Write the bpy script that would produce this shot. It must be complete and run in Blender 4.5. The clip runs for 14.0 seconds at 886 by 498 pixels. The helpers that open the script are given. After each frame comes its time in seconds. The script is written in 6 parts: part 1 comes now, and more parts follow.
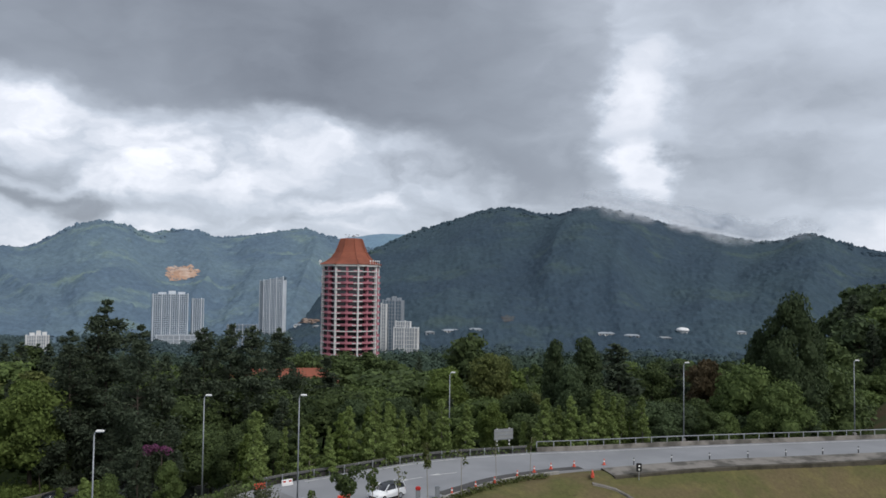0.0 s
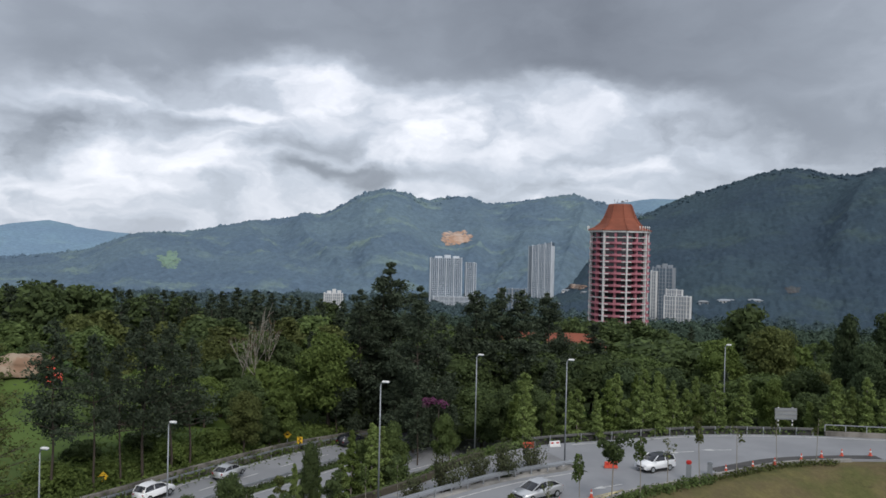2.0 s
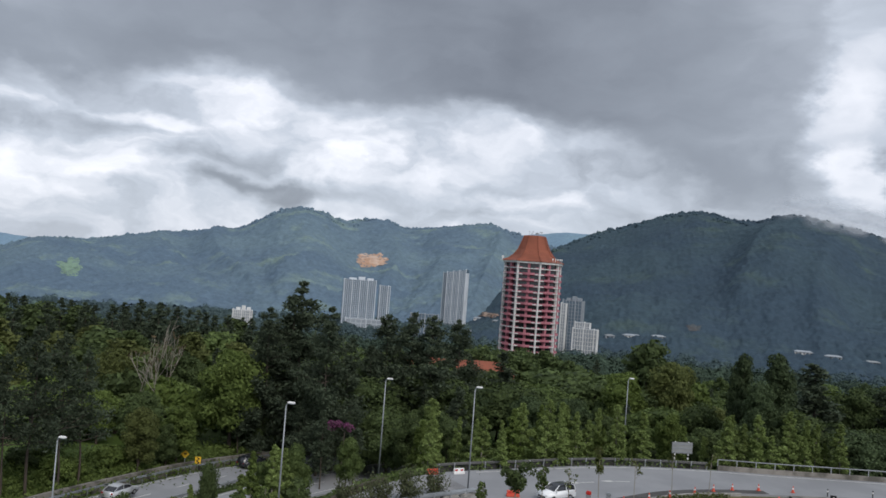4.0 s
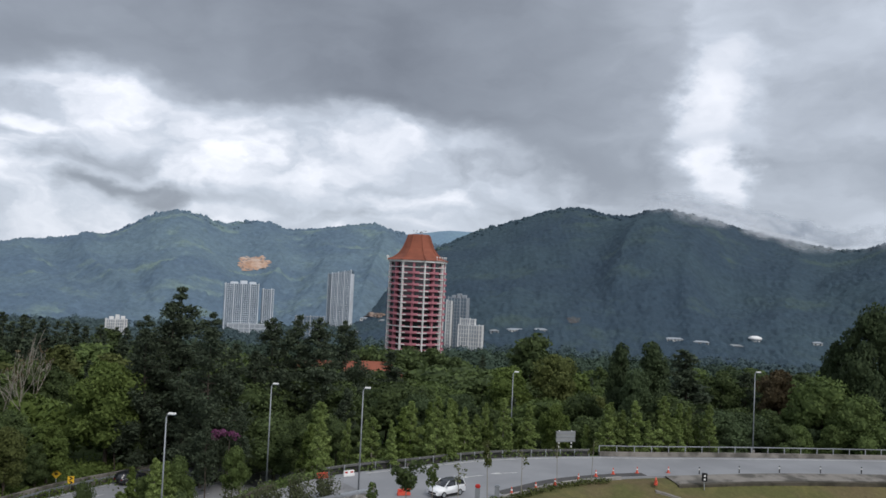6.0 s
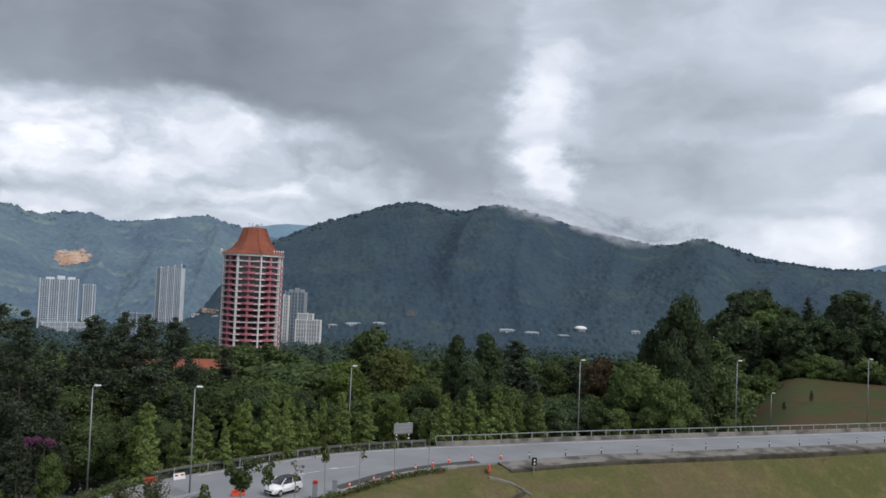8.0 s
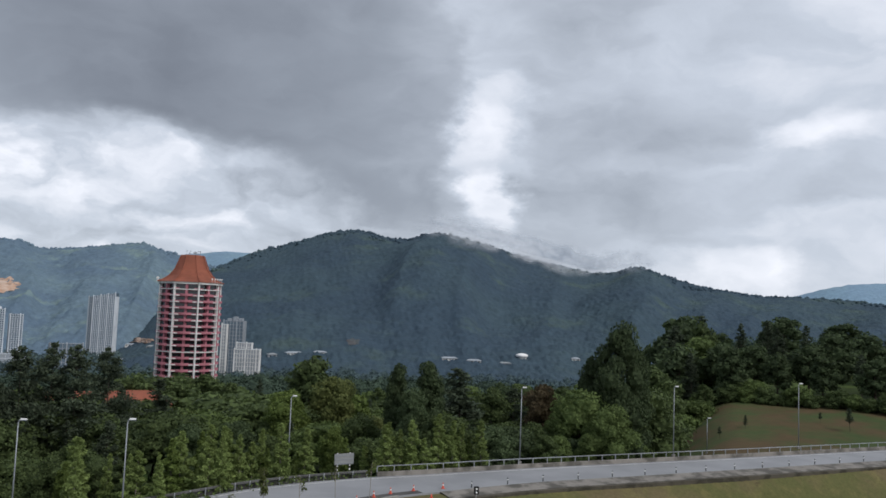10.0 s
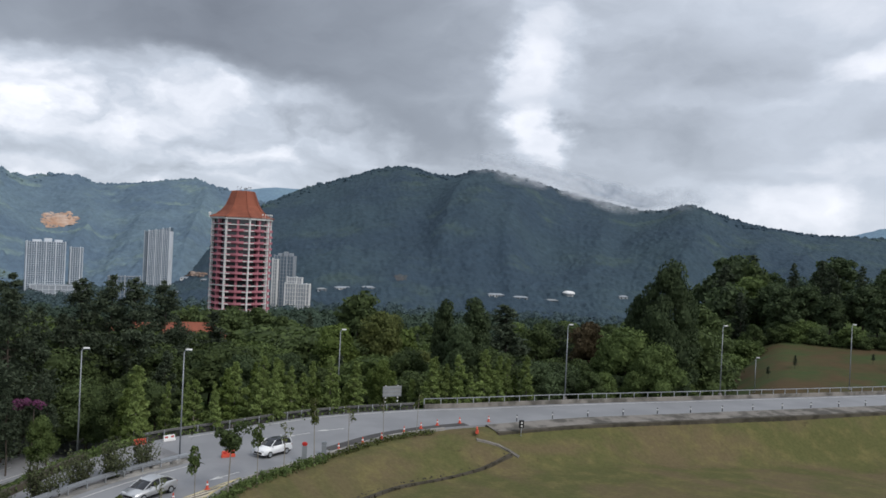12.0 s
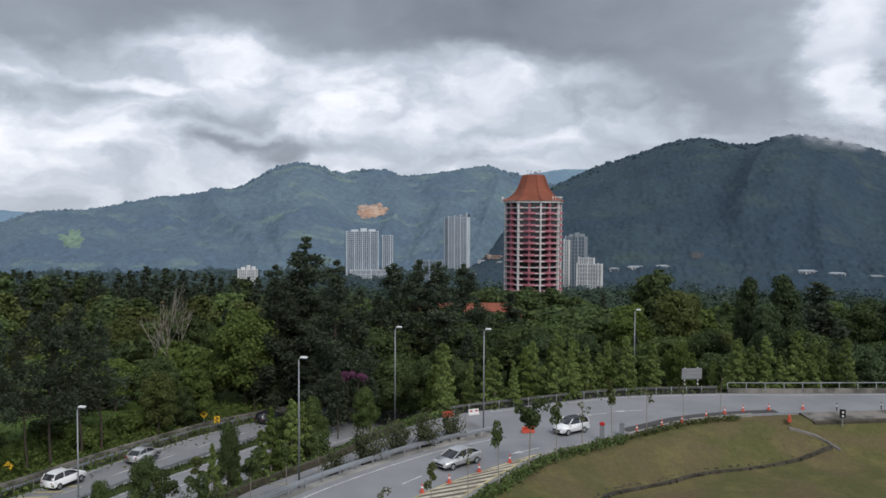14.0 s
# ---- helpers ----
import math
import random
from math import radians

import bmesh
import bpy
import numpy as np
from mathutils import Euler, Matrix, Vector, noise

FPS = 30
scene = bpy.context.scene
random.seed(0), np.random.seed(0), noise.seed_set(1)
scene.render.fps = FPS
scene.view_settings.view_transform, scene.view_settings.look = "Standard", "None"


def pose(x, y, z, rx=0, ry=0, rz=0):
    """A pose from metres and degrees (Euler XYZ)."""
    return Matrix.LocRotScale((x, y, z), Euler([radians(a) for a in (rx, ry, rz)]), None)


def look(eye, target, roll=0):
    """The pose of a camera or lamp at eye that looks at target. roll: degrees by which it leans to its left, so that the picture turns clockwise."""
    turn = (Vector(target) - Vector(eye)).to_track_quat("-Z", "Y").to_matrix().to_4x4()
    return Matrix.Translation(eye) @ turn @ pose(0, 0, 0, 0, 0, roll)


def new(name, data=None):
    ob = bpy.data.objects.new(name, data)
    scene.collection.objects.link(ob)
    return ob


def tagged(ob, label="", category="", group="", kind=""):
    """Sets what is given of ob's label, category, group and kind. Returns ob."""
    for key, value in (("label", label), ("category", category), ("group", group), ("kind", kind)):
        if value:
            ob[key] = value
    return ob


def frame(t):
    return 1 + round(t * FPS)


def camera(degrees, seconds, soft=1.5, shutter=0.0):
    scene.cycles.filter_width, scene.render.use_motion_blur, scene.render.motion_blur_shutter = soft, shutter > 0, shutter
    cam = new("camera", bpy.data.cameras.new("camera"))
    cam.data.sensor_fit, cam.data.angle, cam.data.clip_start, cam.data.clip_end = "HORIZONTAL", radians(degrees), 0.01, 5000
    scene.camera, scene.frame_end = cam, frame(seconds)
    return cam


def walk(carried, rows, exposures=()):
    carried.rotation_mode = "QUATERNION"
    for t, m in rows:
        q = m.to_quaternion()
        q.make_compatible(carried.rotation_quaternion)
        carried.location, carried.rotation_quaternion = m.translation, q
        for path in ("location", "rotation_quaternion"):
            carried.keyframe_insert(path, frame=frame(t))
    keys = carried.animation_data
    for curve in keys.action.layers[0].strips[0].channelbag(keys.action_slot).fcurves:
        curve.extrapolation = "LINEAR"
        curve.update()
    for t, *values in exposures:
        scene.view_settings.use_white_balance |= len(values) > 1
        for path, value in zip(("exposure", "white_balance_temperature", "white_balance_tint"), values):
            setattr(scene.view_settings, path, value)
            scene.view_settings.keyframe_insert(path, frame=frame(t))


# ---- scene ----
cam = camera(58.38, 14.0, soft=1.6)
EYE = 22.0
# seconds, yaw, pitch, roll: the camera pans by hand from one high spot
ROWS = [
    (0.0, 0.00, 2.51, -0.74),
    (0.5, 10.60, 3.10, -1.52),
    (1.0, 12.70, 1.74, -2.27),
    (1.5, 14.13, 0.46, -2.21),
    (2.0, 19.17, -0.30, -1.32),
    (2.5, 21.05, -3.29, -1.09),
    (3.0, 23.36, -6.00, -1.01),
    (3.5, 20.75, -3.23, -2.65),
    (4.0, 13.04, 1.73, -4.39),
    (6.5, 3.14, 2.16, -2.42),
    (7.0, -0.12, 2.15, -2.16),
    (7.5, -4.41, 2.13, -2.30),
    (8.0, -6.86, 2.29, -2.42),
    (8.5, -7.61, 3.31, -2.50),
    (9.0, -9.56, 4.66, -2.44),
    (11.5, -11.41, 1.81, -2.43),
    (12.0, -7.64, -0.24, -2.70),
    (12.5, -2.90, -1.17, -2.57),
    (13.0, 0.09, -1.30, -2.06),
    (13.5, 5.04, -1.17, -1.19),
    (14.0, 13.11, -2.20, -0.27),
]
walk(cam, [(t, pose(0, 0, EYE, 90 + pitch, roll, yaw)) for t, yaw, pitch, roll in ROWS],
     exposures=[(t, stops, 6500, 12) for t, stops in ((0.0, 0.58), (0.5, 0.44), (1.0, 0.44), (2.0, 0.56), (2.5, 0.5), (3.0, 0.65), (3.5, 0.72), (4.0, 0.57), (6.5, 0.6), (9.0, 0.6), (11.5, 0.52), (12.5, 0.7), (13.5, 0.7), (14.0, 0.52))])

# ---------------------------------------------------------------- light
SUN_AZ, SUN_EL = -140.0, 44.0      # behind the camera, over its shoulder, veiled by cloud


def direction(az, el):
    """Unit vector; az in degrees to the left of +y, el upwards."""
    a, e = radians(az), radians(el)
    return Vector((-math.sin(a) * math.cos(e), math.cos(a) * math.cos(e), math.sin(e)))


def spot(az, el, d):
    """The place seen from the eye at az, el, at the level distance d."""
    a = radians(az)
    return Vector((-math.sin(a) * d, math.cos(a) * d, EYE + d * math.tan(radians(el))))


class Nodes:
    """Short notation for node trees."""

    def __init__(self, tree):
        self.tree = tree
        tree.nodes.clear()

    def add(self, kind, **values):
        n = self.tree.nodes.new(kind)
        for k, v in values.items():
            setattr(n, k, v)
        return n

    def put(self, socket, value):
        if isinstance(value, bpy.types.NodeSocket):
            self.tree.links.new(value, socket)
        elif value is not None:
            socket.default_value = value

    def math(self, op, a, b=0.0, c=None, clamp=False):
        n = self.add("ShaderNodeMath", operation=op, use_clamp=clamp)
        self.put(n.inputs[0], a)
        self.put(n.inputs[1], b)
        if c is not None:
            self.put(n.inputs[2], c)
        return n.outputs[0]

    def smooth(self, x, lo, hi):
        n = self.add("ShaderNodeMapRange", interpolation_type="SMOOTHSTEP")
        for s, v in zip(n.inputs, (x, lo, hi, 0.0, 1.0)):
            self.put(s, v)
        return n.outputs[0]

    def noise(self, vector, scale, detail=4.0, rough=0.55, distort=0.0):
        n = self.add("ShaderNodeTexNoise")
        self.put(n.inputs["Vector"], vector)
        n.inputs["Scale"].default_value = scale
        n.inputs["Detail"].default_value = detail
        n.inputs["Roughness"].default_value = rough
        n.inputs["Distortion"].default_value = distort
        return n.outputs["Fac"]

    def mix(self, fac, a, b, blend="MIX"):
        n = self.add("ShaderNodeMix", data_type="RGBA", blend_type=blend)
        self.put(n.inputs["Factor"], fac)
        self.put(n.inputs["A"], (*a, 1) if isinstance(a, tuple) and len(a) == 3 else a)
        self.put(n.inputs["B"], (*b, 1) if isinstance(b, tuple) and len(b) == 3 else b)
        return n.outputs["Result"]

    def vec(self, x, y, z):
        n = self.add("ShaderNodeCombineXYZ")
        for s, v in zip(n.inputs, (x, y, z)):
            self.put(s, v)
        return n.outputs[0]


def make_world():
    world = bpy.data.worlds.new("overcast_sky")
    scene.world = world
    world.use_nodes = True
    N = Nodes(world.node_tree)
    co = N.add("ShaderNodeTexCoord").outputs["Generated"]
    sep = N.add("ShaderNodeSeparateXYZ")
    N.put(sep.inputs[0], co)
    x, y, z = sep.outputs
    deg = 180 / math.pi
    az = N.math("MULTIPLY", N.math("ARCTAN2", N.math("MULTIPLY", x, -1.0), y), deg)
    el = N.math("MULTIPLY", N.math("ARCSINE", z), deg)
    flat = N.vec(N.math("MULTIPLY", az, 0.6), el, 0.0)

    def shifted(x, y, z):
        n = N.add("ShaderNodeVectorMath", operation="ADD")
        N.put(n.inputs[0], flat)
        n.inputs[1].default_value = (x, y, z)
        return n.outputs[0]

    # wind-torn edges: shift the layout by noise before shaping the banks
    wx = N.math("MULTIPLY", N.math("SUBTRACT", N.noise(shifted(3, 8, 1), 0.26, 6.0, 0.58), 0.5), 9.0)
    wy = N.math("MULTIPLY", N.math("SUBTRACT", N.noise(shifted(31, 17, 5), 0.2, 5.0, 0.52), 0.5), 6.5)
    a = N.math("ADD", az, wx)
    e = N.math("ADD", el, wy)

    def profile(x, table, top):
        """A smooth curve through (x, value) pairs, x in degrees from -60 to 60."""
        r = N.add("ShaderNodeValToRGB")
        r.color_ramp.interpolation = "B_SPLINE"
        N.put(r.inputs[0], N.math("DIVIDE", N.math("ADD", x, 60.0), 120.0))
        pts = sorted(table)
        els = r.color_ramp.elements
        els[0].position, els[1].position = (pts[0][0] + 60) / 120, (pts[-1][0] + 60) / 120
        for p, v in pts[1:-1]:
            els.new((p + 60) / 120)
        for q, (p, v) in zip(els, pts):
            q.color = (v / top, v / top, v / top, 1)
        return N.math("MULTIPLY", r.outputs["Color"], top)

    def blob(ca, ce, ra, re, soft=0.7):
        da = N.math("DIVIDE", N.math("SUBTRACT", a, ca), ra)
        de = N.math("DIVIDE", N.math("SUBTRACT", e, ce), re)
        r = N.math("SQRT", N.math("ADD", N.math("MULTIPLY", da, da), N.math("MULTIPLY", de, de)))
        return N.math("SUBTRACT", 1.0, N.smooth(r, 1.0 - soft, 1.0 + soft * 0.5))

    def blend(t, p, q):
        return N.math("ADD", p, N.math("MULTIPLY", t, N.math("SUBTRACT", q, p)))

    puff = N.math("SUBTRACT", N.noise(N.vec(N.math("MULTIPLY", a, 0.16), N.math("MULTIPLY", e, 0.34), 2.0), 1.0, 5.0, 0.5, 0.3), 0.5)
    soft = N.math("SUBTRACT", N.noise(N.vec(N.math("MULTIPLY", az, 0.07), N.math("MULTIPLY", el, 0.13), 7.0), 1.0, 4.0, 0.45, 0.4), 0.5)
    # under the bank: a bright opening, streaked with grey
    low = N.math("ADD", profile(az, OPENING, 1.0), N.math("MULTIPLY", puff, 0.85))
    for ca, ce, ra, re, gain in BANKS:
        low = N.math("ADD", low, N.math("MULTIPLY", blob(ca, ce, ra, re), gain))
    # the dark bank itself, smooth and heavy
    up = N.math("ADD", profile(az, BANK_TONE, 1.0), N.math("ADD", N.math("MULTIPLY", soft, 0.36), N.math("MULTIPLY", puff, 0.2)))
    edge = profile(az, BANK_EDGE, 20.0)
    rise = N.math("SUBTRACT", e, edge)
    west = blend(N.smooth(rise, -1.1, 1.5), low, up)
    # east of the tear: an even grey sheet that brightens away from the mountain
    east = N.math("ADD", profile(az, EAST_TONE, 1.0), N.math("ADD", N.math("MULTIPLY", soft, 0.4), N.math("MULTIPLY", puff, 0.3)))
    for ca, ce, ra, re, gain in EAST_BANKS:
        east = N.math("ADD", east, N.math("MULTIPLY", blob(ca, ce, ra, re), gain))
    v = blend(N.smooth(a, -9.8, -12.4), west, east)
    v = blend(N.smooth(el, 20.0, 34.0), v, N.math("ADD", 0.46, N.math("MULTIPLY", soft, 0.3)))
    ramp = N.add("ShaderNodeValToRGB")
    N.put(ramp.inputs[0], v)
    stops = ramp.color_ramp.elements
    stops[0].position, stops[0].color = 0.0, (0.105, 0.119, 0.142, 1)
    stops[1].position, stops[1].color = 1.0, (0.755, 0.76, 0.785, 1)
    for pos, c in ((0.25, (0.185, 0.209, 0.243)), (0.5, (0.335, 0.373, 0.424)), (0.72, (0.555, 0.578, 0.62))):
        stops.new(pos).color = (*c, 1)
    sky = N.add("ShaderNodeTexSky", sky_type="NISHITA", sun_disc=False)
    sky.sun_elevation, sky.sun_rotation = radians(SUN_EL), radians(-SUN_AZ)
    clear = N.add("ShaderNodeBackground")
    N.put(clear.inputs["Color"], sky.outputs["Color"])
    clear.inputs["Strength"].default_value = 0.05
    cloud = N.add("ShaderNodeBackground")
    N.put(cloud.inputs["Color"], ramp.outputs["Color"])
    cloud.inputs["Strength"].default_value = 1.2
    both = N.add("ShaderNodeMixShader")
    both.inputs[0].default_value = 0.93
    N.put(both.inputs[1], clear.outputs[0])
    N.put(both.inputs[2], cloud.outputs[0])
    out = N.add("ShaderNodeOutputWorld")
    N.put(out.inputs["Surface"], both.outputs[0])


# cloud banks: az, el, half width, half height, brighter (+) or darker (-)
BANKS = [
    (18.5, 7.6, 5, 1.6, 0.12), (28.5, 10.6, 4, 1.6, 0.12), (8, 5.4, 5, 0.9, 0.12), (37, 5.0, 6, 1.0, 0.14), (43, 5.2, 3, 1.0, 0.1),
    (30, 7.0, 6, 0.9, -0.18), (38.5, 7.8, 4, 1.2, -0.2), (47, 6.6, 4, 2.4, -0.2), (24, 5.0, 6, 0.8, -0.2), (33, 9.0, 4, 0.7, 0.12), (50, 3.4, 8, 1.2, 0.06),
]
EAST_BANKS = [(-14.0, 12.4, 3.2, 4.2, 0.22), (-14.4, 7.8, 1.7, 2.2, 0.26), (-36.5, 12.4, 4, 1.6, 0.16), (-31, 3.6, 4.5, 1.6, 0.14), (-24, 7, 7, 3, -0.06), (-38, 8.5, 4, 1.2, -0.08)]
# lower edge of the dark bank (elevation), its tone, and the tones of the opening and of the eastern sheet, by azimuth
BANK_EDGE = [(-60, 5.0), (-12, 4.6), (-8, 5.8), (-4, 7.4), (0, 8.9), (7, 11.0), (13, 11.6), (21, 10.9), (25, 11.6), (30, 13.0), (33, 12.0), (38, 11.0), (44, 9.4), (50, 9.0), (60, 10.0)]
BANK_TONE = [(-60, 0.3), (-10, 0.32), (-5, 0.22), (4, 0.12), (14, 0.1), (24, 0.15), (32, 0.24), (44, 0.24), (60, 0.3)]
OPENING = [(-60, 0.4), (-8, 0.36), (0, 0.42), (6, 0.5), (14, 0.55), (24, 0.55), (34, 0.54), (46, 0.54), (60, 0.55)]
EAST_TONE = [(-60, 0.54), (-44, 0.54), (-36, 0.52), (-30, 0.48), (-22, 0.43), (-16, 0.42), (-10, 0.42), (60, 0.4)]
make_world()
sun = new("sun", bpy.data.lights.new("sun", "SUN"))
sun.data.energy, sun.data.angle, sun.data.color = 1.4, radians(25), (1.0, 0.97, 0.92)
sun.matrix_world = look(direction(SUN_AZ, SUN_EL) * 100, (0, 0, 0))
scene.view_settings.exposure = 0.62

# ---------------------------------------------------------------- materials


def material(name, color, rough=0.8, metal=0.0, vary=0.25, scale=1.0, bump=0.0, bump_scale=12.0, second=None, patch=0.15,
             per_object=0.0, island=0.0, spec=0.3):
    """Principled surface with variation at two scales, in metres."""
    m = bpy.data.materials.new(name)
    m.use_nodes = True
    N = Nodes(m.node_tree)
    bs = N.add("ShaderNodeBsdfPrincipled")
    co = N.add("ShaderNodeTexCoord").outputs["Object"]
    big = N.noise(co, patch, 4.0, 0.6)
    small = N.noise(co, scale, 5.0, 0.65)
    base = N.mix(N.smooth(big, 0.4, 0.62), color, second or tuple(c * (1 - vary) for c in color))
    grey = N.math("ADD", 1.0 - vary * 0.5, N.math("MULTIPLY", small, vary))
    if per_object:
        grey = N.math("MULTIPLY", grey, N.math("ADD", 1 - per_object / 2, N.math("MULTIPLY", N.add("ShaderNodeObjectInfo").outputs["Random"], per_object)))
    if island:
        grey = N.math("MULTIPLY", grey, N.math("ADD", 1 - island / 2, N.math("MULTIPLY", N.add("ShaderNodeNewGeometry").outputs["Random Per Island"], island)))
    tint = N.add("ShaderNodeVectorMath", operation="SCALE")
    N.put(tint.inputs[0], base)
    N.put(tint.inputs["Scale"], grey)
    N.put(bs.inputs["Base Color"], tint.outputs[0])
    N.put(bs.inputs["Roughness"], N.math("ADD", rough - 0.06, N.math("MULTIPLY", small, 0.12), clamp=True))
    bs.inputs["Metallic"].default_value = metal
    bs.inputs["Specular IOR Level"].default_value = spec
    if bump:
        b = N.add("ShaderNodeBump")
        b.inputs["Strength"].default_value = min(1.0, bump)
        b.inputs["Distance"].default_value = bump * 0.3
        N.put(b.inputs["Height"], N.noise(co, bump_scale, 6.0, 0.7))
        N.put(bs.inputs["Normal"], b.outputs[0])
    out = N.add("ShaderNodeOutputMaterial")
    N.put(out.inputs[0], bs.outputs[0])
    return m


def leaf_material(name, color, second, per_object=0.35, island=0.5):
    """Leaves: two greens mixed per leaf clump, some light let through."""
    m = bpy.data.materials.new(name)
    m.use_nodes = True
    N = Nodes(m.node_tree)
    rnd = N.add("ShaderNodeNewGeometry").outputs["Random Per Island"]
    co = N.add("ShaderNodeTexCoord").outputs["Object"]
    obj = N.add("ShaderNodeObjectInfo").outputs["Random"]
    mixf = N.math("ADD", N.math("MULTIPLY", rnd, 0.5), N.math("MULTIPLY", N.noise(co, 0.45, 3.0), 0.6), clamp=True)
    c = N.mix(mixf, color, second)
    gain = N.math("MULTIPLY", N.math("ADD", 1 - per_object / 2, N.math("MULTIPLY", obj, per_object)),
                  N.math("ADD", 1 - island / 2, N.math("MULTIPLY", rnd, island)))
    s = N.add("ShaderNodeVectorMath", operation="SCALE")
    N.put(s.inputs[0], c)
    N.put(s.inputs["Scale"], gain)
    bs = N.add("ShaderNodeBsdfPrincipled")
    N.put(bs.inputs["Base Color"], s.outputs[0])
    bs.inputs["Roughness"].default_value = 0.7
    bs.inputs["Specular IOR Level"].default_value = 0.12
    tr = N.add("ShaderNodeBsdfTranslucent")
    N.put(tr.inputs["Color"], s.outputs[0])
    mx = N.add("ShaderNodeMixShader")
    mx.inputs[0].default_value = 0.3
    N.put(mx.inputs[1], bs.outputs[0])
    N.put(mx.inputs[2], tr.outputs[0])
    out = N.add("ShaderNodeOutputMaterial")
    N.put(out.inputs[0], mx.outputs[0])
    return m


def lawn_material(name):
    """Thin dry grass: green and straw patches, bare dark spots, mowing-worn mottle."""
    m = bpy.data.materials.new(name)
    m.use_nodes = True
    N = Nodes(m.node_tree)
    co = N.add("ShaderNodeTexCoord").outputs["Object"]
    a = N.smooth(N.noise(co, 0.06, 5.0, 0.6, 0.8), 0.42, 0.6)
    b = N.smooth(N.noise(co, 0.35, 6.0, 0.65), 0.45, 0.7)
    c = N.mix(a, (0.09, 0.092, 0.036), (0.12, 0.096, 0.052))
    c = N.mix(N.math("MULTIPLY", b, 0.7), c, (0.15, 0.13, 0.055))
    dirt = N.smooth(N.noise(co, 0.16, 6.0, 0.7, 1.2), 0.63, 0.72)
    c = N.mix(N.math("MULTIPLY", dirt, 0.75), c, (0.06, 0.045, 0.028))
    g = N.math("ADD", 0.45, N.math("MULTIPLY", N.noise(co, 2.2, 7.0, 0.78), 1.1))
    s = N.add("ShaderNodeVectorMath", operation="SCALE")
    N.put(s.inputs[0], c)
    N.put(s.inputs["Scale"], g)
    bs = N.add("ShaderNodeBsdfPrincipled")
    N.put(bs.inputs["Base Color"], s.outputs[0])
    bs.inputs["Roughness"].default_value = 0.95
    bs.inputs["Specular IOR Level"].default_value = 0.1
    bp = N.add("ShaderNodeBump")
    bp.inputs["Strength"].default_value = 0.5
    bp.inputs["Distance"].default_value = 0.12
    N.put(bp.inputs["Height"], N.noise(co, 5.0, 7.0, 0.75))
    N.put(bs.inputs["Normal"], bp.outputs[0])
    out = N.add("ShaderNodeOutputMaterial")
    N.put(out.inputs[0], bs.outputs[0])
    return m


def glass_material(name, color, rough=0.12):
    m = bpy.data.materials.new(name)
    m.use_nodes = True
    bs = m.node_tree.nodes["Principled BSDF"]
    bs.inputs["Base Color"].default_value = (*color, 1)
    bs.inputs["Roughness"].default_value = rough
    bs.inputs["Specular IOR Level"].default_value = 0.7
    return m


ASPHALT = material("asphalt", (0.25, 0.255, 0.265), 0.75, vary=0.18, scale=3.0, bump=0.06, bump_scale=30, second=(0.215, 0.22, 0.23), patch=0.12)
OLD_ASPHALT = material("old_asphalt", (0.25, 0.25, 0.255), 0.8, vary=0.3, scale=2.0, bump=0.08, bump_scale=20, patch=0.2)
DARK_ASPHALT = material("dark_asphalt", (0.075, 0.072, 0.07), 0.85, vary=0.35, scale=1.5, bump=0.1, bump_scale=15, patch=0.3)
CONCRETE = material("concrete", (0.32, 0.31, 0.29), 0.85, vary=0.4, scale=1.2, bump=0.08, bump_scale=10, second=(0.17, 0.165, 0.155), patch=0.25)
STAINED = material("stained_concrete", (0.2, 0.185, 0.165), 0.9, vary=0.5, scale=0.9, bump=0.12, bump_scale=8, second=(0.08, 0.075, 0.065), patch=0.35)
WHITE_LINE = material("road_paint_white", (0.62, 0.62, 0.6), 0.7, vary=0.3, scale=4, patch=0.8)
YELLOW_LINE = material("road_paint_yellow", (0.52, 0.44, 0.22), 0.7, vary=0.35, scale=3, patch=0.6)
# darker, duller steel for the outer bend's rail
DARK_STEEL = material("weathered_steel", (0.13, 0.13, 0.125), 0.7, 0.1, vary=0.3, scale=2)
STEEL = material("galvanised_steel", (0.42, 0.44, 0.46), 0.45, 0.7, vary=0.2, scale=2)
PAINT_STEEL = material("grey_painted_steel", (0.28, 0.30, 0.32), 0.5, 0.4, vary=0.2, scale=3)
ORANGE = material("orange_plastic", (0.62, 0.10, 0.06), 0.5, vary=0.2, scale=4)
BLACK = material("black_paint", (0.015, 0.015, 0.016), 0.5, vary=0.2, scale=4)
WHITE = material("white_paint", (0.75, 0.75, 0.74), 0.6, vary=0.12, scale=2)
YELLOW = material("yellow_sign", (0.75, 0.45, 0.03), 0.5, vary=0.12, scale=3)
RED = material("red_paint", (0.45, 0.03, 0.025), 0.5, vary=0.2, scale=3)
GRASS = lawn_material("dry_lawn")
# dark brown stone tone for the drain, gutter edge and slip road wall
DARK_STONE = material("mossy_stone", (0.075, 0.066, 0.05), 0.95, vary=0.5, scale=2.0, bump=0.2, bump_scale=6, second=(0.035, 0.032, 0.022), patch=0.5)
PANEL_BACK = material("dull_aluminium", (0.24, 0.25, 0.25), 0.6, 0.0, vary=0.2, scale=2)
BARK = material("bark", (0.075, 0.06, 0.048), 0.9, vary=0.4, scale=3, bump=0.2, bump_scale=6)
PALE_BARK = material("pale_bark", (0.26, 0.235, 0.2), 0.9, vary=0.3, scale=3)

# ---------------------------------------------------------------- mesh helpers


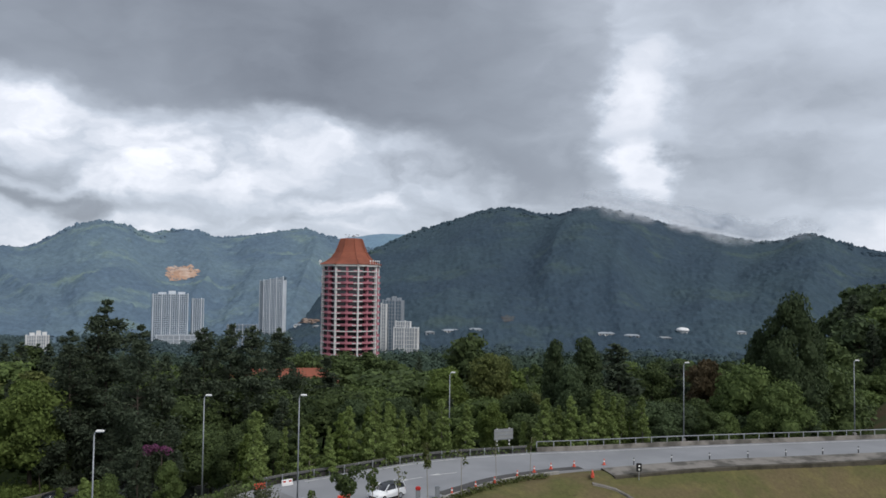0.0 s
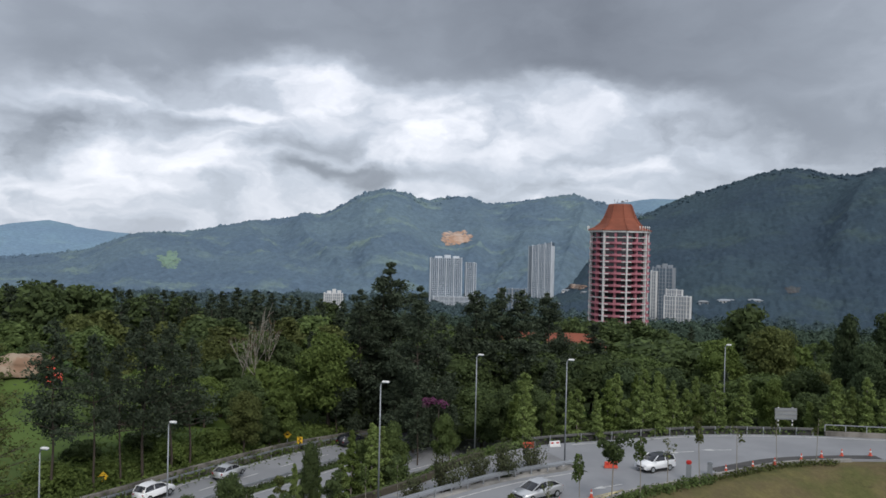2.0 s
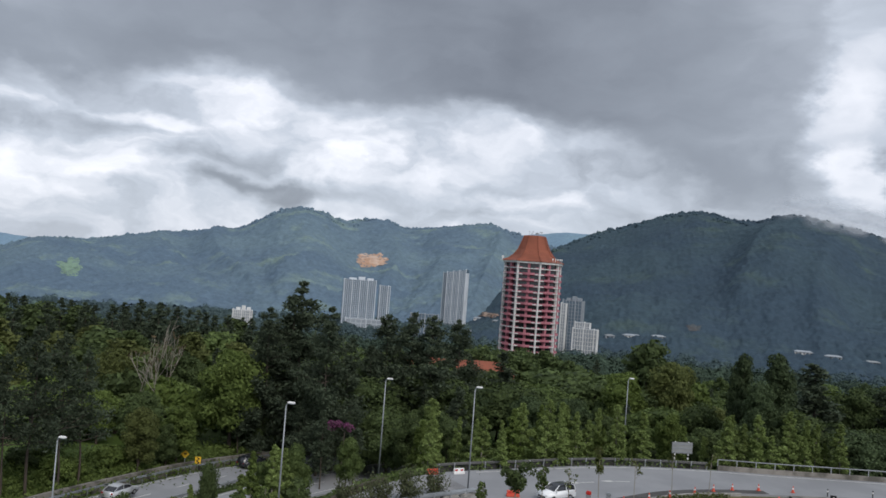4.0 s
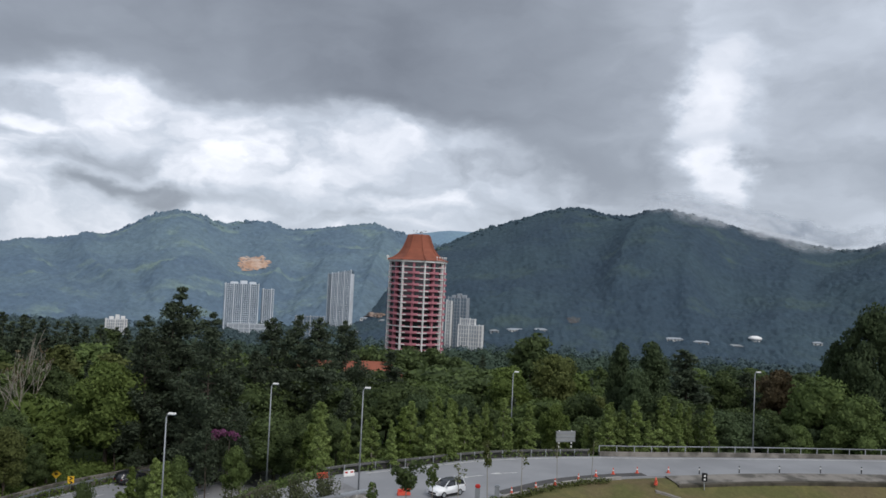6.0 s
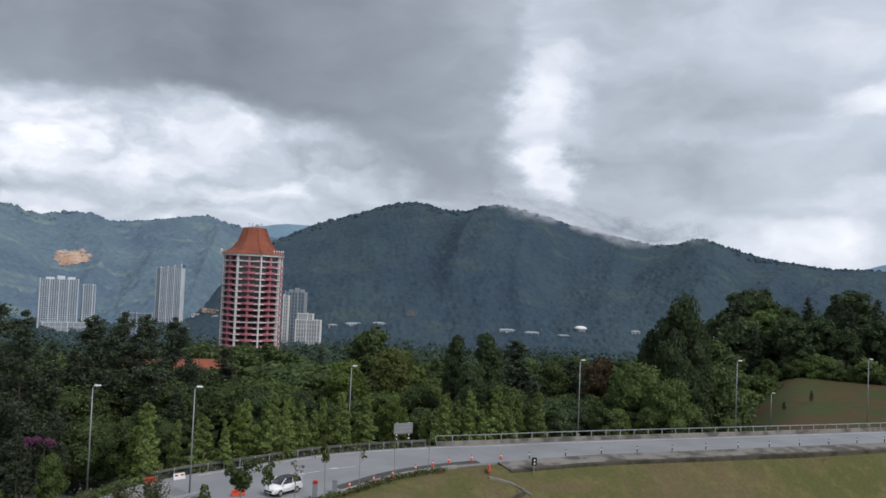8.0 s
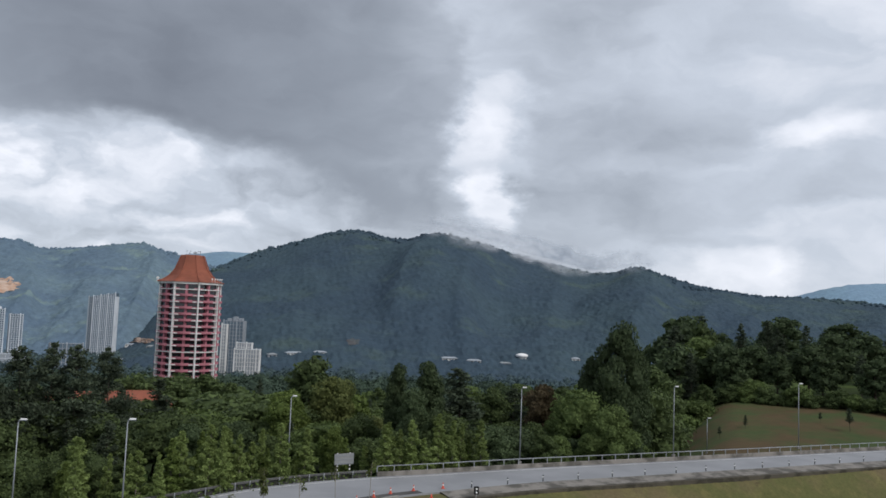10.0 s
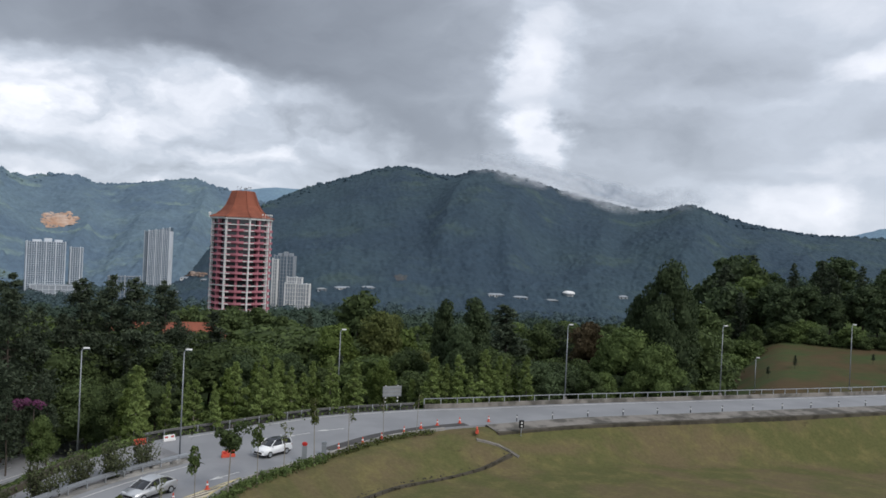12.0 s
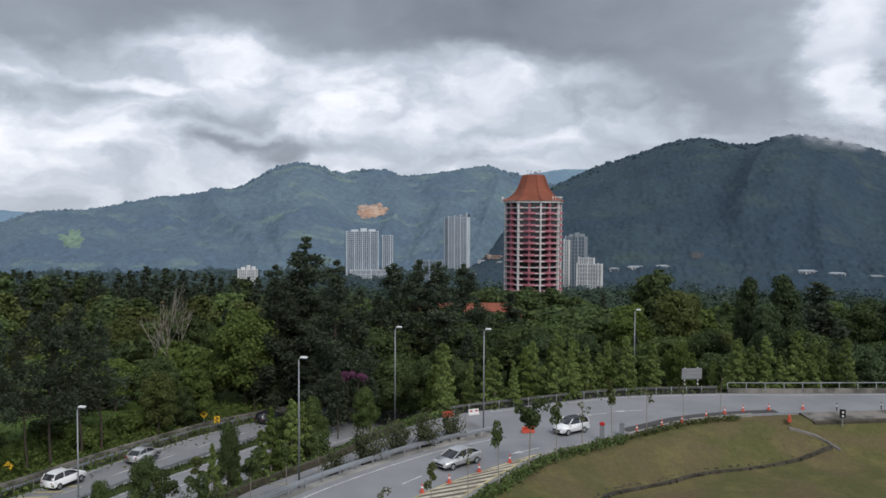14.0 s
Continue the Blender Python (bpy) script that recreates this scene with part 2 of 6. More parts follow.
def mesh_from(name, verts, faces, mats, smooth=False, index=None):
    me = bpy.data.meshes.new(name)
    me.from_pydata([tuple(map(float, v)) for v in verts], [], [tuple(int(i) for i in f) for f in faces])
    for m in mats if isinstance(mats, (list, tuple)) else [mats]:
        me.materials.append(m)
    if index is not None:
        me.polygons.foreach_set("material_index", np.asarray(index, np.int32))
    if smooth:
        me.polygons.foreach_set("use_smooth", np.ones(len(me.polygons), bool))
    me.update()
    return me


def part(name, bm, mat, parent=None, label="", smooth=False):
    """Links a bmesh (or a mesh) as one mesh object under a thing or part."""
    if isinstance(bm, bmesh.types.BMesh):
        me = bpy.data.meshes.new(name)
        bm.to_mesh(me)
        bm.free()
        me.materials.append(mat)
        if smooth:
            me.polygons.foreach_set("use_smooth", np.ones(len(me.polygons), bool))
    else:
        me = bm
    ob = new(name, me)
    ob.parent = parent
    if label:
        tagged(ob, label)
    return ob


def thing(name, m, label, category, group=""):
    ob = new(name)
    ob.matrix_world = m
    ob.empty_display_size = 0.3
    return tagged(ob, label, category, group)


def box(bm, x0, x1, y0, y1, z0, z1, bevel=0.0, m=None):
    r = bmesh.ops.create_cube(bm, size=1.0, matrix=Matrix.Translation(((x0 + x1) / 2, (y0 + y1) / 2, (z0 + z1) / 2)) @ Matrix.Diagonal((x1 - x0, y1 - y0, z1 - z0, 1)))
    vs = r["verts"]
    if bevel:
        es = list({e for v in vs for e in v.link_edges})
        r = bmesh.ops.bevel(bm, geom=es, offset=bevel, segments=2, affect="EDGES")
        vs = r["verts"]
    if m is not None:
        bmesh.ops.transform(bm, matrix=m, verts=vs)
    return vs


def boxes(*specs, bevel=0.0):
    bm = bmesh.new()
    for s in specs:
        box(bm, *s, bevel=bevel)
    return bm


def rod(bm, a, b, ra, rb=None, seg=8):
    a, b = Vector(a), Vector(b)
    rb = ra if rb is None else rb
    d = b - a
    m = Matrix.Translation((a + b) / 2) @ d.to_track_quat("Z", "Y").to_matrix().to_4x4()
    bmesh.ops.create_cone(bm, cap_ends=True, segments=seg, radius1=ra, radius2=max(rb, 1e-4), depth=d.length, matrix=m)


def curve_points(ctrl, step=1.0):
    """Smooth line (Catmull-Rom) through control points, at about even steps."""
    c = np.array(ctrl, float)
    c = np.vstack([2 * c[0] - c[1], c, 2 * c[-1] - c[-2]])
    out = []
    for i in range(1, len(c) - 2):
        n = max(2, int(np.linalg.norm(c[i + 1] - c[i]) / step))
        for k in range(n):
            t = k / n
            out.append(0.5 * (2 * c[i] + (c[i + 1] - c[i - 1]) * t + (2 * c[i - 1] - 5 * c[i] + 4 * c[i + 1] - c[i + 2]) * t * t
                              + (3 * c[i] - c[i - 1] - 3 * c[i + 1] + c[i + 2]) * t ** 3))
    out.append(c[-2])
    return np.array(out)


def resample(line, n):
    d = np.concatenate([[0], np.cumsum(np.linalg.norm(np.diff(line, axis=0), axis=1))])
    s = np.linspace(0, d[-1], n)
    return np.stack([np.interp(s, d, line[:, k]) for k in range(3)], 1)


def sides(line):
    """Level unit vectors to the right of a line."""
    t = np.gradient(line, axis=0)
    r = np.stack([t[:, 1], -t[:, 0], 0 * t[:, 0]], 1)
    return r / np.linalg.norm(r, axis=1)[:, None]


def sweep(name, line, profile, mat, closed=True, smooth=False):
    """A profile of (right, up) pairs drawn along a line."""
    r = sides(line)
    n, k = len(line), len(profile)
    v = np.concatenate([line + r * px + np.array([0, 0, pz]) for px, pz in profile])
    f = []
    for j in range(k if closed else k - 1):
        a, b = j * n, ((j + 1) % k) * n
        f += [(a + i, a + i + 1, b + i + 1, b + i) for i in range(n - 1)]
    if closed:
        f += [tuple(j * n for j in range(k)), tuple(j * n + n - 1 for j in reversed(range(k)))]
    return mesh_from(name, v, f, mat, smooth)


def slab(name, left, right, mat, thick=0.25, cross=8, lift=0.0):
    """Road slab between two edge lines."""
    n = max(len(left), len(right))
    A, B = resample(left, n), resample(right, n)
    up = np.array([0, 0, lift])
    rows = [A + (B - A) * k / cross + up for k in range(cross + 1)]
    rows = [A + np.array([0, 0, lift - thick])] + rows + [B + np.array([0, 0, lift - thick])]
    v = np.concatenate(rows)
    f = []
    for j in range(len(rows) - 1):
        f += [(j * n + i, (j + 1) * n + i, (j + 1) * n + i + 1, j * n + i + 1) for i in range(n - 1)]
    return mesh_from(name, v, f, mat)


def cut(line, start=None, end=None):
    """The stretch of a line between the points nearest to start and end."""
    a = 0 if start is None else int(np.argmin(np.hypot(line[:, 0] - start[0], line[:, 1] - start[1])))
    b = len(line) - 1 if end is None else int(np.argmin(np.hypot(line[:, 0] - end[0], line[:, 1] - end[1])))
    return line[a:b + 1]


# ---------------------------------------------------------------- roads: edge lines in plan (x, y, z)
KERB = curve_points([(-22.5, 36, 0), (-18.6, 43, 0), (-15, 52.4, 0), (-12.5, 59.2, 0), (-9.6, 67.9, 0), (-7.3, 73.6, 0), (-3.0, 79, 0), (1.5, 84.3, 0), (6.7, 90.2, 0), (13, 94.2, 0), (20.6, 97.3, 0),
                     (33.2, 101.9, 0), (50.2, 106, 0), (69.9, 110.8, 0), (100, 118, 0), (150, 130, 0)])
DIVIDER = curve_points([(-32.5, 34, 0), (-31.2, 41.8, 0), (-29.4, 47, 0), (-27.6, 52.4, 0), (-25.6, 58.9, 0), (-22.6, 65.6, 0), (-18.4, 73.0, 0), (-13.4, 79.2, 0)])
FAR_EDGE = curve_points([(-23.4, 79.0, -0.3), (-18.7, 86.2, 0), (-10.3, 93.3, 0), (-4.5, 98.0, 0), (1.7, 101.6, 0), (11.6, 105.2, 0), (19.1, 107, 0), (33.7, 110.9, 0),
                         (59.6, 116.8, 0), (78, 121, 0), (110, 128.5, 0), (150, 138, 0)])
RAMP_NEAR = curve_points([(-43.5, 44, -5.2), (-38.5, 51, -4.2), (-33.5, 55.5, -2.8), (-28.2, 61.0, -1.3), (-23.8, 66.9, -0.5), (-19.2, 73.6, -0.15), (-14.0, 79.9, 0), (-9.5, 84.0, 0)])
RAMP_FAR = curve_points([(-49.5, 48, -5.6), (-42.9, 55.8, -5), (-35.7, 60.2, -3.5), (-32.5, 65.1, -2.5), (-26.7, 72.2, -1.2), (-23.4, 79.0, -0.3), (-18.7, 86.2, 0), (-11.0, 92.6, 0)])
MAIN_FAR = curve_points([(-66, 30, -4.6), (-62.5, 48, -5.2), (-60.4, 60, -5.7), (-59.4, 70, -6.3), (-59.2, 80, -7), (-58.3, 93.6, -8), (-57.2, 103, -8.7), (-53.5, 118.5, -10), (-46, 138, -11)])
MAIN_NEAR = curve_points([(-52, 30, -4.6), (-49.5, 44, -5.2), (-47, 52, -5.7), (-45.2, 60, -6.4), (-44.4, 73.5, -7.5), (-42.5, 85.2, -8.5), (-40.5, 99.3, -9.5), (-36, 113, -10.2), (-29, 130, -11)])

# ---------------------------------------------------------------- ground: one sheet to the horizon


def smoothstep(x, a, b):
    t = np.clip((x - a) / (b - a), 0, 1)
    return t * t * (3 - 2 * t)


def wild(x, y):
    """The land without the roads."""
    r = np.hypot(x, y)
    az = np.degrees(np.arctan2(-x, y))
    z = -1.6 - 0 * r
    # beyond the roads the land falls away into the valley
    fall = np.interp(r, [0, 60, 100, 150, 300, 600, 850, 1100, 2600, 5000], [-1.6, -1.6, -4, -9, -19, -40, -59, -72, -78, -190])
    left = np.interp(r, [0, 55, 75, 120, 300, 600, 850, 1100, 2600, 5000], [-4, -4.5, -6, -9, -16, -38, -58, -72, -78, -190])
    w = smoothstep(az, 18, 34) * smoothstep(r, 25, 60) * (1 - smoothstep(az, 90, 130))
    z = fall * (1 - w) + left * w
    # bank on the far side of the main road
    z = z + 4.5 * smoothstep(az, 30, 40) * np.exp(-((r - 110) / 26) ** 2)
    # rise that carries the building site
    z = z + 9.5 * np.exp(-((az - 47.5) / 5.0) ** 2 - ((r - 158) / 24) ** 2)
    # grassy hill
    h = smoothstep(-az, 24.5, 31.5) * np.interp(r, [125, 150, 225, 300, 420, 700, 1000], [0, 6.0, 16.2, 26, 34, 22, 0])
    z = z + h * (1 - smoothstep(-az, 75, 100))
    z += 0.5 * np.sin(x * 0.11 + 1.3) * np.sin(y * 0.13) * smoothstep(r, 100, 160)
    return z


BANDS = []      # places on the road surfaces and their banks
for L_, R_, n_, low_ in ((cut(FAR_EDGE, (-18.7, 86.2)), cut(KERB, (-7.3, 73.6)), 220, 0.22), (DIVIDER, cut(KERB, None, (-6, 75.5)), 60, 0.22), (RAMP_FAR, RAMP_NEAR, 70, 0.25), (MAIN_FAR, MAIN_NEAR, 110, 0.25),
                         (RAMP_NEAR, DIVIDER, 60, 0.3), (cut(MAIN_NEAR, (-49.5, 44), (-36, 113)), RAMP_FAR, 70, 0.5)):
    a_, b_ = resample(L_, n_), resample(R_, n_)
    for k_ in np.linspace(0, 1, 9):
        q_ = a_ * (1 - k_) + b_ * k_
        BANDS.append(np.column_stack([q_[:, :2], q_[:, 2] - low_]))
BANDS = np.concatenate(BANDS)


def land(x, y):
    x, y = np.asarray(x, float), np.asarray(y, float)
    z = wild(x, y)
    near = np.nonzero(np.hypot(x, y) < 230)[0]
    for s in range(0, len(near), 2000):
        i = near[s:s + 2000]
        d = np.hypot(x[i, None] - BANDS[:, 0], y[i, None] - BANDS[:, 1])
        k = d.argmin(1)
        t = smoothstep(d[np.arange(len(i)), k], 1.3, 10.0)
        z[i] = BANDS[k, 2] * (1 - t) + z[i] * t
    return z


def land_z(x, y):
    return float(land(np.array([x]), np.array([y]))[0])


def make_ground():
    azs = np.concatenate([np.arange(-60, 70.01, 0.5), np.arange(75, 300, 5.0)])
    rs = np.concatenate([[0.01, 4, 8, 12, 16, 20, 24], np.arange(27, 150, 1.0), 150 * 1.055 ** np.arange(0, 65.3)])
    A, Rr = np.meshgrid(np.radians(azs), rs)
    X, Y = -np.sin(A) * Rr, np.cos(A) * Rr
    Z = land(X.ravel(), Y.ravel())
    n = len(azs)
    f = [(j * n + i, j * n + (i + 1) % n, (j + 1) * n + (i + 1) % n, (j + 1) * n + i) for j in range(len(rs) - 1) for i in range(n)]
    f.append(tuple(range(n - 1, -1, -1)))
    # cells: lawn before the road and on the hill, forest floor elsewhere
    v = np.stack([X.ravel(), Y.ravel(), Z], 1)
    fc = np.array([(v[q[0]] + v[q[2]]) / 2 for q in f])
    faz, fr = np.degrees(np.arctan2(-fc[:, 0], fc[:, 1])), np.hypot(fc[:, 0], fc[:, 1])
    edge = np.interp(faz, *np.array(sorted((math.degrees(math.atan2(-p[0], p[1])), math.hypot(p[0], p[1])) for p in KERB)).T)
    # cells past 500 m take forest colours with haze mixed in
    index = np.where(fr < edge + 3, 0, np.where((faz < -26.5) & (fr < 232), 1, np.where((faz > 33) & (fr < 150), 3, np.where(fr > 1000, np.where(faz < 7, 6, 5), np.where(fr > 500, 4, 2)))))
    ob = new("ground", mesh_from("ground", v, f, [GRASS, HILL_GRASS, FOREST_FLOOR, BANK_GRASS, VALLEY_FLOOR, HAZED_WOOD, DARK_WOOD], True, index))
    tagged(ob, "dry olive lawn and dark green forest floor", "ground", kind="structure")


def range_material(name, c1, c2, c3):
    """Mountain forest: patches of three tones, a mottle of crowns."""
    m = bpy.data.materials.new(name)
    m.use_nodes = True
    N = Nodes(m.node_tree)
    co = N.add("ShaderNodeTexCoord").outputs["Object"]
    a = N.smooth(N.noise(co, 0.0032, 4.0, 0.55), 0.4, 0.64)
    b = N.smooth(N.noise(co, 0.0085, 5.0, 0.6), 0.52, 0.72)
    c = N.mix(b, N.mix(a, c1, c2), c3)
    rnd = N.add("ShaderNodeNewGeometry").outputs["Random Per Island"]
    g = N.math("MULTIPLY", N.math("ADD", 0.85, N.math("MULTIPLY", rnd, 0.3)), N.math("ADD", 0.5, N.math("MULTIPLY", N.noise(co, 0.06, 6.0, 0.7), 1.0)))
    s = N.add("ShaderNodeVectorMath", operation="SCALE")
    N.put(s.inputs[0], c)
    N.put(s.inputs["Scale"], g)
    bs = N.add("ShaderNodeBsdfPrincipled")
    N.put(bs.inputs["Base Color"], s.outputs[0])
    bs.inputs["Roughness"].default_value = 0.95
    bs.inputs["Specular IOR Level"].default_value = 0.1
    bp = N.add("ShaderNodeBump")
    bp.inputs["Strength"].default_value = 0.7
    bp.inputs["Distance"].default_value = 6.0
    N.put(bp.inputs["Height"], N.noise(co, 0.08, 5.0, 0.65))
    N.put(bs.inputs["Normal"], bp.outputs[0])
    out = N.add("ShaderNodeOutputMaterial")
    N.put(out.inputs[0], bs.outputs[0])
    return m


# Distance haze is mixed into these base colours, undergrowth excepted.
HAZED_WOOD = range_material("blue_green_hill_forest", (0.11, 0.162, 0.216), (0.136, 0.196, 0.236), (0.186, 0.256, 0.24))
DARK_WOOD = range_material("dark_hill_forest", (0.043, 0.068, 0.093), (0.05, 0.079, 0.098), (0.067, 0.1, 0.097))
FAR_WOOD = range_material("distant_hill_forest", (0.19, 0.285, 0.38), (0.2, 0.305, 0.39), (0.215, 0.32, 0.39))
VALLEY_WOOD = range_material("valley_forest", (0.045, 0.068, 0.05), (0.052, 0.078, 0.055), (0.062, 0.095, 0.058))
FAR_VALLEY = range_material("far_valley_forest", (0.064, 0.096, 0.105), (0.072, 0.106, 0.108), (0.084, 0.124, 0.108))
UNDERGROWTH = range_material("undergrowth_green", (0.035, 0.06, 0.02), (0.05, 0.08, 0.03), (0.075, 0.11, 0.035))

HILL_GRASS = material("hill_grass", (0.082, 0.058, 0.031), 0.95, vary=0.6, scale=0.5, bump=0.25, bump_scale=4, second=(0.05, 0.07, 0.026), patch=0.05, spec=0.1)
FOREST_FLOOR = material("forest_floor", (0.035, 0.05, 0.018), 0.95, vary=0.5, scale=0.5, bump=0.3, bump_scale=3, second=(0.07, 0.10, 0.03), patch=0.08, spec=0.1)
# the valley floor's green is blued for haze as well
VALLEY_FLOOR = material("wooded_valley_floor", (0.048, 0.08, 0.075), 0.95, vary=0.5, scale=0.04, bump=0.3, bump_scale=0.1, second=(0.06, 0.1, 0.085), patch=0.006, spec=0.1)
BANK_GRASS = material("bank_grass", (0.085, 0.13, 0.032), 0.95, vary=0.4, scale=0.7, bump=0.3, bump_scale=4, second=(0.06, 0.09, 0.028), patch=0.07, spec=0.1)
make_ground()

# ---------------------------------------------------------------- mountains


def mountain(name, label, ridge, d_ridge, d_foot, z_foot, mats, step, rows, rough, seed, crown=14.0):
    """A forested range: its ridge as az, el seen from the eye, at d_ridge metres; gullies run down to the foot."""
    rid = np.array(sorted(ridge))
    azs = np.arange(rid[0, 0], rid[-1, 0] + step / 2, step)
    d0 = d_ridge * (1 + 0.06 * np.sin(azs * 0.35 + seed))
    el = np.interp(azs, rid[:, 0], rid[:, 1])
    pad = max(1, int(0.5 / step))
    el = np.convolve(np.pad(el, 3 * pad, mode="edge"), np.ones(2 * pad + 1) / (2 * pad + 1), "same")[3 * pad:-3 * pad]
    top = EYE + d0 * np.tan(np.radians(el - 0.17))
    v = []
    for j in range(rows + 6):
        s = j / (rows - 1)
        for i, az in enumerate(azs):
            if s <= 1:
                d = d_foot + (d0[i] - d_foot) * s
                q = s ** 1.25 * (1 + 0.25 * math.sin(s * 3.1))
                q = min(1.0, q)
                z = z_foot + (top[i] - z_foot) * q
                p = Vector((az * 0.16 + seed, d * 0.0022, seed * 3.1))
                g = noise.fractal(p, 1.0, 2.1, 3)
                spur = 1 - 2.2 * abs(noise.noise(Vector((az * 0.2 + 0.9 * noise.noise(Vector((az * 0.12, s * 1.4, seed))), s * 0.7, seed + 7))))
                z += (g * rough * 0.6 + (spur - 0.3) * rough * 0.55) * math.sin(math.pi * min(1, s)) ** 0.8 * (top[i] - z_foot) * 0.55
                a = radians(az)
                px, py = math.sin(a) * d / crown, math.cos(a) * d / crown
                z += crown * 0.6 * abs(noise.noise(Vector((px, py, seed)))) + crown * 0.35 * abs(noise.noise(Vector((px * 2.3, py * 2.3, seed + 4))))
            else:
                d = d0[i] + (s - 1) * (d0[i] - d_foot) * 1.5
                z = top[i] - (s - 1) * (top[i] - z_foot) * 1.1
            a = radians(az)
            v.append((-math.sin(a) * d, math.cos(a) * d, z))
    n = len(azs)
    f = [(j * n + i, (j + 1) * n + i, (j + 1) * n + i + 1, j * n + i + 1) for j in range(rows + 5) for i in range(n - 1)]
    V = np.array(v)
    ob = new(name, mesh_from(name, V, f, mats, True))
    tagged(ob, label, "mountain", kind="structure")
    return V.reshape(rows + 6, n, 3)


def forest_cover(name, label, grid, rows, count, size, mat, seed):
    """Canopy of a far slope: many small uneven crowns on its surface, one mesh."""
    rng = np.random.default_rng(seed)
    bm = bmesh.new()
    bmesh.ops.create_icosphere(bm, subdivisions=1, radius=1)
    base = np.array([v.co for v in bm.verts])
    tri = np.array([[v.index for v in fc.verts] for fc in bm.faces])
    bm.free()
    extra = rng.random(count) < 0.6
    J = np.where(extra, rows - 1.0 - rng.random(count) * 0.3, rows * (1 - 0.12 * rng.random(count)) - 1.01)
    I = rng.uniform(0, grid.shape[1] - 1.001, count)
    j, i = J.astype(int), I.astype(int)
    fj, fi = (J - j)[:, None], (I - i)[:, None]
    P = (grid[j, i] * (1 - fj) * (1 - fi) + grid[j + 1, i] * fj * (1 - fi) + grid[j, i + 1] * (1 - fj) * fi + grid[j + 1, i + 1] * fj * fi)
    sc = size * rng.uniform(0.55, 1.25, count)
    tall = np.where(extra, rng.uniform(0.8, 1.3, count), rng.uniform(0.7, 1.1, count))
    sc = np.where(extra, sc * 0.8, sc)
    jit = rng.uniform(0.8, 1.2, (count, len(base), 1))
    V = base[None] * jit * sc[:, None, None]
    V[:, :, 2] *= tall[:, None]
    V += P[:, None, :] + np.array([0, 0, 0.1]) * sc[:, None, None]
    F = tri[None] + (np.arange(count) * len(base))[:, None, None]
    me = bpy.data.meshes.new(name)
    V, F = V.reshape(-1, 3).astype(np.float32), F.reshape(-1).astype(np.int32)
    me.vertices.add(len(V))
    me.vertices.foreach_set("co", V.ravel())
    me.loops.add(len(F))
    me.loops.foreach_set("vertex_index", F)
    me.polygons.add(len(F) // 3)
    me.polygons.foreach_set("loop_start", np.arange(0, len(F), 3, dtype=np.int32))
    me.materials.append(mat)
    me.update(calc_edges=True)
    me.polygons.foreach_set("use_smooth", np.ones(len(F) // 3, bool))
    return tagged(new(name, me), label, "forest", kind="stuff")


RIDGE_W = [(75, -2.5), (60, -1.6), (52.3, -1.5), (46.4, -1.2), (43.3, -0.85), (40.3, 0.35), (37.1, 0.5), (32.3, 1.4), (29.7, 1.8), (27.6, 2.05), (25.1, 3.5), (23.5, 3.9), (22, 3.7), (20.7, 3.2), (18.5, 3.5), (15.9, 3.0),
           (11.6, 3.6), (9.7, 3.6), (7.8, 3.2), (5, 2.4), (-2, 1.5)]
RIDGE_E = [(13, -3.6), (10, -2.0), (8, -0.2), (5.2, 2.4), (2.1, 3.8), (0, 4.4), (-2.6, 5.3), (-4.7, 5.6), (-7, 5.1), (-8.2, 5.05), (-9.9, 5.5), (-12, 5.3), (-14.9, 4.6), (-17.3, 4.0), (-21.4, 3.1), (-23.2, 3.2),
           (-24.7, 3.7), (-26.4, 3.1), (-29.7, 2.2), (-33, 1.8), (-38.4, 1.7), (-48, 0.5), (-60, -2)]
g_w = mountain("mountain_west", "forested mountain range across the valley, tinted blue for haze", RIDGE_W, 2700, 1450, -76, HAZED_WOOD, 0.12, 150, 0.5, 3.0, 17.0)
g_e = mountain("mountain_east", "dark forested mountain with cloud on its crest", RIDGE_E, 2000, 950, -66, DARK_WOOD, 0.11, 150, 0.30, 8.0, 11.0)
mountain("mountain_far", "distant ridges tinted pale blue for haze", [(75, 1.5), (60, 1.2), (52.2, 0.9), (50.4, 0.3), (48.1, 0.8), (45.7, 1.2), (43.6, 0.7), (40, 0.3), (30, 1.4), (14, 2.5), (8, 3.2), (4.5, 3.7), (2, 3.6), (-3, 3.0), (-12, 1.5),
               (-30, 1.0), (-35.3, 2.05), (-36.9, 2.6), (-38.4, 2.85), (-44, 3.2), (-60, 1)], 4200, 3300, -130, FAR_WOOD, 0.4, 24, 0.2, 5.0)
forest_cover("hillside_forest_west", "tree crowns along the mountain ridge, tinted blue for haze", g_w, 150, 1500, 6.5, HAZED_WOOD, 1)
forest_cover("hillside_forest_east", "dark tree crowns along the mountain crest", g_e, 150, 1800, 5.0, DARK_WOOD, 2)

# ---------------------------------------------------------------- road surfaces


def structure(name, me, label, category="road"):
    return tagged(new(name, me), label, category, kind="structure")


def offset(line, right, up=0.0):
    return line + sides(line) * right + np.array([0, 0, up])


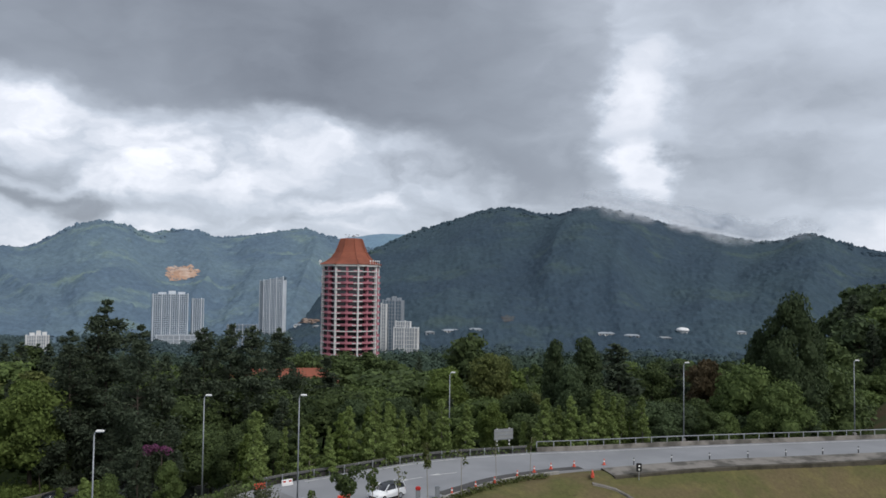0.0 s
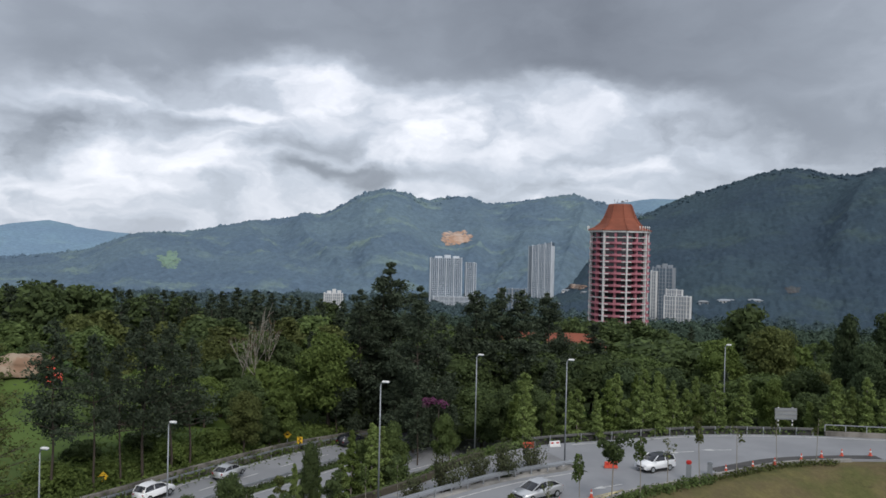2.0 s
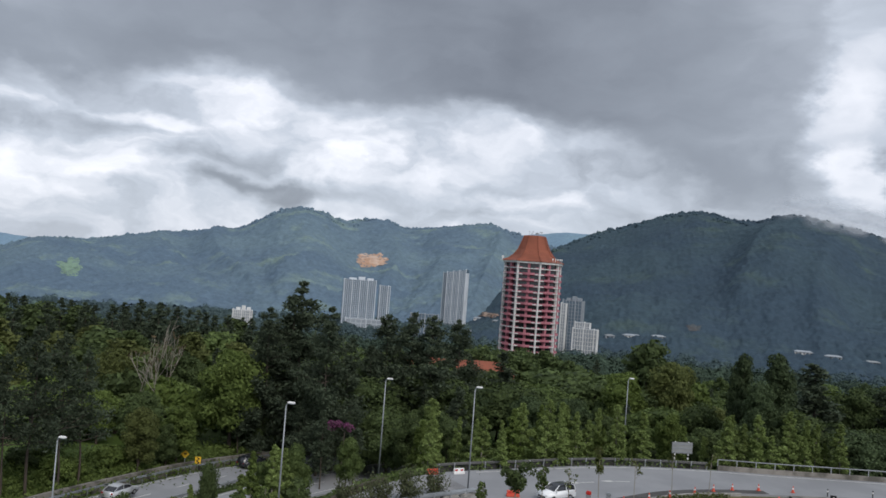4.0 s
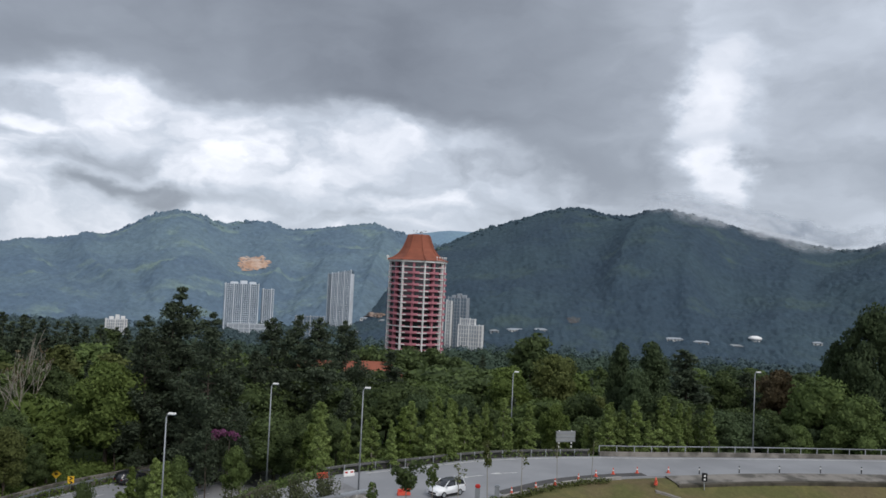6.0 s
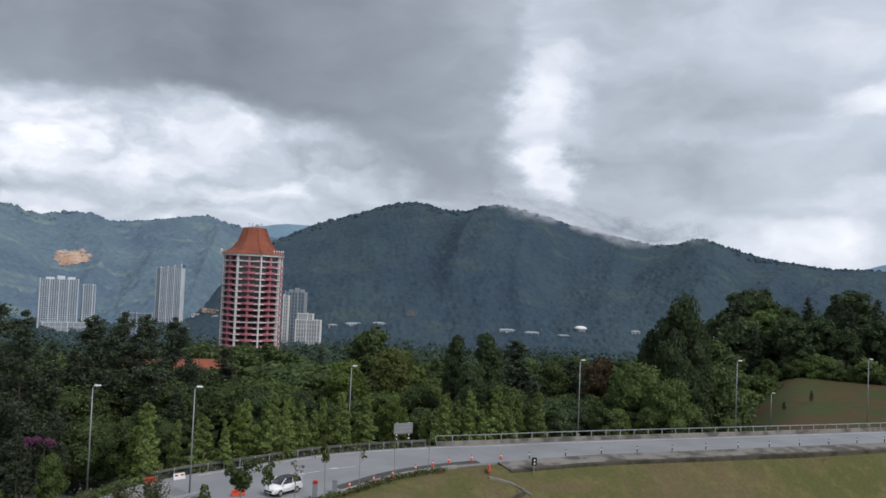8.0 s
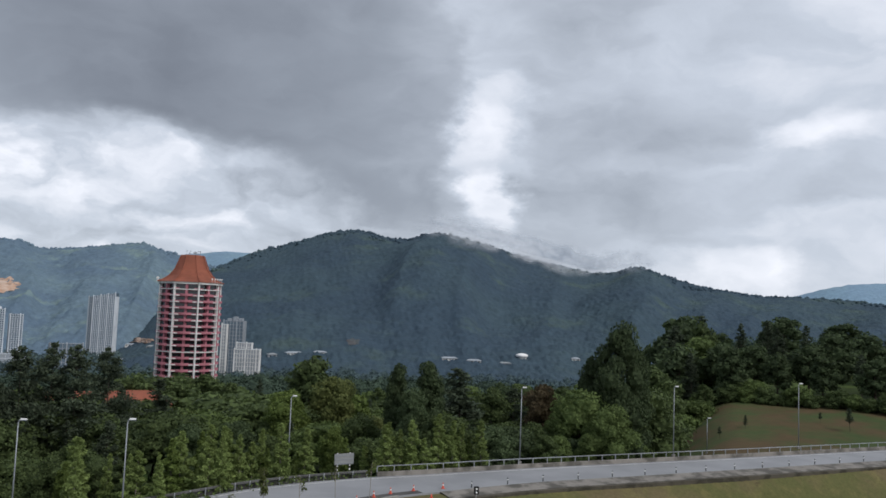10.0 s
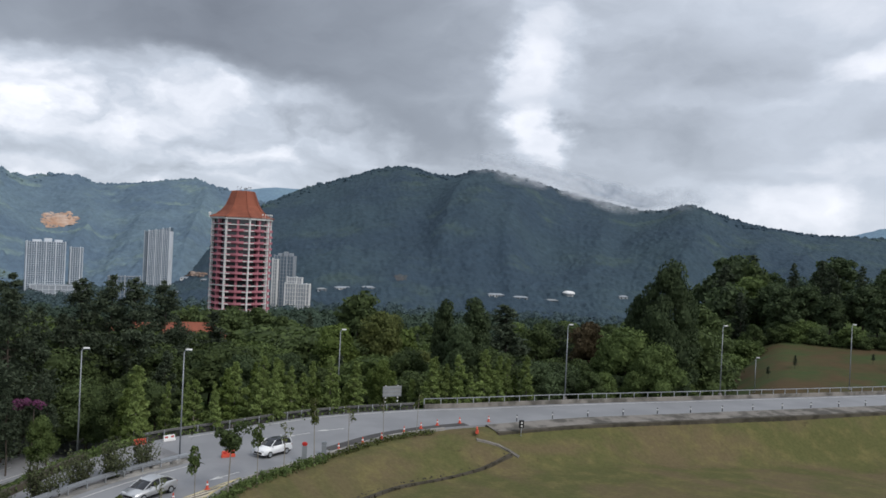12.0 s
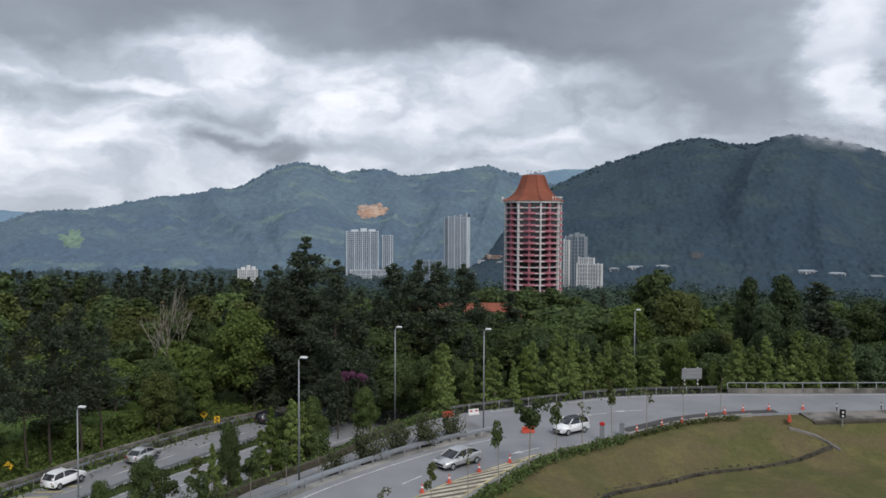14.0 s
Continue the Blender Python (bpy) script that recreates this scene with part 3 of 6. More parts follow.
def dashes(name, line, length, gap, width, mat, label, start=0.0):
    """Painted dashes along a line, one thin mesh."""
    d = np.concatenate([[0], np.cumsum(np.linalg.norm(np.diff(line, axis=0), axis=1))])
    v, f, s = [], [], start
    while s + length < d[-1]:
        q = np.stack([np.interp(np.linspace(s, s + length, 4), d, line[:, k]) for k in range(3)], 1)
        r = sides(q) * width / 2
        for k in range(4):
            v += [q[k] - r[k], q[k] + r[k]]
        b = len(v) - 8
        f += [(b + 2 * k, b + 2 * k + 1, b + 2 * k + 3, b + 2 * k + 2) for k in range(3)]
        s += length + gap
    return structure(name, mesh_from(name, v, f, mat), label, "road marking")


structure("road", slab("road", DIVIDER, cut(KERB, None, (-6, 75.5)), ASPHALT), "light grey asphalt carriageway curving past the lawn")
structure("road_bend", slab("road_bend", cut(FAR_EDGE, (-18.7, 86.2)), cut(KERB, (-7.3, 73.6)), ASPHALT, lift=0.004), "light grey asphalt road on the viaduct bend")
structure("ramp", slab("ramp", RAMP_FAR, RAMP_NEAR, OLD_ASPHALT, lift=-0.004), "grey asphalt slip road sloping down behind the guardrail")
structure("main_road", slab("main_road", MAIN_FAR, MAIN_NEAR, ASPHALT, cross=10), "grey asphalt dual carriageway below the embankment")

# kerb along the lawn, shoulder and apron of the viaduct
kerb_line = cut(KERB, None, (14, 94.8))
structure("kerb", sweep("kerb", offset(kerb_line, 0.1), [(-0.1, -0.2), (-0.1, 0.12), (-0.07, 0.15), (0.12, 0.15), (0.15, 0.12), (0.15, -0.3)], CONCRETE), "pale concrete kerb along the lawn", "kerb")
sh_in = cut(KERB, (19.5, 96.9))
structure("shoulder", slab("shoulder", offset(sh_in, 0.0, 0.02), offset(sh_in, 2.5, -0.25), STAINED, thick=0.5, cross=6), "stained dirty concrete shoulder beside the viaduct road", "shoulder")
structure("gutter_wall", sweep("gutter_wall", offset(sh_in, 2.72, -0.4), [(-0.2, -0.9), (-0.2, 0.1), (0.3, 0.06), (0.4, -0.9)], DARK_STONE), "dark concrete edge below the shoulder", "kerb")
dark_in = cut(KERB, (0.3, 83), (17.5, 96.1))
structure("patch_asphalt", slab("patch_asphalt", offset(dark_in, -1.7, 0.010), offset(dark_in, -0.2, 0.010), DARK_ASPHALT, thick=0.0, cross=3), "dark resurfaced asphalt strip by the kerb", "road")

# road edge lines and lane dashes
structure("edge_line", sweep("edge_line", offset(DIVIDER, 1.5, 0.012), [(-0.07, 0), (0.07, 0)], WHITE_LINE, closed=False), "worn pale edge line", "road marking")
structure("edge_line.001", sweep("edge_line", offset(cut(FAR_EDGE, (-15, 89)), 0.9, 0.016), [(-0.09, 0), (0.09, 0)], WHITE_LINE, closed=False), "white edge line by the parapet", "road marking")
mid = (resample(DIVIDER, 80) * 0.52 + resample(cut(KERB, None, (-6, 75.5)), 80) * 0.48)
dashes("lane_line", offset(mid[50:], 0, 0.012), 2.6, 5.0, 0.14, WHITE_LINE, "white lane dashes")
structure("median_line", sweep("median_line", offset(MAIN_FAR, 0.6, 0.02), [(-0.08, 0), (0.08, 0)], WHITE_LINE, closed=False), "white edge line of the main road", "road marking")
mfar, mnear = resample(MAIN_FAR, 120), resample(MAIN_NEAR, 120)
for k, w in ((0.42, 0.16), (0.56, 0.16), (0.95, 0.14)):
    structure("main_edge_line", sweep("main_edge_line", mfar * (1 - k) + mnear * k + np.array([0, 0, 0.02]), [(-w / 2, 0), (w / 2, 0)], WHITE_LINE, closed=False), "white edge line of the main road", "road marking")
for k in (0.22, 0.76):
    dashes("main_lane_line", mfar * (1 - k) + mnear * k + np.array([0, 0, 0.02]), 3.0, 5.0, 0.15, WHITE_LINE, "white lane dashes of the main road")
structure("median", sweep("median", mfar * 0.51 + mnear * 0.49, [(-0.7, -0.1), (-0.7, 0.18), (0.7, 0.18), (0.7, -0.1)], FOREST_FLOOR), "grassy kerbed median of the main road", "median")



# ---------------------------------------------------------------- vegetation
# pine green is lifted and slightly blued to act as haze
PINE_LEAF = leaf_material("pine_needles", (0.046, 0.064, 0.042), (0.07, 0.09, 0.055))
DARK_LEAF = leaf_material("dark_leaves", (0.052, 0.077, 0.032), (0.084, 0.114, 0.042))
DEEP_LEAF = leaf_material("deep_green_leaves", (0.045, 0.067, 0.033), (0.068, 0.096, 0.044))
MID_LEAF = leaf_material("mid_green_leaves", (0.07, 0.106, 0.035), (0.115, 0.155, 0.052))
YOUNG_LEAF = leaf_material("young_yellow_green_leaves", (0.14, 0.195, 0.06), (0.2, 0.255, 0.085))
BRIGHT_LEAF = leaf_material("bright_green_leaves", (0.085, 0.128, 0.032), (0.128, 0.168, 0.048))
OLIVE_LEAF = leaf_material("olive_leaves", (0.075, 0.095, 0.03), (0.115, 0.13, 0.045))
BROWN_LEAF = leaf_material("rusty_leaves", (0.075, 0.055, 0.03), (0.10, 0.08, 0.045))
TWIG_LEAF = leaf_material("grey_green_twigs", (0.062, 0.076, 0.038), (0.1, 0.112, 0.058))
FLOWER = leaf_material("magenta_blossom", (0.22, 0.05, 0.16), (0.10, 0.06, 0.07))

ICO = bmesh.new()
bmesh.ops.create_icosphere(ICO, subdivisions=1, radius=1)
ICO_V = np.array([v.co for v in ICO.verts])
ICO_F = np.array([[v.index for v in f.verts] for f in ICO.faces])
ICO.free()


def unit(v):
    return v / np.maximum(np.linalg.norm(v, axis=-1, keepdims=True), 1e-6)


def cards(rng, P, nrm, size, long=1.7, loose=0.7):
    """Pointed leaf sprays at P, facing about nrm. Returns vertices (n*3, 3)."""
    n = len(P)
    nn = unit(nrm + rng.normal(0, loose, (n, 3)))
    t = unit(np.cross(nn, rng.normal(0, 1, (n, 3))))
    b = np.cross(nn, t)
    s = (size * rng.uniform(0.6, 1.4, n))[:, None]
    return np.stack([P - t * s * long * 0.45 - nn * s * 0.12, P + b * s * 0.62 + t * s * 0.15, P - b * s * 0.5 + t * s * long * 0.4 - nn * s * 0.1], 1).reshape(-1, 3)


class Crown:
    def __init__(self, rng):
        self.rng, self.v, self.f, self.n = rng, [], [], 0

    def leaves(self, P, nrm, size, long=1.7, loose=0.7):
        q = cards(self.rng, P, nrm, size, long, loose)
        k = len(P)
        self.f += [(self.n + 3 * i, self.n + 3 * i + 1, self.n + 3 * i + 2) for i in range(k)]
        self.v.append(q)
        self.n += 3 * k

    def lobe(self, c, rad, count, size, core=0.72, loose=0.6):
        rng = self.rng
        d = unit(rng.normal(0, 1, (count, 3)) + np.array([0, 0, 0.35]))
        r = np.array(rad) * rng.uniform(0.72, 1.12, (count, 1))
        self.leaves(np.array(c) + d * r, d, size, loose=loose)
        if core:
            vv = ICO_V * np.array(rad) * core * rng.uniform(0.8, 1.15, (len(ICO_V), 1)) + np.array(c)
            self.f += [tuple(self.n + i for i in t) for t in ICO_F]
            self.v.append(vv)
            self.n += len(vv)

    def mesh(self, name, mat):
        return mesh_from(name, np.concatenate(self.v), self.f, mat)


def limbs_mesh(name, segs, mat, seg=6, stem=2):
    """Trunk as one tapered tube through the first segments, and the branches as a second mesh."""
    pts = [Vector(segs[0][0])] + [Vector(q[1]) for q in segs[:stem]]
    rad = [segs[0][2]] + [q[3] for q in segs[:stem]]
    v, f = [], []
    for p, r in zip(pts, rad):
        v += [(p.x + math.cos(6.2832 * k / seg) * r, p.y + math.sin(6.2832 * k / seg) * r, p.z) for k in range(seg)]
    for j in range(len(pts) - 1):
        f += [(j * seg + k, j * seg + (k + 1) % seg, (j + 1) * seg + (k + 1) % seg, (j + 1) * seg + k) for k in range(seg)]
    f.append(tuple((len(pts) - 1) * seg + k for k in range(seg)))
    trunk = mesh_from(name, v, f, mat, True)
    if len(segs) <= stem:
        return trunk, None
    bm = bmesh.new()
    for a, b, ra, rb in segs[stem:]:
        rod(bm, a, b, ra, rb, 4)
    me = bpy.data.meshes.new("branch")
    bm.to_mesh(me)
    bm.free()
    me.materials.append(mat)
    return trunk, me


def make_broad(seed, mat, height=13.0, width=9.0, lobes=16, leaves=430, size=0.29, low=0.28, bark=BARK, flat=0.75):
    rng = np.random.default_rng(seed)
    c = Crown(rng)
    segs = [((0, 0, -0.6), (0.1, 0, height * 0.3), 0.26, 0.2), ((0.1, 0, height * 0.3), (0, 0.2, height * 0.7), 0.2, 0.08)]
    for i in range(lobes):
        u = (i + 0.5) / lobes
        z = height * (low + (0.93 - low) * u)
        spread = math.sin(math.pi * min(1, 0.22 + 0.74 * u)) ** 0.7
        a = i * 2.4 + rng.uniform(-0.5, 0.5)
        r = width / 2 * spread * rng.uniform(0.35, 0.78)
        p = (math.cos(a) * r, math.sin(a) * r, z)
        R = width * rng.uniform(0.15, 0.26)
        c.lobe(p, (R, R, R * flat), leaves, size)
        if i % 2 == 0:
            segs.append(((0, 0, max(height * 0.2, z - height * 0.25)), p, 0.1, 0.03))
    return limbs_mesh("trunk", segs, bark), c.mesh("crown", mat), height


def make_pine(seed, height=28.0, reach=4.2, start=0.3, whorls=17, mat=PINE_LEAF, dense=125, size=0.36):
    rng = np.random.default_rng(seed)
    c = Crown(rng)
    segs = []
    z, x, y, lastp = 0.0, 0.0, 0.0, (0, 0, -0.8)
    for k in range(1, 9):
        q = (rng.normal(0, 0.12), rng.normal(0, 0.12), height * k / 8)
        segs.append((lastp, q, 0.009 * height * (1 - (k - 1) / 8.5), 0.009 * height * (1 - k / 8.5)))
        lastp = q
    for w in range(whorls):
        u = w / (whorls - 1)
        zz = height * (start + (0.985 - start) * u)
        for b in range(rng.integers(3, 6)):
            a = rng.uniform(0, 6.28)
            ln = reach * (1 - u) ** 0.62 * rng.uniform(0.4, 1.2) + 0.35
            rise = rng.uniform(-0.1, 0.6) * ln
            tip = np.array([math.cos(a) * ln, math.sin(a) * ln, zz + rise])
            root = np.array([0, 0, zz])
            segs.append((root, tip, 0.07 * (1 - u) + 0.02, 0.015))
            n = int(dense * (0.35 + ln / reach))
            t = rng.uniform(0.3, 1.08, n)[:, None]
            P = root + (tip - root) * t + rng.normal(0, 0.11 * ln + 0.14, (n, 3)) * np.array([1, 1, 0.8])
            c.leaves(P, np.tile(np.array([0, 0, 1.0]), (n, 1)), size * 0.8, 2.6, 1.6)
    return limbs_mesh("trunk", segs, BARK, 6, 8), c.mesh("crown", mat), height


def make_young(seed, mat, height=8.0, width=2.7, leaves=210, size=0.22):
    rng = np.random.default_rng(seed)
    c = Crown(rng)
    segs = [((0, 0, -0.5), (0.05, 0, height * 0.5), 0.07, 0.05), ((0.05, 0, height * 0.5), (0, 0, height * 0.95), 0.05, 0.015)]
    for i in range(26):
        u = (i + 0.5) / 26
        z = height * (0.1 + 0.86 * u)
        r = width / 2 * (1 - u) ** 0.8 * rng.uniform(0.3, 1.15)
        a = i * 2.4 + rng.uniform(-0.6, 0.6)
        p = (math.cos(a) * r, math.sin(a) * r, z + 0.25 * r)
        R = 0.2 * width * (1.1 - 0.75 * u) * rng.uniform(0.65, 1.2)
        c.lobe(p, (R, R, R * 0.9), int(leaves * 0.75), size * 0.9, core=0.3, loose=1.0)
        segs.append(((0, 0, z - 0.35), p, 0.025, 0.008))
    return limbs_mesh("trunk", segs, PALE_BARK, 5), c.mesh("crown", mat), height


def make_sapling(seed, mat, height=4.6, lobes=5, leaves=95, width=1.5, bare=False):
    rng = np.random.default_rng(seed)
    c = Crown(rng)
    segs = [((0, 0, -0.3), (0.04, 0.02, height * 0.55), 0.045, 0.035), ((0.04, 0.02, height * 0.55), (0.0, 0.05, height), 0.035, 0.012)]
    for i in range(lobes):
        z = height * (0.64 + 0.34 * (i + 0.5) / lobes)
        a, r = rng.uniform(0, 6.28), width / 2 * rng.uniform(0.1, 0.9)
        p = (math.cos(a) * r, math.sin(a) * r, z)
        R = width * rng.uniform(0.17, 0.3)
        c.lobe(p, (R, R, R * 0.8), leaves, 0.17, core=0 if bare else 0.25, loose=1.0)
        segs.append(((0, 0, z - 0.45), p, 0.02, 0.006))
    return limbs_mesh("trunk", segs, PALE_BARK, 5), c.mesh("crown", mat), height


def make_twiggy(seed, mat=TWIG_LEAF, height=3.4, width=2.6, leaves=1500):
    rng = np.random.default_rng(seed)
    c = Crown(rng)
    segs = []
    P, D = [], []
    for i in range(22):
        a, t = rng.uniform(0, 6.28), rng.uniform(0.05, 0.75)
        d = np.array([math.cos(a) * math.sin(t), math.sin(a) * math.sin(t), math.cos(t)])
        L = height * rng.uniform(0.7, 1.0) * (1 - 0.25 * t)
        root = np.array([math.cos(a) * 0.1, math.sin(a) * 0.1, -0.2])
        segs.append((root, root + d * L, 0.03, 0.006))
        k = leaves // 22
        P.append(root + d * L * rng.uniform(0.35, 1.05, (k, 1)) + rng.normal(0, 0.2, (k, 3)))
        D.append(np.tile(d, (k, 1)))
    c.leaves(np.concatenate(P), np.concatenate(D), 0.13, 2.0, 1.0)
    return limbs_mesh("stem", segs, BARK, 4, 1), c.mesh("crown", mat), height


def make_dead(seed, height=15.0):
    rng = np.random.default_rng(seed)
    segs = []

    def grow(p, d, ln, r, depth):
        q = p + d * ln
        segs.append((p, q, r, r * 0.7))
        if depth == 0:
            return
        for _ in range(2 if depth > 2 else 3):
            nd = unit(d + rng.normal(0, 0.42, 3) + np.array([0, 0, 0.15]))
            grow(q, nd, ln * rng.uniform(0.6, 0.85), r * 0.62, depth - 1)

    grow(np.array([0, 0, -0.5]), np.array([0, 0, 1.0]), height * 0.3, 0.2, 4)
    c = Crown(rng)
    ends = np.array([s[1] for s in segs[-40:]])
    c.leaves(ends, np.tile(np.array([0, 0, 1.0]), (len(ends), 1)), 0.4)
    return limbs_mesh("trunk", segs, PALE_BARK, 6, 1), c.mesh("crown", BROWN_LEAF), height


KINDS = {
    "pine": [make_pine(11, 28, 5.2, 0.3, 17), make_pine(12, 27, 4.9, 0.33, 16), make_pine(13, 29, 6.0, 0.12, 21)],
    "slender": [make_pine(14, 22, 2.4, 0.3, 17, PINE_LEAF, 64, 0.34), make_pine(15, 22, 2.7, 0.4, 15, PINE_LEAF, 64, 0.34)],
    "stem": [make_pine(18, 22, 4.0, 0.34, 15, PINE_LEAF, 66, 0.32), make_pine(19, 22, 3.8, 0.4, 14, PINE_LEAF, 66, 0.32)],
    "thin": [make_pine(16, 24, 3.2, 0.24, 17, OLIVE_LEAF, 50, 0.18), make_pine(17, 24, 3.0, 0.28, 17, OLIVE_LEAF, 48, 0.18)],
    "dark": [make_broad(21, DARK_LEAF), make_broad(22, DARK_LEAF, 14, 8, 18), make_broad(23, DARK_LEAF, 12, 10, 15)],
    "mid": [make_broad(31, MID_LEAF), make_broad(32, MID_LEAF, 12, 9.5, 16), make_broad(33, MID_LEAF, 14, 8, 18)],
    "bright": [make_broad(41, BRIGHT_LEAF, 12, 8, 17), make_broad(42, BRIGHT_LEAF, 13, 7, 18)],
    "olive": [make_broad(51, OLIVE_LEAF, 13, 8.5), make_broad(52, OLIVE_LEAF, 12, 9, 15)],
    "brown": [make_broad(61, BROWN_LEAF, 13, 6.5)],
    "layered": [make_broad(71, DARK_LEAF, 9, 11, 16, 400, 0.3, 0.45, BARK, 0.42), make_broad(72, MID_LEAF, 9, 11, 15, 400, 0.3, 0.45, BARK, 0.42)],
    "giant": [make_broad(81, DEEP_LEAF, 24, 12, 26, 430, 0.36, 0.18), make_broad(82, DEEP_LEAF, 22, 9, 24, 430, 0.36, 0.12)],
    "young": [make_young(91, YOUNG_LEAF), make_young(92, YOUNG_LEAF, 8, 2.4), make_young(93, BRIGHT_LEAF, 8, 2.5), make_young(94, YOUNG_LEAF, 8, 2.8)],
    "sapling": [make_sapling(101, MID_LEAF), make_sapling(102, OLIVE_LEAF, 4.4, 4, 70, 1.2), make_sapling(103, DARK_LEAF, 4.6, 7, 120, 1.9)],
    "bare": [make_sapling(104, OLIVE_LEAF, 4.4, 5, 12, 1.5, True)],
    "twiggy": [make_twiggy(111), make_twiggy(112), make_twiggy(113)],
    "bush": [make_broad(121, MID_LEAF, 3.4, 5, 12, 220, 0.26, 0.2), make_broad(122, BRIGHT_LEAF, 3.4, 4.6, 12, 220, 0.26, 0.2), make_broad(123, DARK_LEAF, 3.6, 5, 12, 220, 0.26, 0.2)],
    "deep": [make_broad(26, DEEP_LEAF)],
    "dead": [make_dead(131), make_dead(132)],
}
KINDS.update({
    "dark_far": [make_broad(201, DARK_LEAF, 13, 9, 14, 130, 0.52), make_broad(202, DARK_LEAF, 14, 8, 14, 130, 0.52), make_broad(203, DARK_LEAF, 12, 10, 14, 130, 0.52)],
    "deep_far": [make_broad(206, DEEP_LEAF, 13, 9, 14, 130, 0.52), make_broad(207, DEEP_LEAF, 14, 8, 14, 130, 0.52)],
    "mid_far": [make_broad(211, MID_LEAF, 13, 9, 14, 130, 0.52), make_broad(212, MID_LEAF, 12, 9.5, 14, 130, 0.52)],
    "olive_far": [make_broad(221, OLIVE_LEAF, 13, 8.5, 14, 130, 0.52)], "bright_far": [make_broad(231, BRIGHT_LEAF, 12, 8, 14, 130, 0.52)],
    "layered_far": [make_broad(241, DARK_LEAF, 9, 11, 13, 130, 0.5, 0.45, BARK, 0.42)],
    "slender_far": [make_pine(251, 22, 2.6, 0.3, 14, PINE_LEAF, 34, 0.52), make_pine(252, 22, 2.8, 0.35, 14, PINE_LEAF, 34, 0.52)],
    "pine_far": [make_pine(261, 27, 3.8, 0.3, 14, PINE_LEAF, 38, 0.55)],
})
LABELS = {
    "deep": ("very dark green broadleaf tree on the hill", "tree"),
    "pine": ("tall dark green pine rising above the forest", "pine tree"), "slender": ("slender dark green conifer in the woods", "conifer"),
    "stem": ("dark pine with a bare trunk on the grassy bank", "pine tree"), "thin": ("thin sparse pine with a bare lower trunk", "pine tree"), "dark": ("dense dark green broadleaf tree in the woods", "tree"),
    "mid": ("mid-green leafy broadleaf tree in the woods", "tree"), "bright": ("bright yellow-green broadleaf tree", "tree"),
    "olive": ("olive green broadleaf tree", "tree"), "brown": ("rusty brown withered leafy tree", "tree"), "layered": ("spreading tree with flat layered crown", "tree"),
    "giant": ("huge dark tree hung with creepers", "tree"), "young": ("young light green tree behind the guardrail", "young tree"),
    "sapling": ("small sapling with thin trunk beside the kerb", "sapling"), "bare": ("nearly leafless sapling beside the kerb", "sapling"),
    "twiggy": ("grey-green twiggy shrub beside the guardrail", "shrub"), "bush": ("rounded green bush on the slope", "bush"), "dead": ("bare pale dead tree in the woods", "dead tree"),
}
GROUPS = {"young": "young trees behind the guardrail", "sapling": "saplings along the kerb", "bare": "saplings along the kerb", "twiggy": "shrubs along the guardrail", "bush": "bushes"}
NAMES = {"stem": "pine_tree", "pine": "pine_tree", "slender": "conifer", "thin": "pine_tree", "young": "young_tree", "sapling": "sapling", "bare": "sapling", "twiggy": "shrub", "bush": "bush", "dead": "dead_tree"}
tree_rng = random.Random(5)
TOPS = {}       # measured heights of the crowns


def plant(kind, x, y, z, height, width=1.0, pick=None, far=False):
    """One tree with its foot at x, y, z; width widens the crown."""
    options = KINDS[kind + "_far" if far and kind + "_far" in KINDS else kind]
    trunk, crown, _ = options[tree_rng.randrange(len(options)) if pick is None else pick % len(options)]
    s = height / TOPS.setdefault(crown.name, max(v.co.z for v in crown.vertices))
    t = new(NAMES.get(kind, "tree"))
    t.matrix_world = pose(x, y, z, tree_rng.uniform(-2, 2), tree_rng.uniform(-2, 2), tree_rng.uniform(0, 360)) @ Matrix.Diagonal((s * width, s * width, s, 1))
    tagged(t, LABELS[kind][0], LABELS[kind][1], GROUPS.get(kind, "trees of the forest"))
    part(trunk[0].name.split(".")[0], trunk[0], None, t)
    if trunk[1]:
        tagged(part("branch", trunk[1], None, t), kind="stuff")
    part("crown", crown, None, t)
    return t


def line_far(line):
    """Distance of a line from the eye's foot, as a table over az."""
    az = np.degrees(np.arctan2(-line[:, 0], line[:, 1]))
    o = np.argsort(az)
    return az[o], np.hypot(line[:, 0], line[:, 1])[o]


BEND_FAR, MAIN_BEYOND = line_far(cut(FAR_EDGE, (-18.7, 86.2))), line_far(MAIN_FAR)


def clear_of_roads(az, d):
    """The distance, pushed out beyond the roads where it would fall on one."""
    if az < 12:
        return max(d, float(np.interp(az, *BEND_FAR)) + 6.5)
    if az > 22.5 and d > 82:
        return max(d, float(np.interp(az, *MAIN_BEYOND)) + 5.5)
    return d


def plant_top(kind, az, el, d, width=1.0, pick=None, most=40.0):
    """A tree whose top stands at az, el from the eye, d metres off."""
    d = clear_of_roads(az, d)
    p = spot(az, el, d)
    z = land_z(p.x, p.y)
    h = max(1.5, min(most, p.z - z))
    return plant(kind, p.x, p.y, z - 0.1, h, width, pick, d > 158)


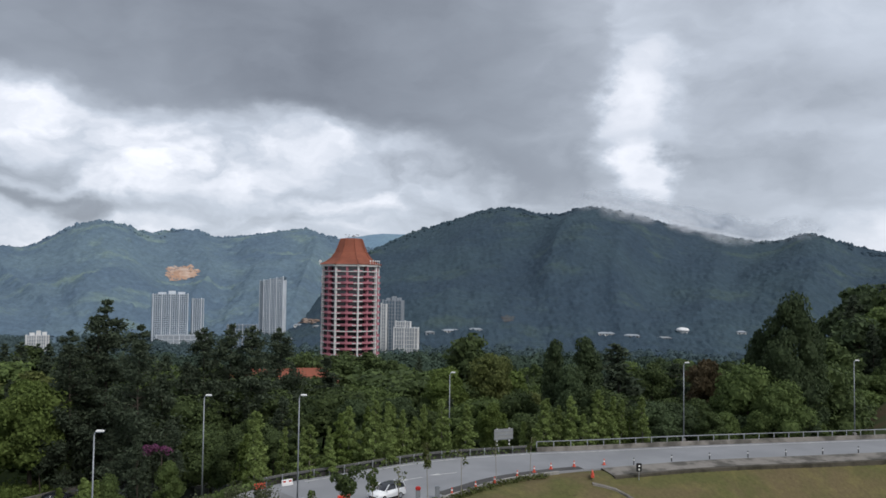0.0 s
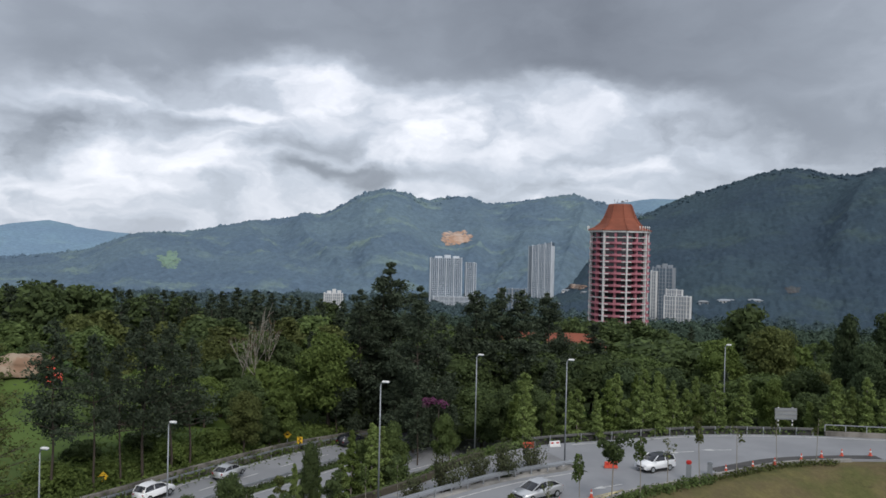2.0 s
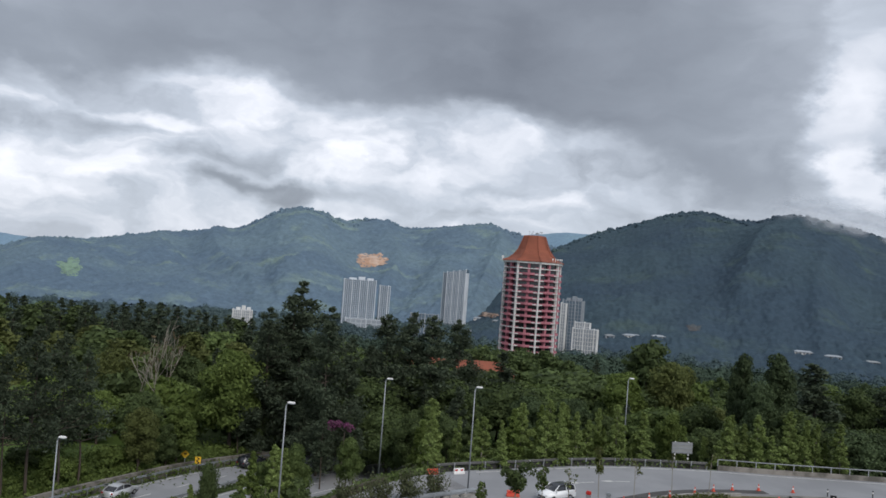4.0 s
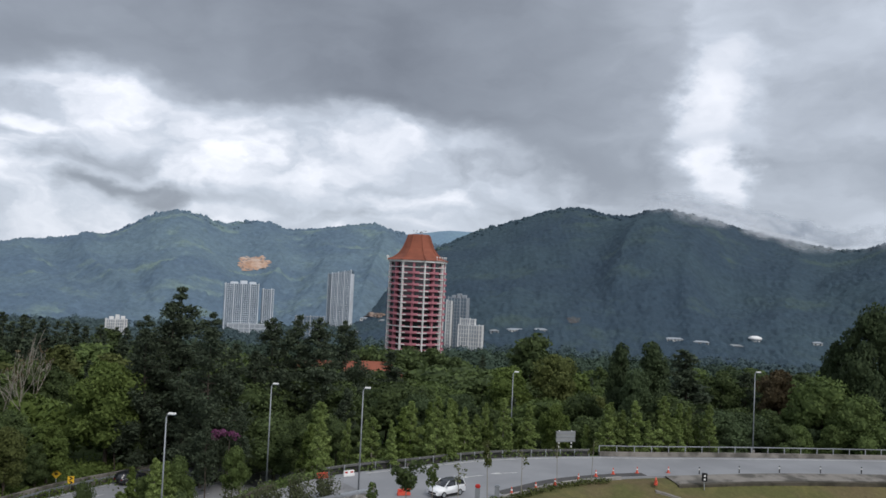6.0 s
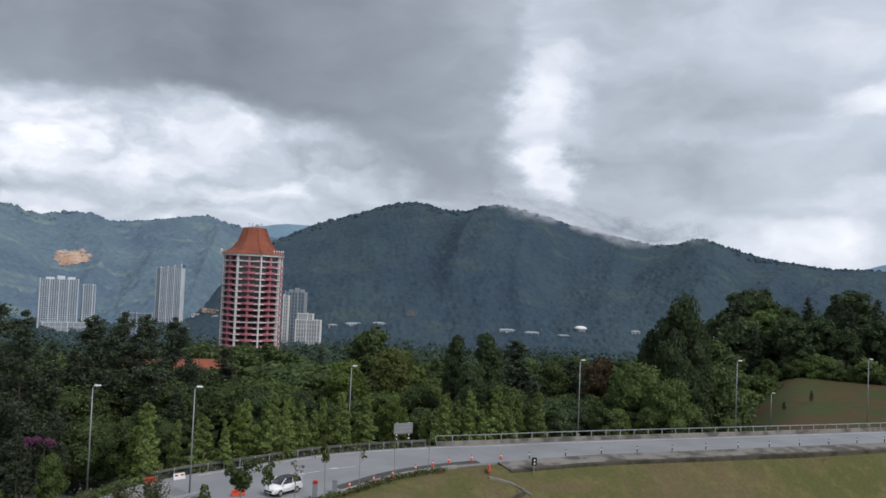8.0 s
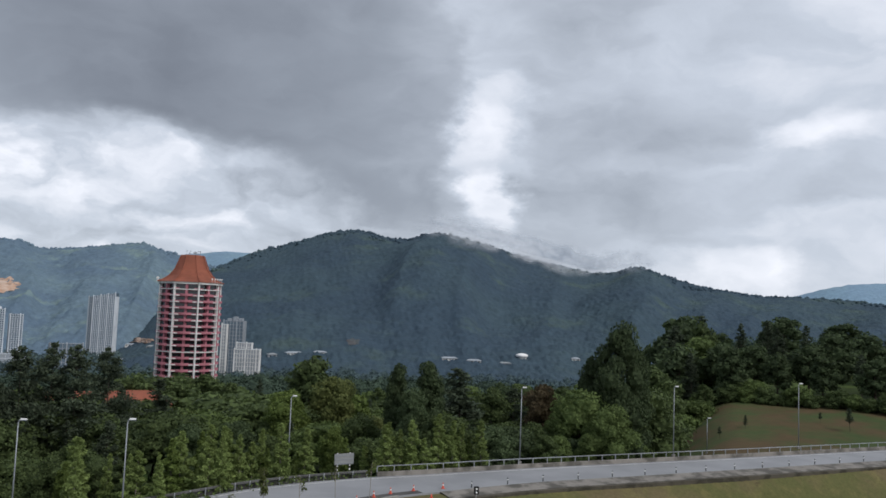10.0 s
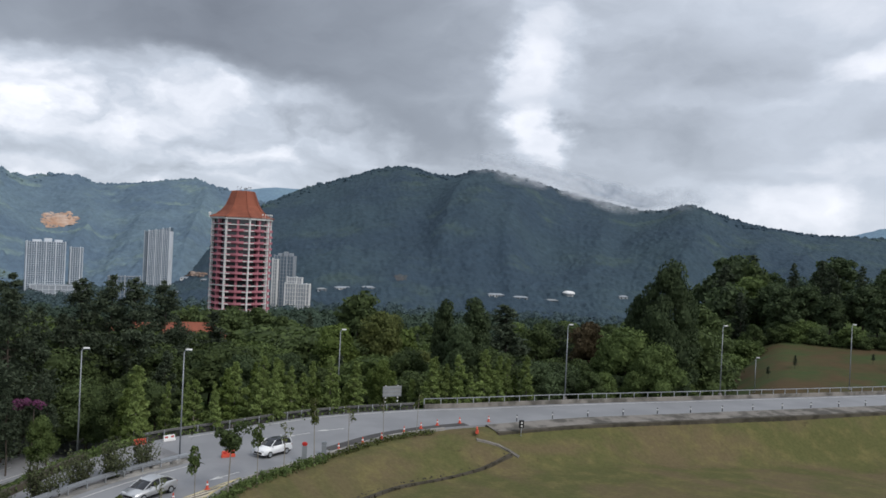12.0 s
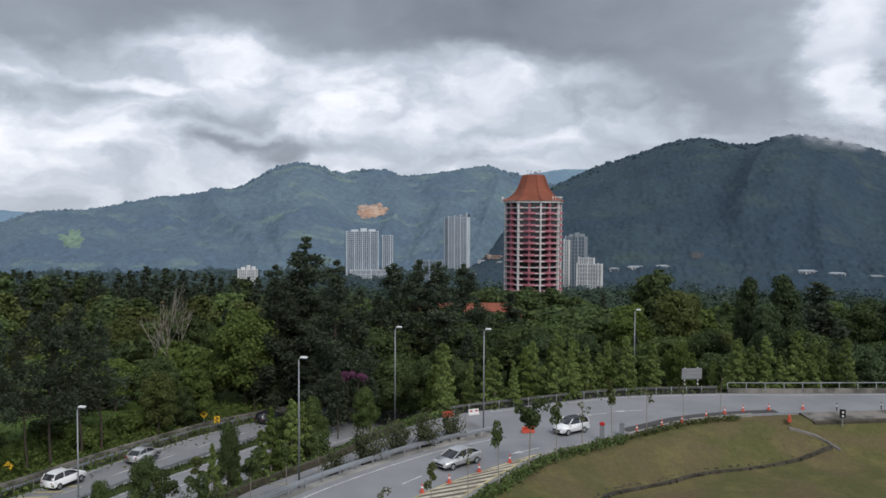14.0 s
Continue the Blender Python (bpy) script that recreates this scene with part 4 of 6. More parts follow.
# pines and single trees that stand out
for kind, az, el, d, w, k in [
    ("pine", 22.75, -1.2, 125, 1.4, 2), ("pine", 24.9, -3.2, 120, 1.2, 2), ("pine", 21.0, -2.9, 122, 1.15, 2), ("pine", 23.6, -2.6, 128, 1.2, 2), ("slender", 19.3, -5.0, 128, 1.1, 0),
    ("pine", 16.5, -3.1, 140, 1.15, 1), ("pine", 14.9, -2.8, 141, 1.1, 0), ("pine", 13.4, -3.0, 138, 1.15, 1), ("pine", 11.3, -3.1, 145, 1.15, 0), ("slender", 17.8, -5.4, 135, 1.2, 1),
    ("slender", 8.4, -5.2, 150, 1.6, 0), ("dark", 6.6, -4.75, 240, 1.5, 0), ("dark", 5.0, -4.8, 235, 1.4, 1), ("dark", 7.6, -5.1, 215, 1.2, 2), ("dark", 3.7, -5.4, 225, 1.2, 1),
    ("layered", 3.4, -5.9, 185, 1.5, 0), ("layered", 5.2, -7.2, 150, 1.3, 1), ("layered", 1.9, -6.6, 165, 1.4, 0), ("layered", 7.4, -7.4, 145, 1.2, 0), ("bright", -0.3, -5.8, 150, 1.0, 0),
    ("dark", -1.7, -3.3, 205, 1.15, 0), ("olive", -3.7, -4.8, 150, 0.85, 0), ("bright", -5.2, -6.0, 160, 0.9, 1), ("dark", -5.6, -7.3, 132, 1.0, 2),
    ("giant", -8.0, -3.7, 126, 0.62, 1), ("giant", -10.2, -3.45, 127, 0.8, 1), ("giant", -9.2, -5.4, 122, 0.8, 0), ("slender", -12.6, -3.9, 140, 2.0, 0), ("dark", -14.6, -5.2, 150, 0.9, 1),
    ("dark", -12.0, -7.2, 121, 1.5, 1), ("deep", -14.6, -7.8, 124, 1.4, 0), ("dark", -8.0, -8.4, 119, 1.2, 1), ("dark", -10.4, -9.0, 117, 1.2, 2), ("dark", -5.9, -9.0, 117, 1.2, 0), ("bright", -3.6, -8.3, 123, 0.8, 1),
    ("brown", -18.2, -4.8, 145, 0.9, 0), ("slender", -16.3, -5.2, 150, 1.6, 1), ("dark", -17.0, -7.8, 135, 1.1, 1), ("dark", -19.6, -5.6, 165, 1.0, 0),
    ("giant", -23.3, 0.0, 138, 0.68, 0), ("giant", -22.0, -2.6, 142, 0.7, 1), ("giant", -24.6, -2.0, 145, 0.6, 1), ("mid", -21.0, -5.0, 135, 1.0, 0), ("mid", -23.0, -5.9, 130, 1.0, 1), ("dark", -25.3, -4.4, 150, 1.1, 2),
    ("dark", -26.4, -3.0, 190, 1.0, 1), ("mid", -19.7, -8.2, 128, 1.0, 2), ("mid", -21.6, -8.0, 126, 1.0, 0), ("mid", -24.2, -7.4, 135, 0.9, 2), ("dark", -26.2, -5.4, 190, 1.0, 0),
    ("deep", -30.6, -3.4, 226, 1.3, 0), ("dark", -29.3, -4.2, 215, 1.2, 1), ("slender", -27.3, -0.3, 250, 1.2, 1), ("dark", -29.1, 0.1, 255, 0.8, 0),
    ("bright", 27.1, -6.2, 132, 1.0, 0), ("dark", 29.3, -7.4, 150, 0.9, 1), ("dead", 33.4, -5.6, 142, 0.6, 0), ("dead", 31.7, -5.2, 146, 0.5, 1), ("dead", 32.6, -5.8, 140, 0.55, 1), ("dead", 32.1, -6.2, 139, 0.6, 0), ("olive", 35.0, -6.5, 150, 1.0, 0),
    ("stem", 37.8, -5.5, 88, 1.0, 1), ("stem", 39.6, -5.3, 92, 1.1, 0), ("stem", 36.6, -6.6, 90, 1.0, 0), ("stem", 41.0, -7.0, 84, 0.9, 1), ("stem", 42.6, -6.2, 88, 0.95, 1), ("stem", 45.2, -5.2, 92, 1.0, 0),
    ("thin", 49.6, -5.8, 54, 1.3, 0), ("thin", 48.0, -6.6, 55, 1.0, 1), ("thin", 52.4, -5.6, 56, 1.3, 1), ("thin", 54.5, -5.0, 60, 1.3, 0), ("olive", 52.0, -15.5, 48, 0.7, 0),
    ("olive", 33.0, -10.3, 108, 0.9, 0), ("dark", 31.2, -11.4, 100, 0.8, 1),
]:
    plant_top(kind, az, el, d, w, k)

for az, el, d, h in ((-31.9, -6.8, 186, 3.0), (-38.1, -5.4, 190, 5.0), (-30.3, -7.5, 178, 2.6), (-36.4, -6.4, 196, 2.4)):
    q = spot(az, el, d)
    plant("slender", q.x, q.y, land_z(q.x, q.y) - 0.1, h, 1.5)
# dark conifer ridge behind the road
for i in range(58):
    az = 25.6 + i * 0.62 + tree_rng.uniform(-0.25, 0.25)
    el = float(np.interp(az, [25, 28.3, 33.9, 36.2, 42, 45, 52, 62], [-4.4, -3.8, -3.35, -3.55, -3.25, -2.9, -2.45, -2.2])) + tree_rng.uniform(-0.45, 0.12)
    plant_top(tree_rng.choice(["pine", "slender", "dark", "slender"]), az, el, tree_rng.uniform(225, 270), 1.25)

# woods: left of the main road, and down to the valley
FILL = [  # az from, to, distance from, to, count, kinds, top el at the near and far distance
    (30, 60, 118, 150, 20, ("bush", "mid", "olive", "bush", "bright", "dark"), -10.3, -7.7),
    (24, 60, 155, 215, 42, ("mid", "olive", "dark", "slender", "olive", "dark"), -7.0, -4.7),
    (10, 27, 112, 130, 12, ("dark", "slender"), -10.6, -8.8),
    (11, 22, 132, 140, 8, ("slender", "dark"), -7.6, -6.6),
    (10, 24, 150, 230, 24, ("dark", "slender", "mid"), -6.8, -5.0),
    (-16, 10, 133, 172, 32, ("deep", "dark", "layered", "slender", "deep", "olive"), -8.4, -6.8),
    (-20, 10, 175, 330, 64, ("deep", "dark", "deep", "layered", "mid", "slender"), -7.0, -5.3),
    (-25.5, -15, 122, 150, 14, ("dark", "deep", "mid"), -8.6, -6.4),
    (-27, -15, 160, 320, 26, ("deep", "dark", "mid", "slender"), -6.0, -4.2),
    (-62, -27, 222, 248, 34, ("deep", "deep", "deep", "slender", "mid"), -1.9, -0.3),
    (-62, -26, 265, 310, 34, ("deep", "deep", "slender"), -0.5, 0.9),
]
for a0, a1, d0, d1, n, kinds, e0, e1 in FILL:
    for i in range(n):
        az = a0 + (a1 - a0) * ((i * 0.618034 + tree_rng.uniform(0, 0.03)) % 1.0)
        u = (i + 0.5) / n
        d = d0 + (d1 - d0) * u
        el = e0 + (e1 - e0) * u + tree_rng.uniform(-0.6, 0.35)
        if 43 < az < 50 and d < 156:
            continue
        if a1 < -26:
            el += 0.012 * (-az - 33)
        plant_top(tree_rng.choice(kinds), az, el, d, tree_rng.uniform(1.0, 1.4), None, 30)

# bushes at the foot of the hill's woods
for i in range(34):
    az = -27.2 - 22 * ((i * 0.618) % 1.0)
    d = 217 + 9 * ((i * 0.37) % 1.0)
    x, y = -math.sin(radians(az)) * d, math.cos(radians(az)) * d
    plant("bush", x, y, land_z(x, y) - 0.3, tree_rng.uniform(3.0, 6.0), 1.2, (2, 2, 0)[i % 3])
for az, d, h in ((-27.2, 198, 4.6), (-28.0, 204, 5.4), (-26.6, 192, 5.0), (-28.8, 210, 6.4), (-26.0, 178, 4.0)):
    x, y = -math.sin(radians(az)) * d, math.cos(radians(az)) * d
    plant("bush", x, y, land_z(x, y) - 0.3, h, 1.3, 0)

# young trees in a row behind the guardrail
for i in list(range(9, 40)) + list(range(10, 40)) + list(range(12, 40, 3)):
    u = i / 39
    p = resample(FAR_EDGE[:int(len(FAR_EDGE) * 0.33)], 40)[i] if i >= 14 else resample(RAMP_FAR[int(len(RAMP_FAR) * 0.3):], 14)[i]
    r = Vector((-0.45, 0.89, 0))
    back = 2.8 + (i % 3) * 3.0 + tree_rng.uniform(-1, 1.2)
    x, y = p[0] + r.x * back + tree_rng.uniform(-2.0, 2.0), p[1] + r.y * back
    if abs(x - 8.3) < 3.6 and abs(y - 106) < 5:
        continue
    plant("young", x, y, land_z(x, y) - 0.1, tree_rng.uniform(3.8, 9.0) + (2.0 if i % 3 == 2 else 0), tree_rng.uniform(0.8, 1.45), None)
# bank of bushes beyond the main road, and by the ramp
for i in range(17):
    az = 24.5 + 22 * ((i * 0.618) % 1.0)
    d = float(np.interp(az, *MAIN_BEYOND)) + tree_rng.uniform(6, 20)
    x, y = -math.sin(radians(az)) * d, math.cos(radians(az)) * d
    plant("bush", x, y, land_z(x, y) - 0.2, tree_rng.uniform(1.8, 3.6), 1.3)
for az, d, h, k, w in [(33.8, 70.5, 6.6, "dark", 0.7), (28.4, 77, 8.0, "dark", 0.42), (27.9, 78, 5.4, "young", 1.0), (36.6, 67, 6.2, "mid", 0.5), (29.3, 72, 6.4, "young", 0.8), (31.4, 67, 3.6, "twiggy", 1.0), (35.4, 65, 3.4, "twiggy", 0.8), (32.6, 70, 5.0, "sapling", 1.0),
                       (38.5, 62, 5.4, "sapling", 1.0), (40.0, 60, 5.6, "sapling", 1.1), (40.8, 58, 5.0, "sapling", 0.9), (42.2, 57, 4.8, "sapling", 1.0), (47.6, 53, 4.6, "bright", 0.7), (49.6, 50, 5.5, "young", 1.2), (51.0, 47, 4.5, "bush", 0.9), (26.2, 84, 6.2, "young", 1.2), (25.4, 88, 7.6, "young", 1.1), (24.0, 90, 8.0, "young", 1.1),
                       (23.2, 92, 7.2, "young", 1.2), (24.8, 91, 3.6, "bush", 1.0), (24.6, 93, 6.5, "mid", 0.6), (23.6, 95, 7.5, "bright", 0.6), (22.6, 96, 8.0, "mid", 0.7), (22.6, 92, 4.0, "bush", 1.0), (37.4, 62, 5.0, "sapling", 0.9), (30.4, 72, 5.6, "sapling", 0.9)]:
    x, y = -math.sin(radians(az)) * d, math.cos(radians(az)) * d
    plant(k, x, y, land_z(x, y) - 0.1, h, w)
# shrubs between the guardrail and the ramp
for x, y, h in [(-16.9, 76.8, 4.0), (-19.2, 73.8, 4.2), (-21.0, 71.6, 3.8), (-23.2, 68.0, 4.2), (-24.9, 65.3, 3.0), (-30.1, 54.0, 3.4), (-34.2, 45.5, 3.6)]:
    plant("twiggy", x, y, land_z(x, y), h, 0.9)
# thin saplings between the guardrail and the ramp
for x, y, h in [(-27.6, 61.2, 4.6), (-29.2, 57.6, 5.2), (-31.2, 53.2, 5.0), (-32.6, 50.6, 5.6), (-33.6, 48.2, 4.8), (-26.0, 64.4, 4.0)]:
    plant("sapling", x, y, land_z(x, y), h, 0.9)
# saplings along the kerb
for x, y, h, k, w, pick in [(-18.1, 46.5, 4.4, "sapling", 0.8, 1), (-15.6, 49.0, 4.6, "bare", 1, 0), (-13.4, 54.5, 4.8, "sapling", 0.8, 1), (-11.7, 59.2, 4.7, "bare", 0.8, 0), (-10.1, 64.2, 5.6, "sapling", 0.8, 0),
                            (-8.2, 69.0, 6.7, "sapling", 1.1, 2), (-6.1, 72.8, 5.4, "sapling", 0.9, 0), (-4.0, 76.4, 4.6, "bare", 1.2, 0), (-1.2, 79.4, 6.6, "sapling", 0.8, 1), (2.2, 84.0, 5.0, "bare", 0.9, 0),
                            (6.2, 88.7, 5.0, "bare", 0.8, 0), (10.2, 91.6, 5.0, "bare", 0.8, 0)]:
    plant(k, x, y, land_z(x, y), h, w, pick)
plant("mid", -31.6, 92.6, land_z(-31.6, 92.6), 6.5, 0.8, 0)

# ---------------------------------------------------------------- buildings
TERRACOTTA = material("terracotta_tiles", (0.25, 0.078, 0.045), 0.75, vary=0.25, scale=1.2, bump=0.15, bump_scale=2.5, patch=0.12)
CREAM = material("pale_render", (0.66, 0.66, 0.65), 0.8, vary=0.15, scale=0.5, patch=0.1)
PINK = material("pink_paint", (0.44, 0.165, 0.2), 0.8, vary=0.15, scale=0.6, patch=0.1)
# darker copy of the pink, carries the shade of the balcony recesses
RECESS_PINK = material("deep_pink_wall", (0.22, 0.05, 0.06), 0.85, vary=0.2, scale=0.6, patch=0.1)
DARK_GLASS = glass_material("dark_window_glass", (0.018, 0.02, 0.024))
BLUE_GLASS = glass_material("blue_grey_glass", (0.12, 0.165, 0.21), 0.25)
GREY_WALL = material("grey_wall", (0.30, 0.33, 0.36), 0.8, vary=0.15, scale=0.3, patch=0.05)
# render of the far houses, greyed and blued to imitate haze
HAZED_RENDER = material("weathered_render", (0.26, 0.28, 0.29), 0.85, vary=0.3, scale=0.3, patch=0.08)
# white cladding with the haze of distance put into its colour
HAZED_CLADDING = material("pale_blue_grey_cladding", (0.60, 0.64, 0.68), 0.7, vary=0.15, scale=0.3, patch=0.05)
DULL_SOIL = material("dull_brown_soil", (0.11, 0.09, 0.085), 0.95, vary=0.35, scale=0.08, patch=0.02, second=(0.065, 0.075, 0.08))
SOIL = material("bare_orange_soil", (0.40, 0.25, 0.17), 0.95, vary=0.35, scale=0.08, patch=0.02, second=(0.48, 0.37, 0.30))
FIELD = material("bright_meadow", (0.18, 0.27, 0.2), 0.95, vary=0.25, scale=0.05, patch=0.015)


def prism(n, r, z0, z1, turn=0.0, r1=None):
    """An n-sided prism, as vertices and faces for a bmesh."""
    bm = bmesh.new()
    bmesh.ops.create_cone(bm, cap_ends=True, segments=n, radius1=r, radius2=r if r1 is None else r1, depth=z1 - z0,
                          matrix=Matrix.Translation((0, 0, (z0 + z1) / 2)) @ Matrix.Rotation(turn, 4, "Z"))
    return bm


def make_tower():
    """Octagonal block of flats with bowed pink balconies and a swept tiled roof."""
    d = 430.0
    p = spot(6.62, 1.15, d)
    base = -32.0
    top = p.z - base
    t = thing("apartment_tower", pose(p.x, p.y, base, 0, 0, 6.6 - 8.0), "octagonal pink and white apartment tower with an orange tiled roof", "apartment tower")
    storey, ap = 3.12, 14.4
    side = ap * 2 * math.tan(math.pi / 8)
    R = ap / math.cos(math.pi / 8)
    part("wall", prism(8, R - 1.5, 0, top, math.pi / 8), RECESS_PINK, t, "inner wall in pink darkened for recess shade")
    n = int(top / storey)
    slab_bm = prism(8, R + 0.2, 0.1, 0.55, math.pi / 8)
    slab_me = bpy.data.meshes.new("floor_slab")
    slab_bm.to_mesh(slab_me)
    slab_bm.free()
    slab_me.materials.append(CREAM)
    # bowed balcony front, in the face's frame: x along the face, y outwards
    bal_v, bal_f = [], []
    k = 9
    for j, (zz, out) in enumerate(((0.1, 0), (1.25, 0), (1.25, -0.2), (0.1, -0.2))):
        for i in range(k):
            u = -1 + 2 * i / (k - 1)
            bal_v.append((u * side * 0.27, ap + 0.15 + 1.35 * (1 - u * u) + out, zz))
    for j in range(4):
        bal_f += [(j * k + i, j * k + i + 1, ((j + 1) % 4) * k + i + 1, ((j + 1) % 4) * k + i) for i in range(k - 1)]
    bal_f.append(tuple(range(k)) + tuple(3 * k + i for i in reversed(range(k))))
    balcony_me = mesh_from("balcony", bal_v, bal_f, PINK)
    def shared(name, bm, mat):
        me = bpy.data.meshes.new(name)
        bm.to_mesh(me)
        bm.free()
        me.materials.append(mat)
        return me

    glass_me = [shared("window", boxes((min(u, v), max(u, v), ap - 1.5, ap - 1.15, 0.55, 2.75)), DARK_GLASS) for u, v in ((-side * 0.44, -side * 0.06), (side * 0.06, side * 0.44))]
    pier_bm = boxes((-side * 0.045, side * 0.045, ap - 1.6, ap + 0.2, 0.4, 3.1))
    pier_me = bpy.data.meshes.new("wall_pier")
    pier_bm.to_mesh(pier_me)
    pier_bm.free()
    pier_me.materials.append(PINK)
    sill_me = [shared("parapet", boxes((min(u, v), max(u, v), ap - 1.1, ap - 0.1, 0.4, 1.0)), PINK) for u, v in ((-side * 0.46, -side * 0.29), (side * 0.29, side * 0.46))]  # low walls beside the balconies
    for s in range(n):
        z = top - (s + 1) * storey
        part("floor_slab", slab_me, None, t).matrix_basis = Matrix.Translation((0, 0, z))
        for f in range(8):
            turn = Matrix.Translation((0, 0, z)) @ Matrix.Rotation(f * math.pi / 4, 4, "Z")
            for k in (0, 1):
                part("window", glass_me[k], None, t).matrix_basis = turn
                part("parapet", sill_me[k], None, t).matrix_basis = turn
            if s not in (0, 10):
                part("balcony", balcony_me, None, t).matrix_basis = turn
            part("wall_pier", pier_me, None, t).matrix_basis = turn
    col = boxes((-0.36, 0.36, R - 1.2, R + 0.2, 0, top), bevel=0.08)
    col_me = bpy.data.meshes.new("column")
    col.to_mesh(col_me)
    col.free()
    col_me.materials.append(CREAM)
    for f in range(8):
        part("column", col_me, None, t).matrix_basis = Matrix.Rotation((f + 0.5) * math.pi / 4, 4, "Z")
    # eaves and the concave roof
    part("roof_edge", prism(8, R + 0.9, top - 0.1, top + 0.9, math.pi / 8), CREAM, t, "pale concrete eaves")
    prof = [(R + 1.4, 0.9), (R - 1.8, 2.2), (R - 4.6, 4.4), (R - 6.8, 7.4), (R - 8.3, 11.0), (R - 9.4, 14.0), (R - 9.8, 14.8), (R - 10.0, 15.0), (0.2, 15.0)]
    v, f = [], []
    for r, z in prof:
        for i in range(8):
            a = (i + 0.5) * math.pi / 4
            v.append((math.cos(a) * r, math.sin(a) * r, top + z))
    for j in range(len(prof) - 1):
        f += [(j * 8 + i, j * 8 + (i + 1) % 8, (j + 1) * 8 + (i + 1) % 8, (j + 1) * 8 + i) for i in range(8)]
    part("roof", mesh_from("roof", v, f, TERRACOTTA), None, t, "swept orange tiled roof")
    for i in range(8):
        bm = bmesh.new()
        a = (i + 0.5) * math.pi / 4
        for j in range(6):
            rod(bm, (math.cos(a) * prof[j][0], math.sin(a) * prof[j][0], top + prof[j][1] + 0.1), (math.cos(a) * prof[j + 1][0], math.sin(a) * prof[j + 1][0], top + prof[j + 1][1] + 0.1), 0.28)
        part("ridge_tiles", bm, TERRACOTTA, t)
    rng = random.Random(4)
    for i in range(14):
        a, r = rng.uniform(0, 6.28), rng.uniform(1, R - 10.6)
        bm = bmesh.new()
        h = rng.uniform(0.9, 2.4)
        rod(bm, (math.cos(a) * r, math.sin(a) * r, top + 14.9), (math.cos(a) * r, math.sin(a) * r, top + 15 + h), 0.08, 0.05)
        box(bm, math.cos(a) * r - 0.25, math.cos(a) * r + 0.25, math.sin(a) * r - 0.1, math.sin(a) * r + 0.1, top + 14.6 + h, top + 15.1 + h)
        part("antenna", bm, STEEL, t)
    for i in range(9):
        a = -0.35 - i * 0.11 if i < 5 else -1.9 - i * 0.17
        bm = bmesh.new()
        r = R + 1.2
        rod(bm, (math.cos(a) * r, math.sin(a) * r, top + 0.8), (math.cos(a) * r, math.sin(a) * r, top + 3.0), 0.09, 0.05)
        box(bm, math.cos(a) * r - 0.3, math.cos(a) * r + 0.3, math.sin(a) * r - 0.1, math.sin(a) * r + 0.1, top + 2.4, top + 3.2)
        part("antenna", bm, WHITE, t)


make_tower()


def slab_block(name, az, d, width, depth, el_top, base, storeys, fins, glass, wall, label, yaw=0.0, slope=0.0, crown=True, category="high-rise"):
    """A high-rise: glazed body, a floor edge at every storey, upright fins, plant rooms on the roof."""
    p = spot(az, el_top, d)
    h = p.z - base
    t = thing(name, pose(p.x, p.y, base, 0, 0, az + yaw), label, category)
    w = width / 2
    bm = boxes((-w, w, 0, depth, 0, h))
    for vv in bm.verts:
        if vv.co.z > h / 2:
            vv.co.z += slope * (vv.co.x + w)
    part("body", bm, glass, t, "blue-grey glazed body")
    st = h / storeys
    edge = boxes((-w - 0.25, w + 0.25, -0.5, depth + 0.5, -0.2, 0.2))
    edge_me = bpy.data.meshes.new("floor_edge")
    edge.to_mesh(edge_me)
    edge.free()
    edge_me.materials.append(wall)
    for s in range(1, storeys + 1):
        part("floor_edge", edge_me, None, t).matrix_basis = Matrix.Translation((0, 0, s * st - 0.3))
    for i in range(fins + 1):
        x = -w + width * i / fins
        fat = 1.2 if i % 4 == 0 else 0.45
        part("fin", boxes((x - fat / 2, x + fat / 2, -0.9, 0.6, 0, h + slope * (x + w) + (1.2 if fat > 1 else 0))), wall, t)
    for i in range(5):
        y = depth * (i + 0.5) / 5
        part("fin", boxes((w - 0.3, w + 0.8, y - 0.8, y + 0.8, 0, h)), wall, t)
        part("fin", boxes((-w - 0.8, -w + 0.3, y - 0.8, y + 0.8, 0, h)), wall, t)
    if crown:
        for a, b, k in ((-0.7, -0.25, 2.5), (-0.1, 0.3, 4.5), (0.45, 0.85, 3.0)):
            part("plant_room", boxes((w * a, w * b, depth * 0.2, depth * 0.7, h, h + k + slope * w)), wall, t)
    return t


slab_block("high_rise", 12.05, 1300, 31, 22, 0.1, -78, 30, 12, BLUE_GLASS, HAZED_CLADDING, "slim white high-rise with a slanting roof", yaw=-14, slope=0.18, crown=False)
slab_block("high_rise", 12.85, 1306, 6, 20, 0.05, -78, 30, 2, BLUE_GLASS, GREY_WALL, "narrow grey wing of the slim high-rise", yaw=-4, crown=False)
slab_block("high_rise", 18.9, 1200, 47, 26, -0.95, -78, 27, 16, BLUE_GLASS, HAZED_CLADDING, "broad white high-rise with many upright ribs", yaw=4)
slab_block("high_rise", 17.1, 1215, 15, 22, -1.25, -78, 25, 5, BLUE_GLASS, HAZED_CLADDING, "narrower white high-rise beside the broad one", yaw=4, crown=False)
slab_block("podium", 18.1, 1180, 68, 20, -3.75, -78, 4, 9, GREY_WALL, HAZED_CLADDING, "white podium below the high-rise", yaw=4, crown=False, category="podium")
slab_block("office_block", 3.65, 900, 21, 18, -1.25, -64, 17, 6, BLUE_GLASS, GREY_WALL, "blue-grey glazed office block", yaw=-10)
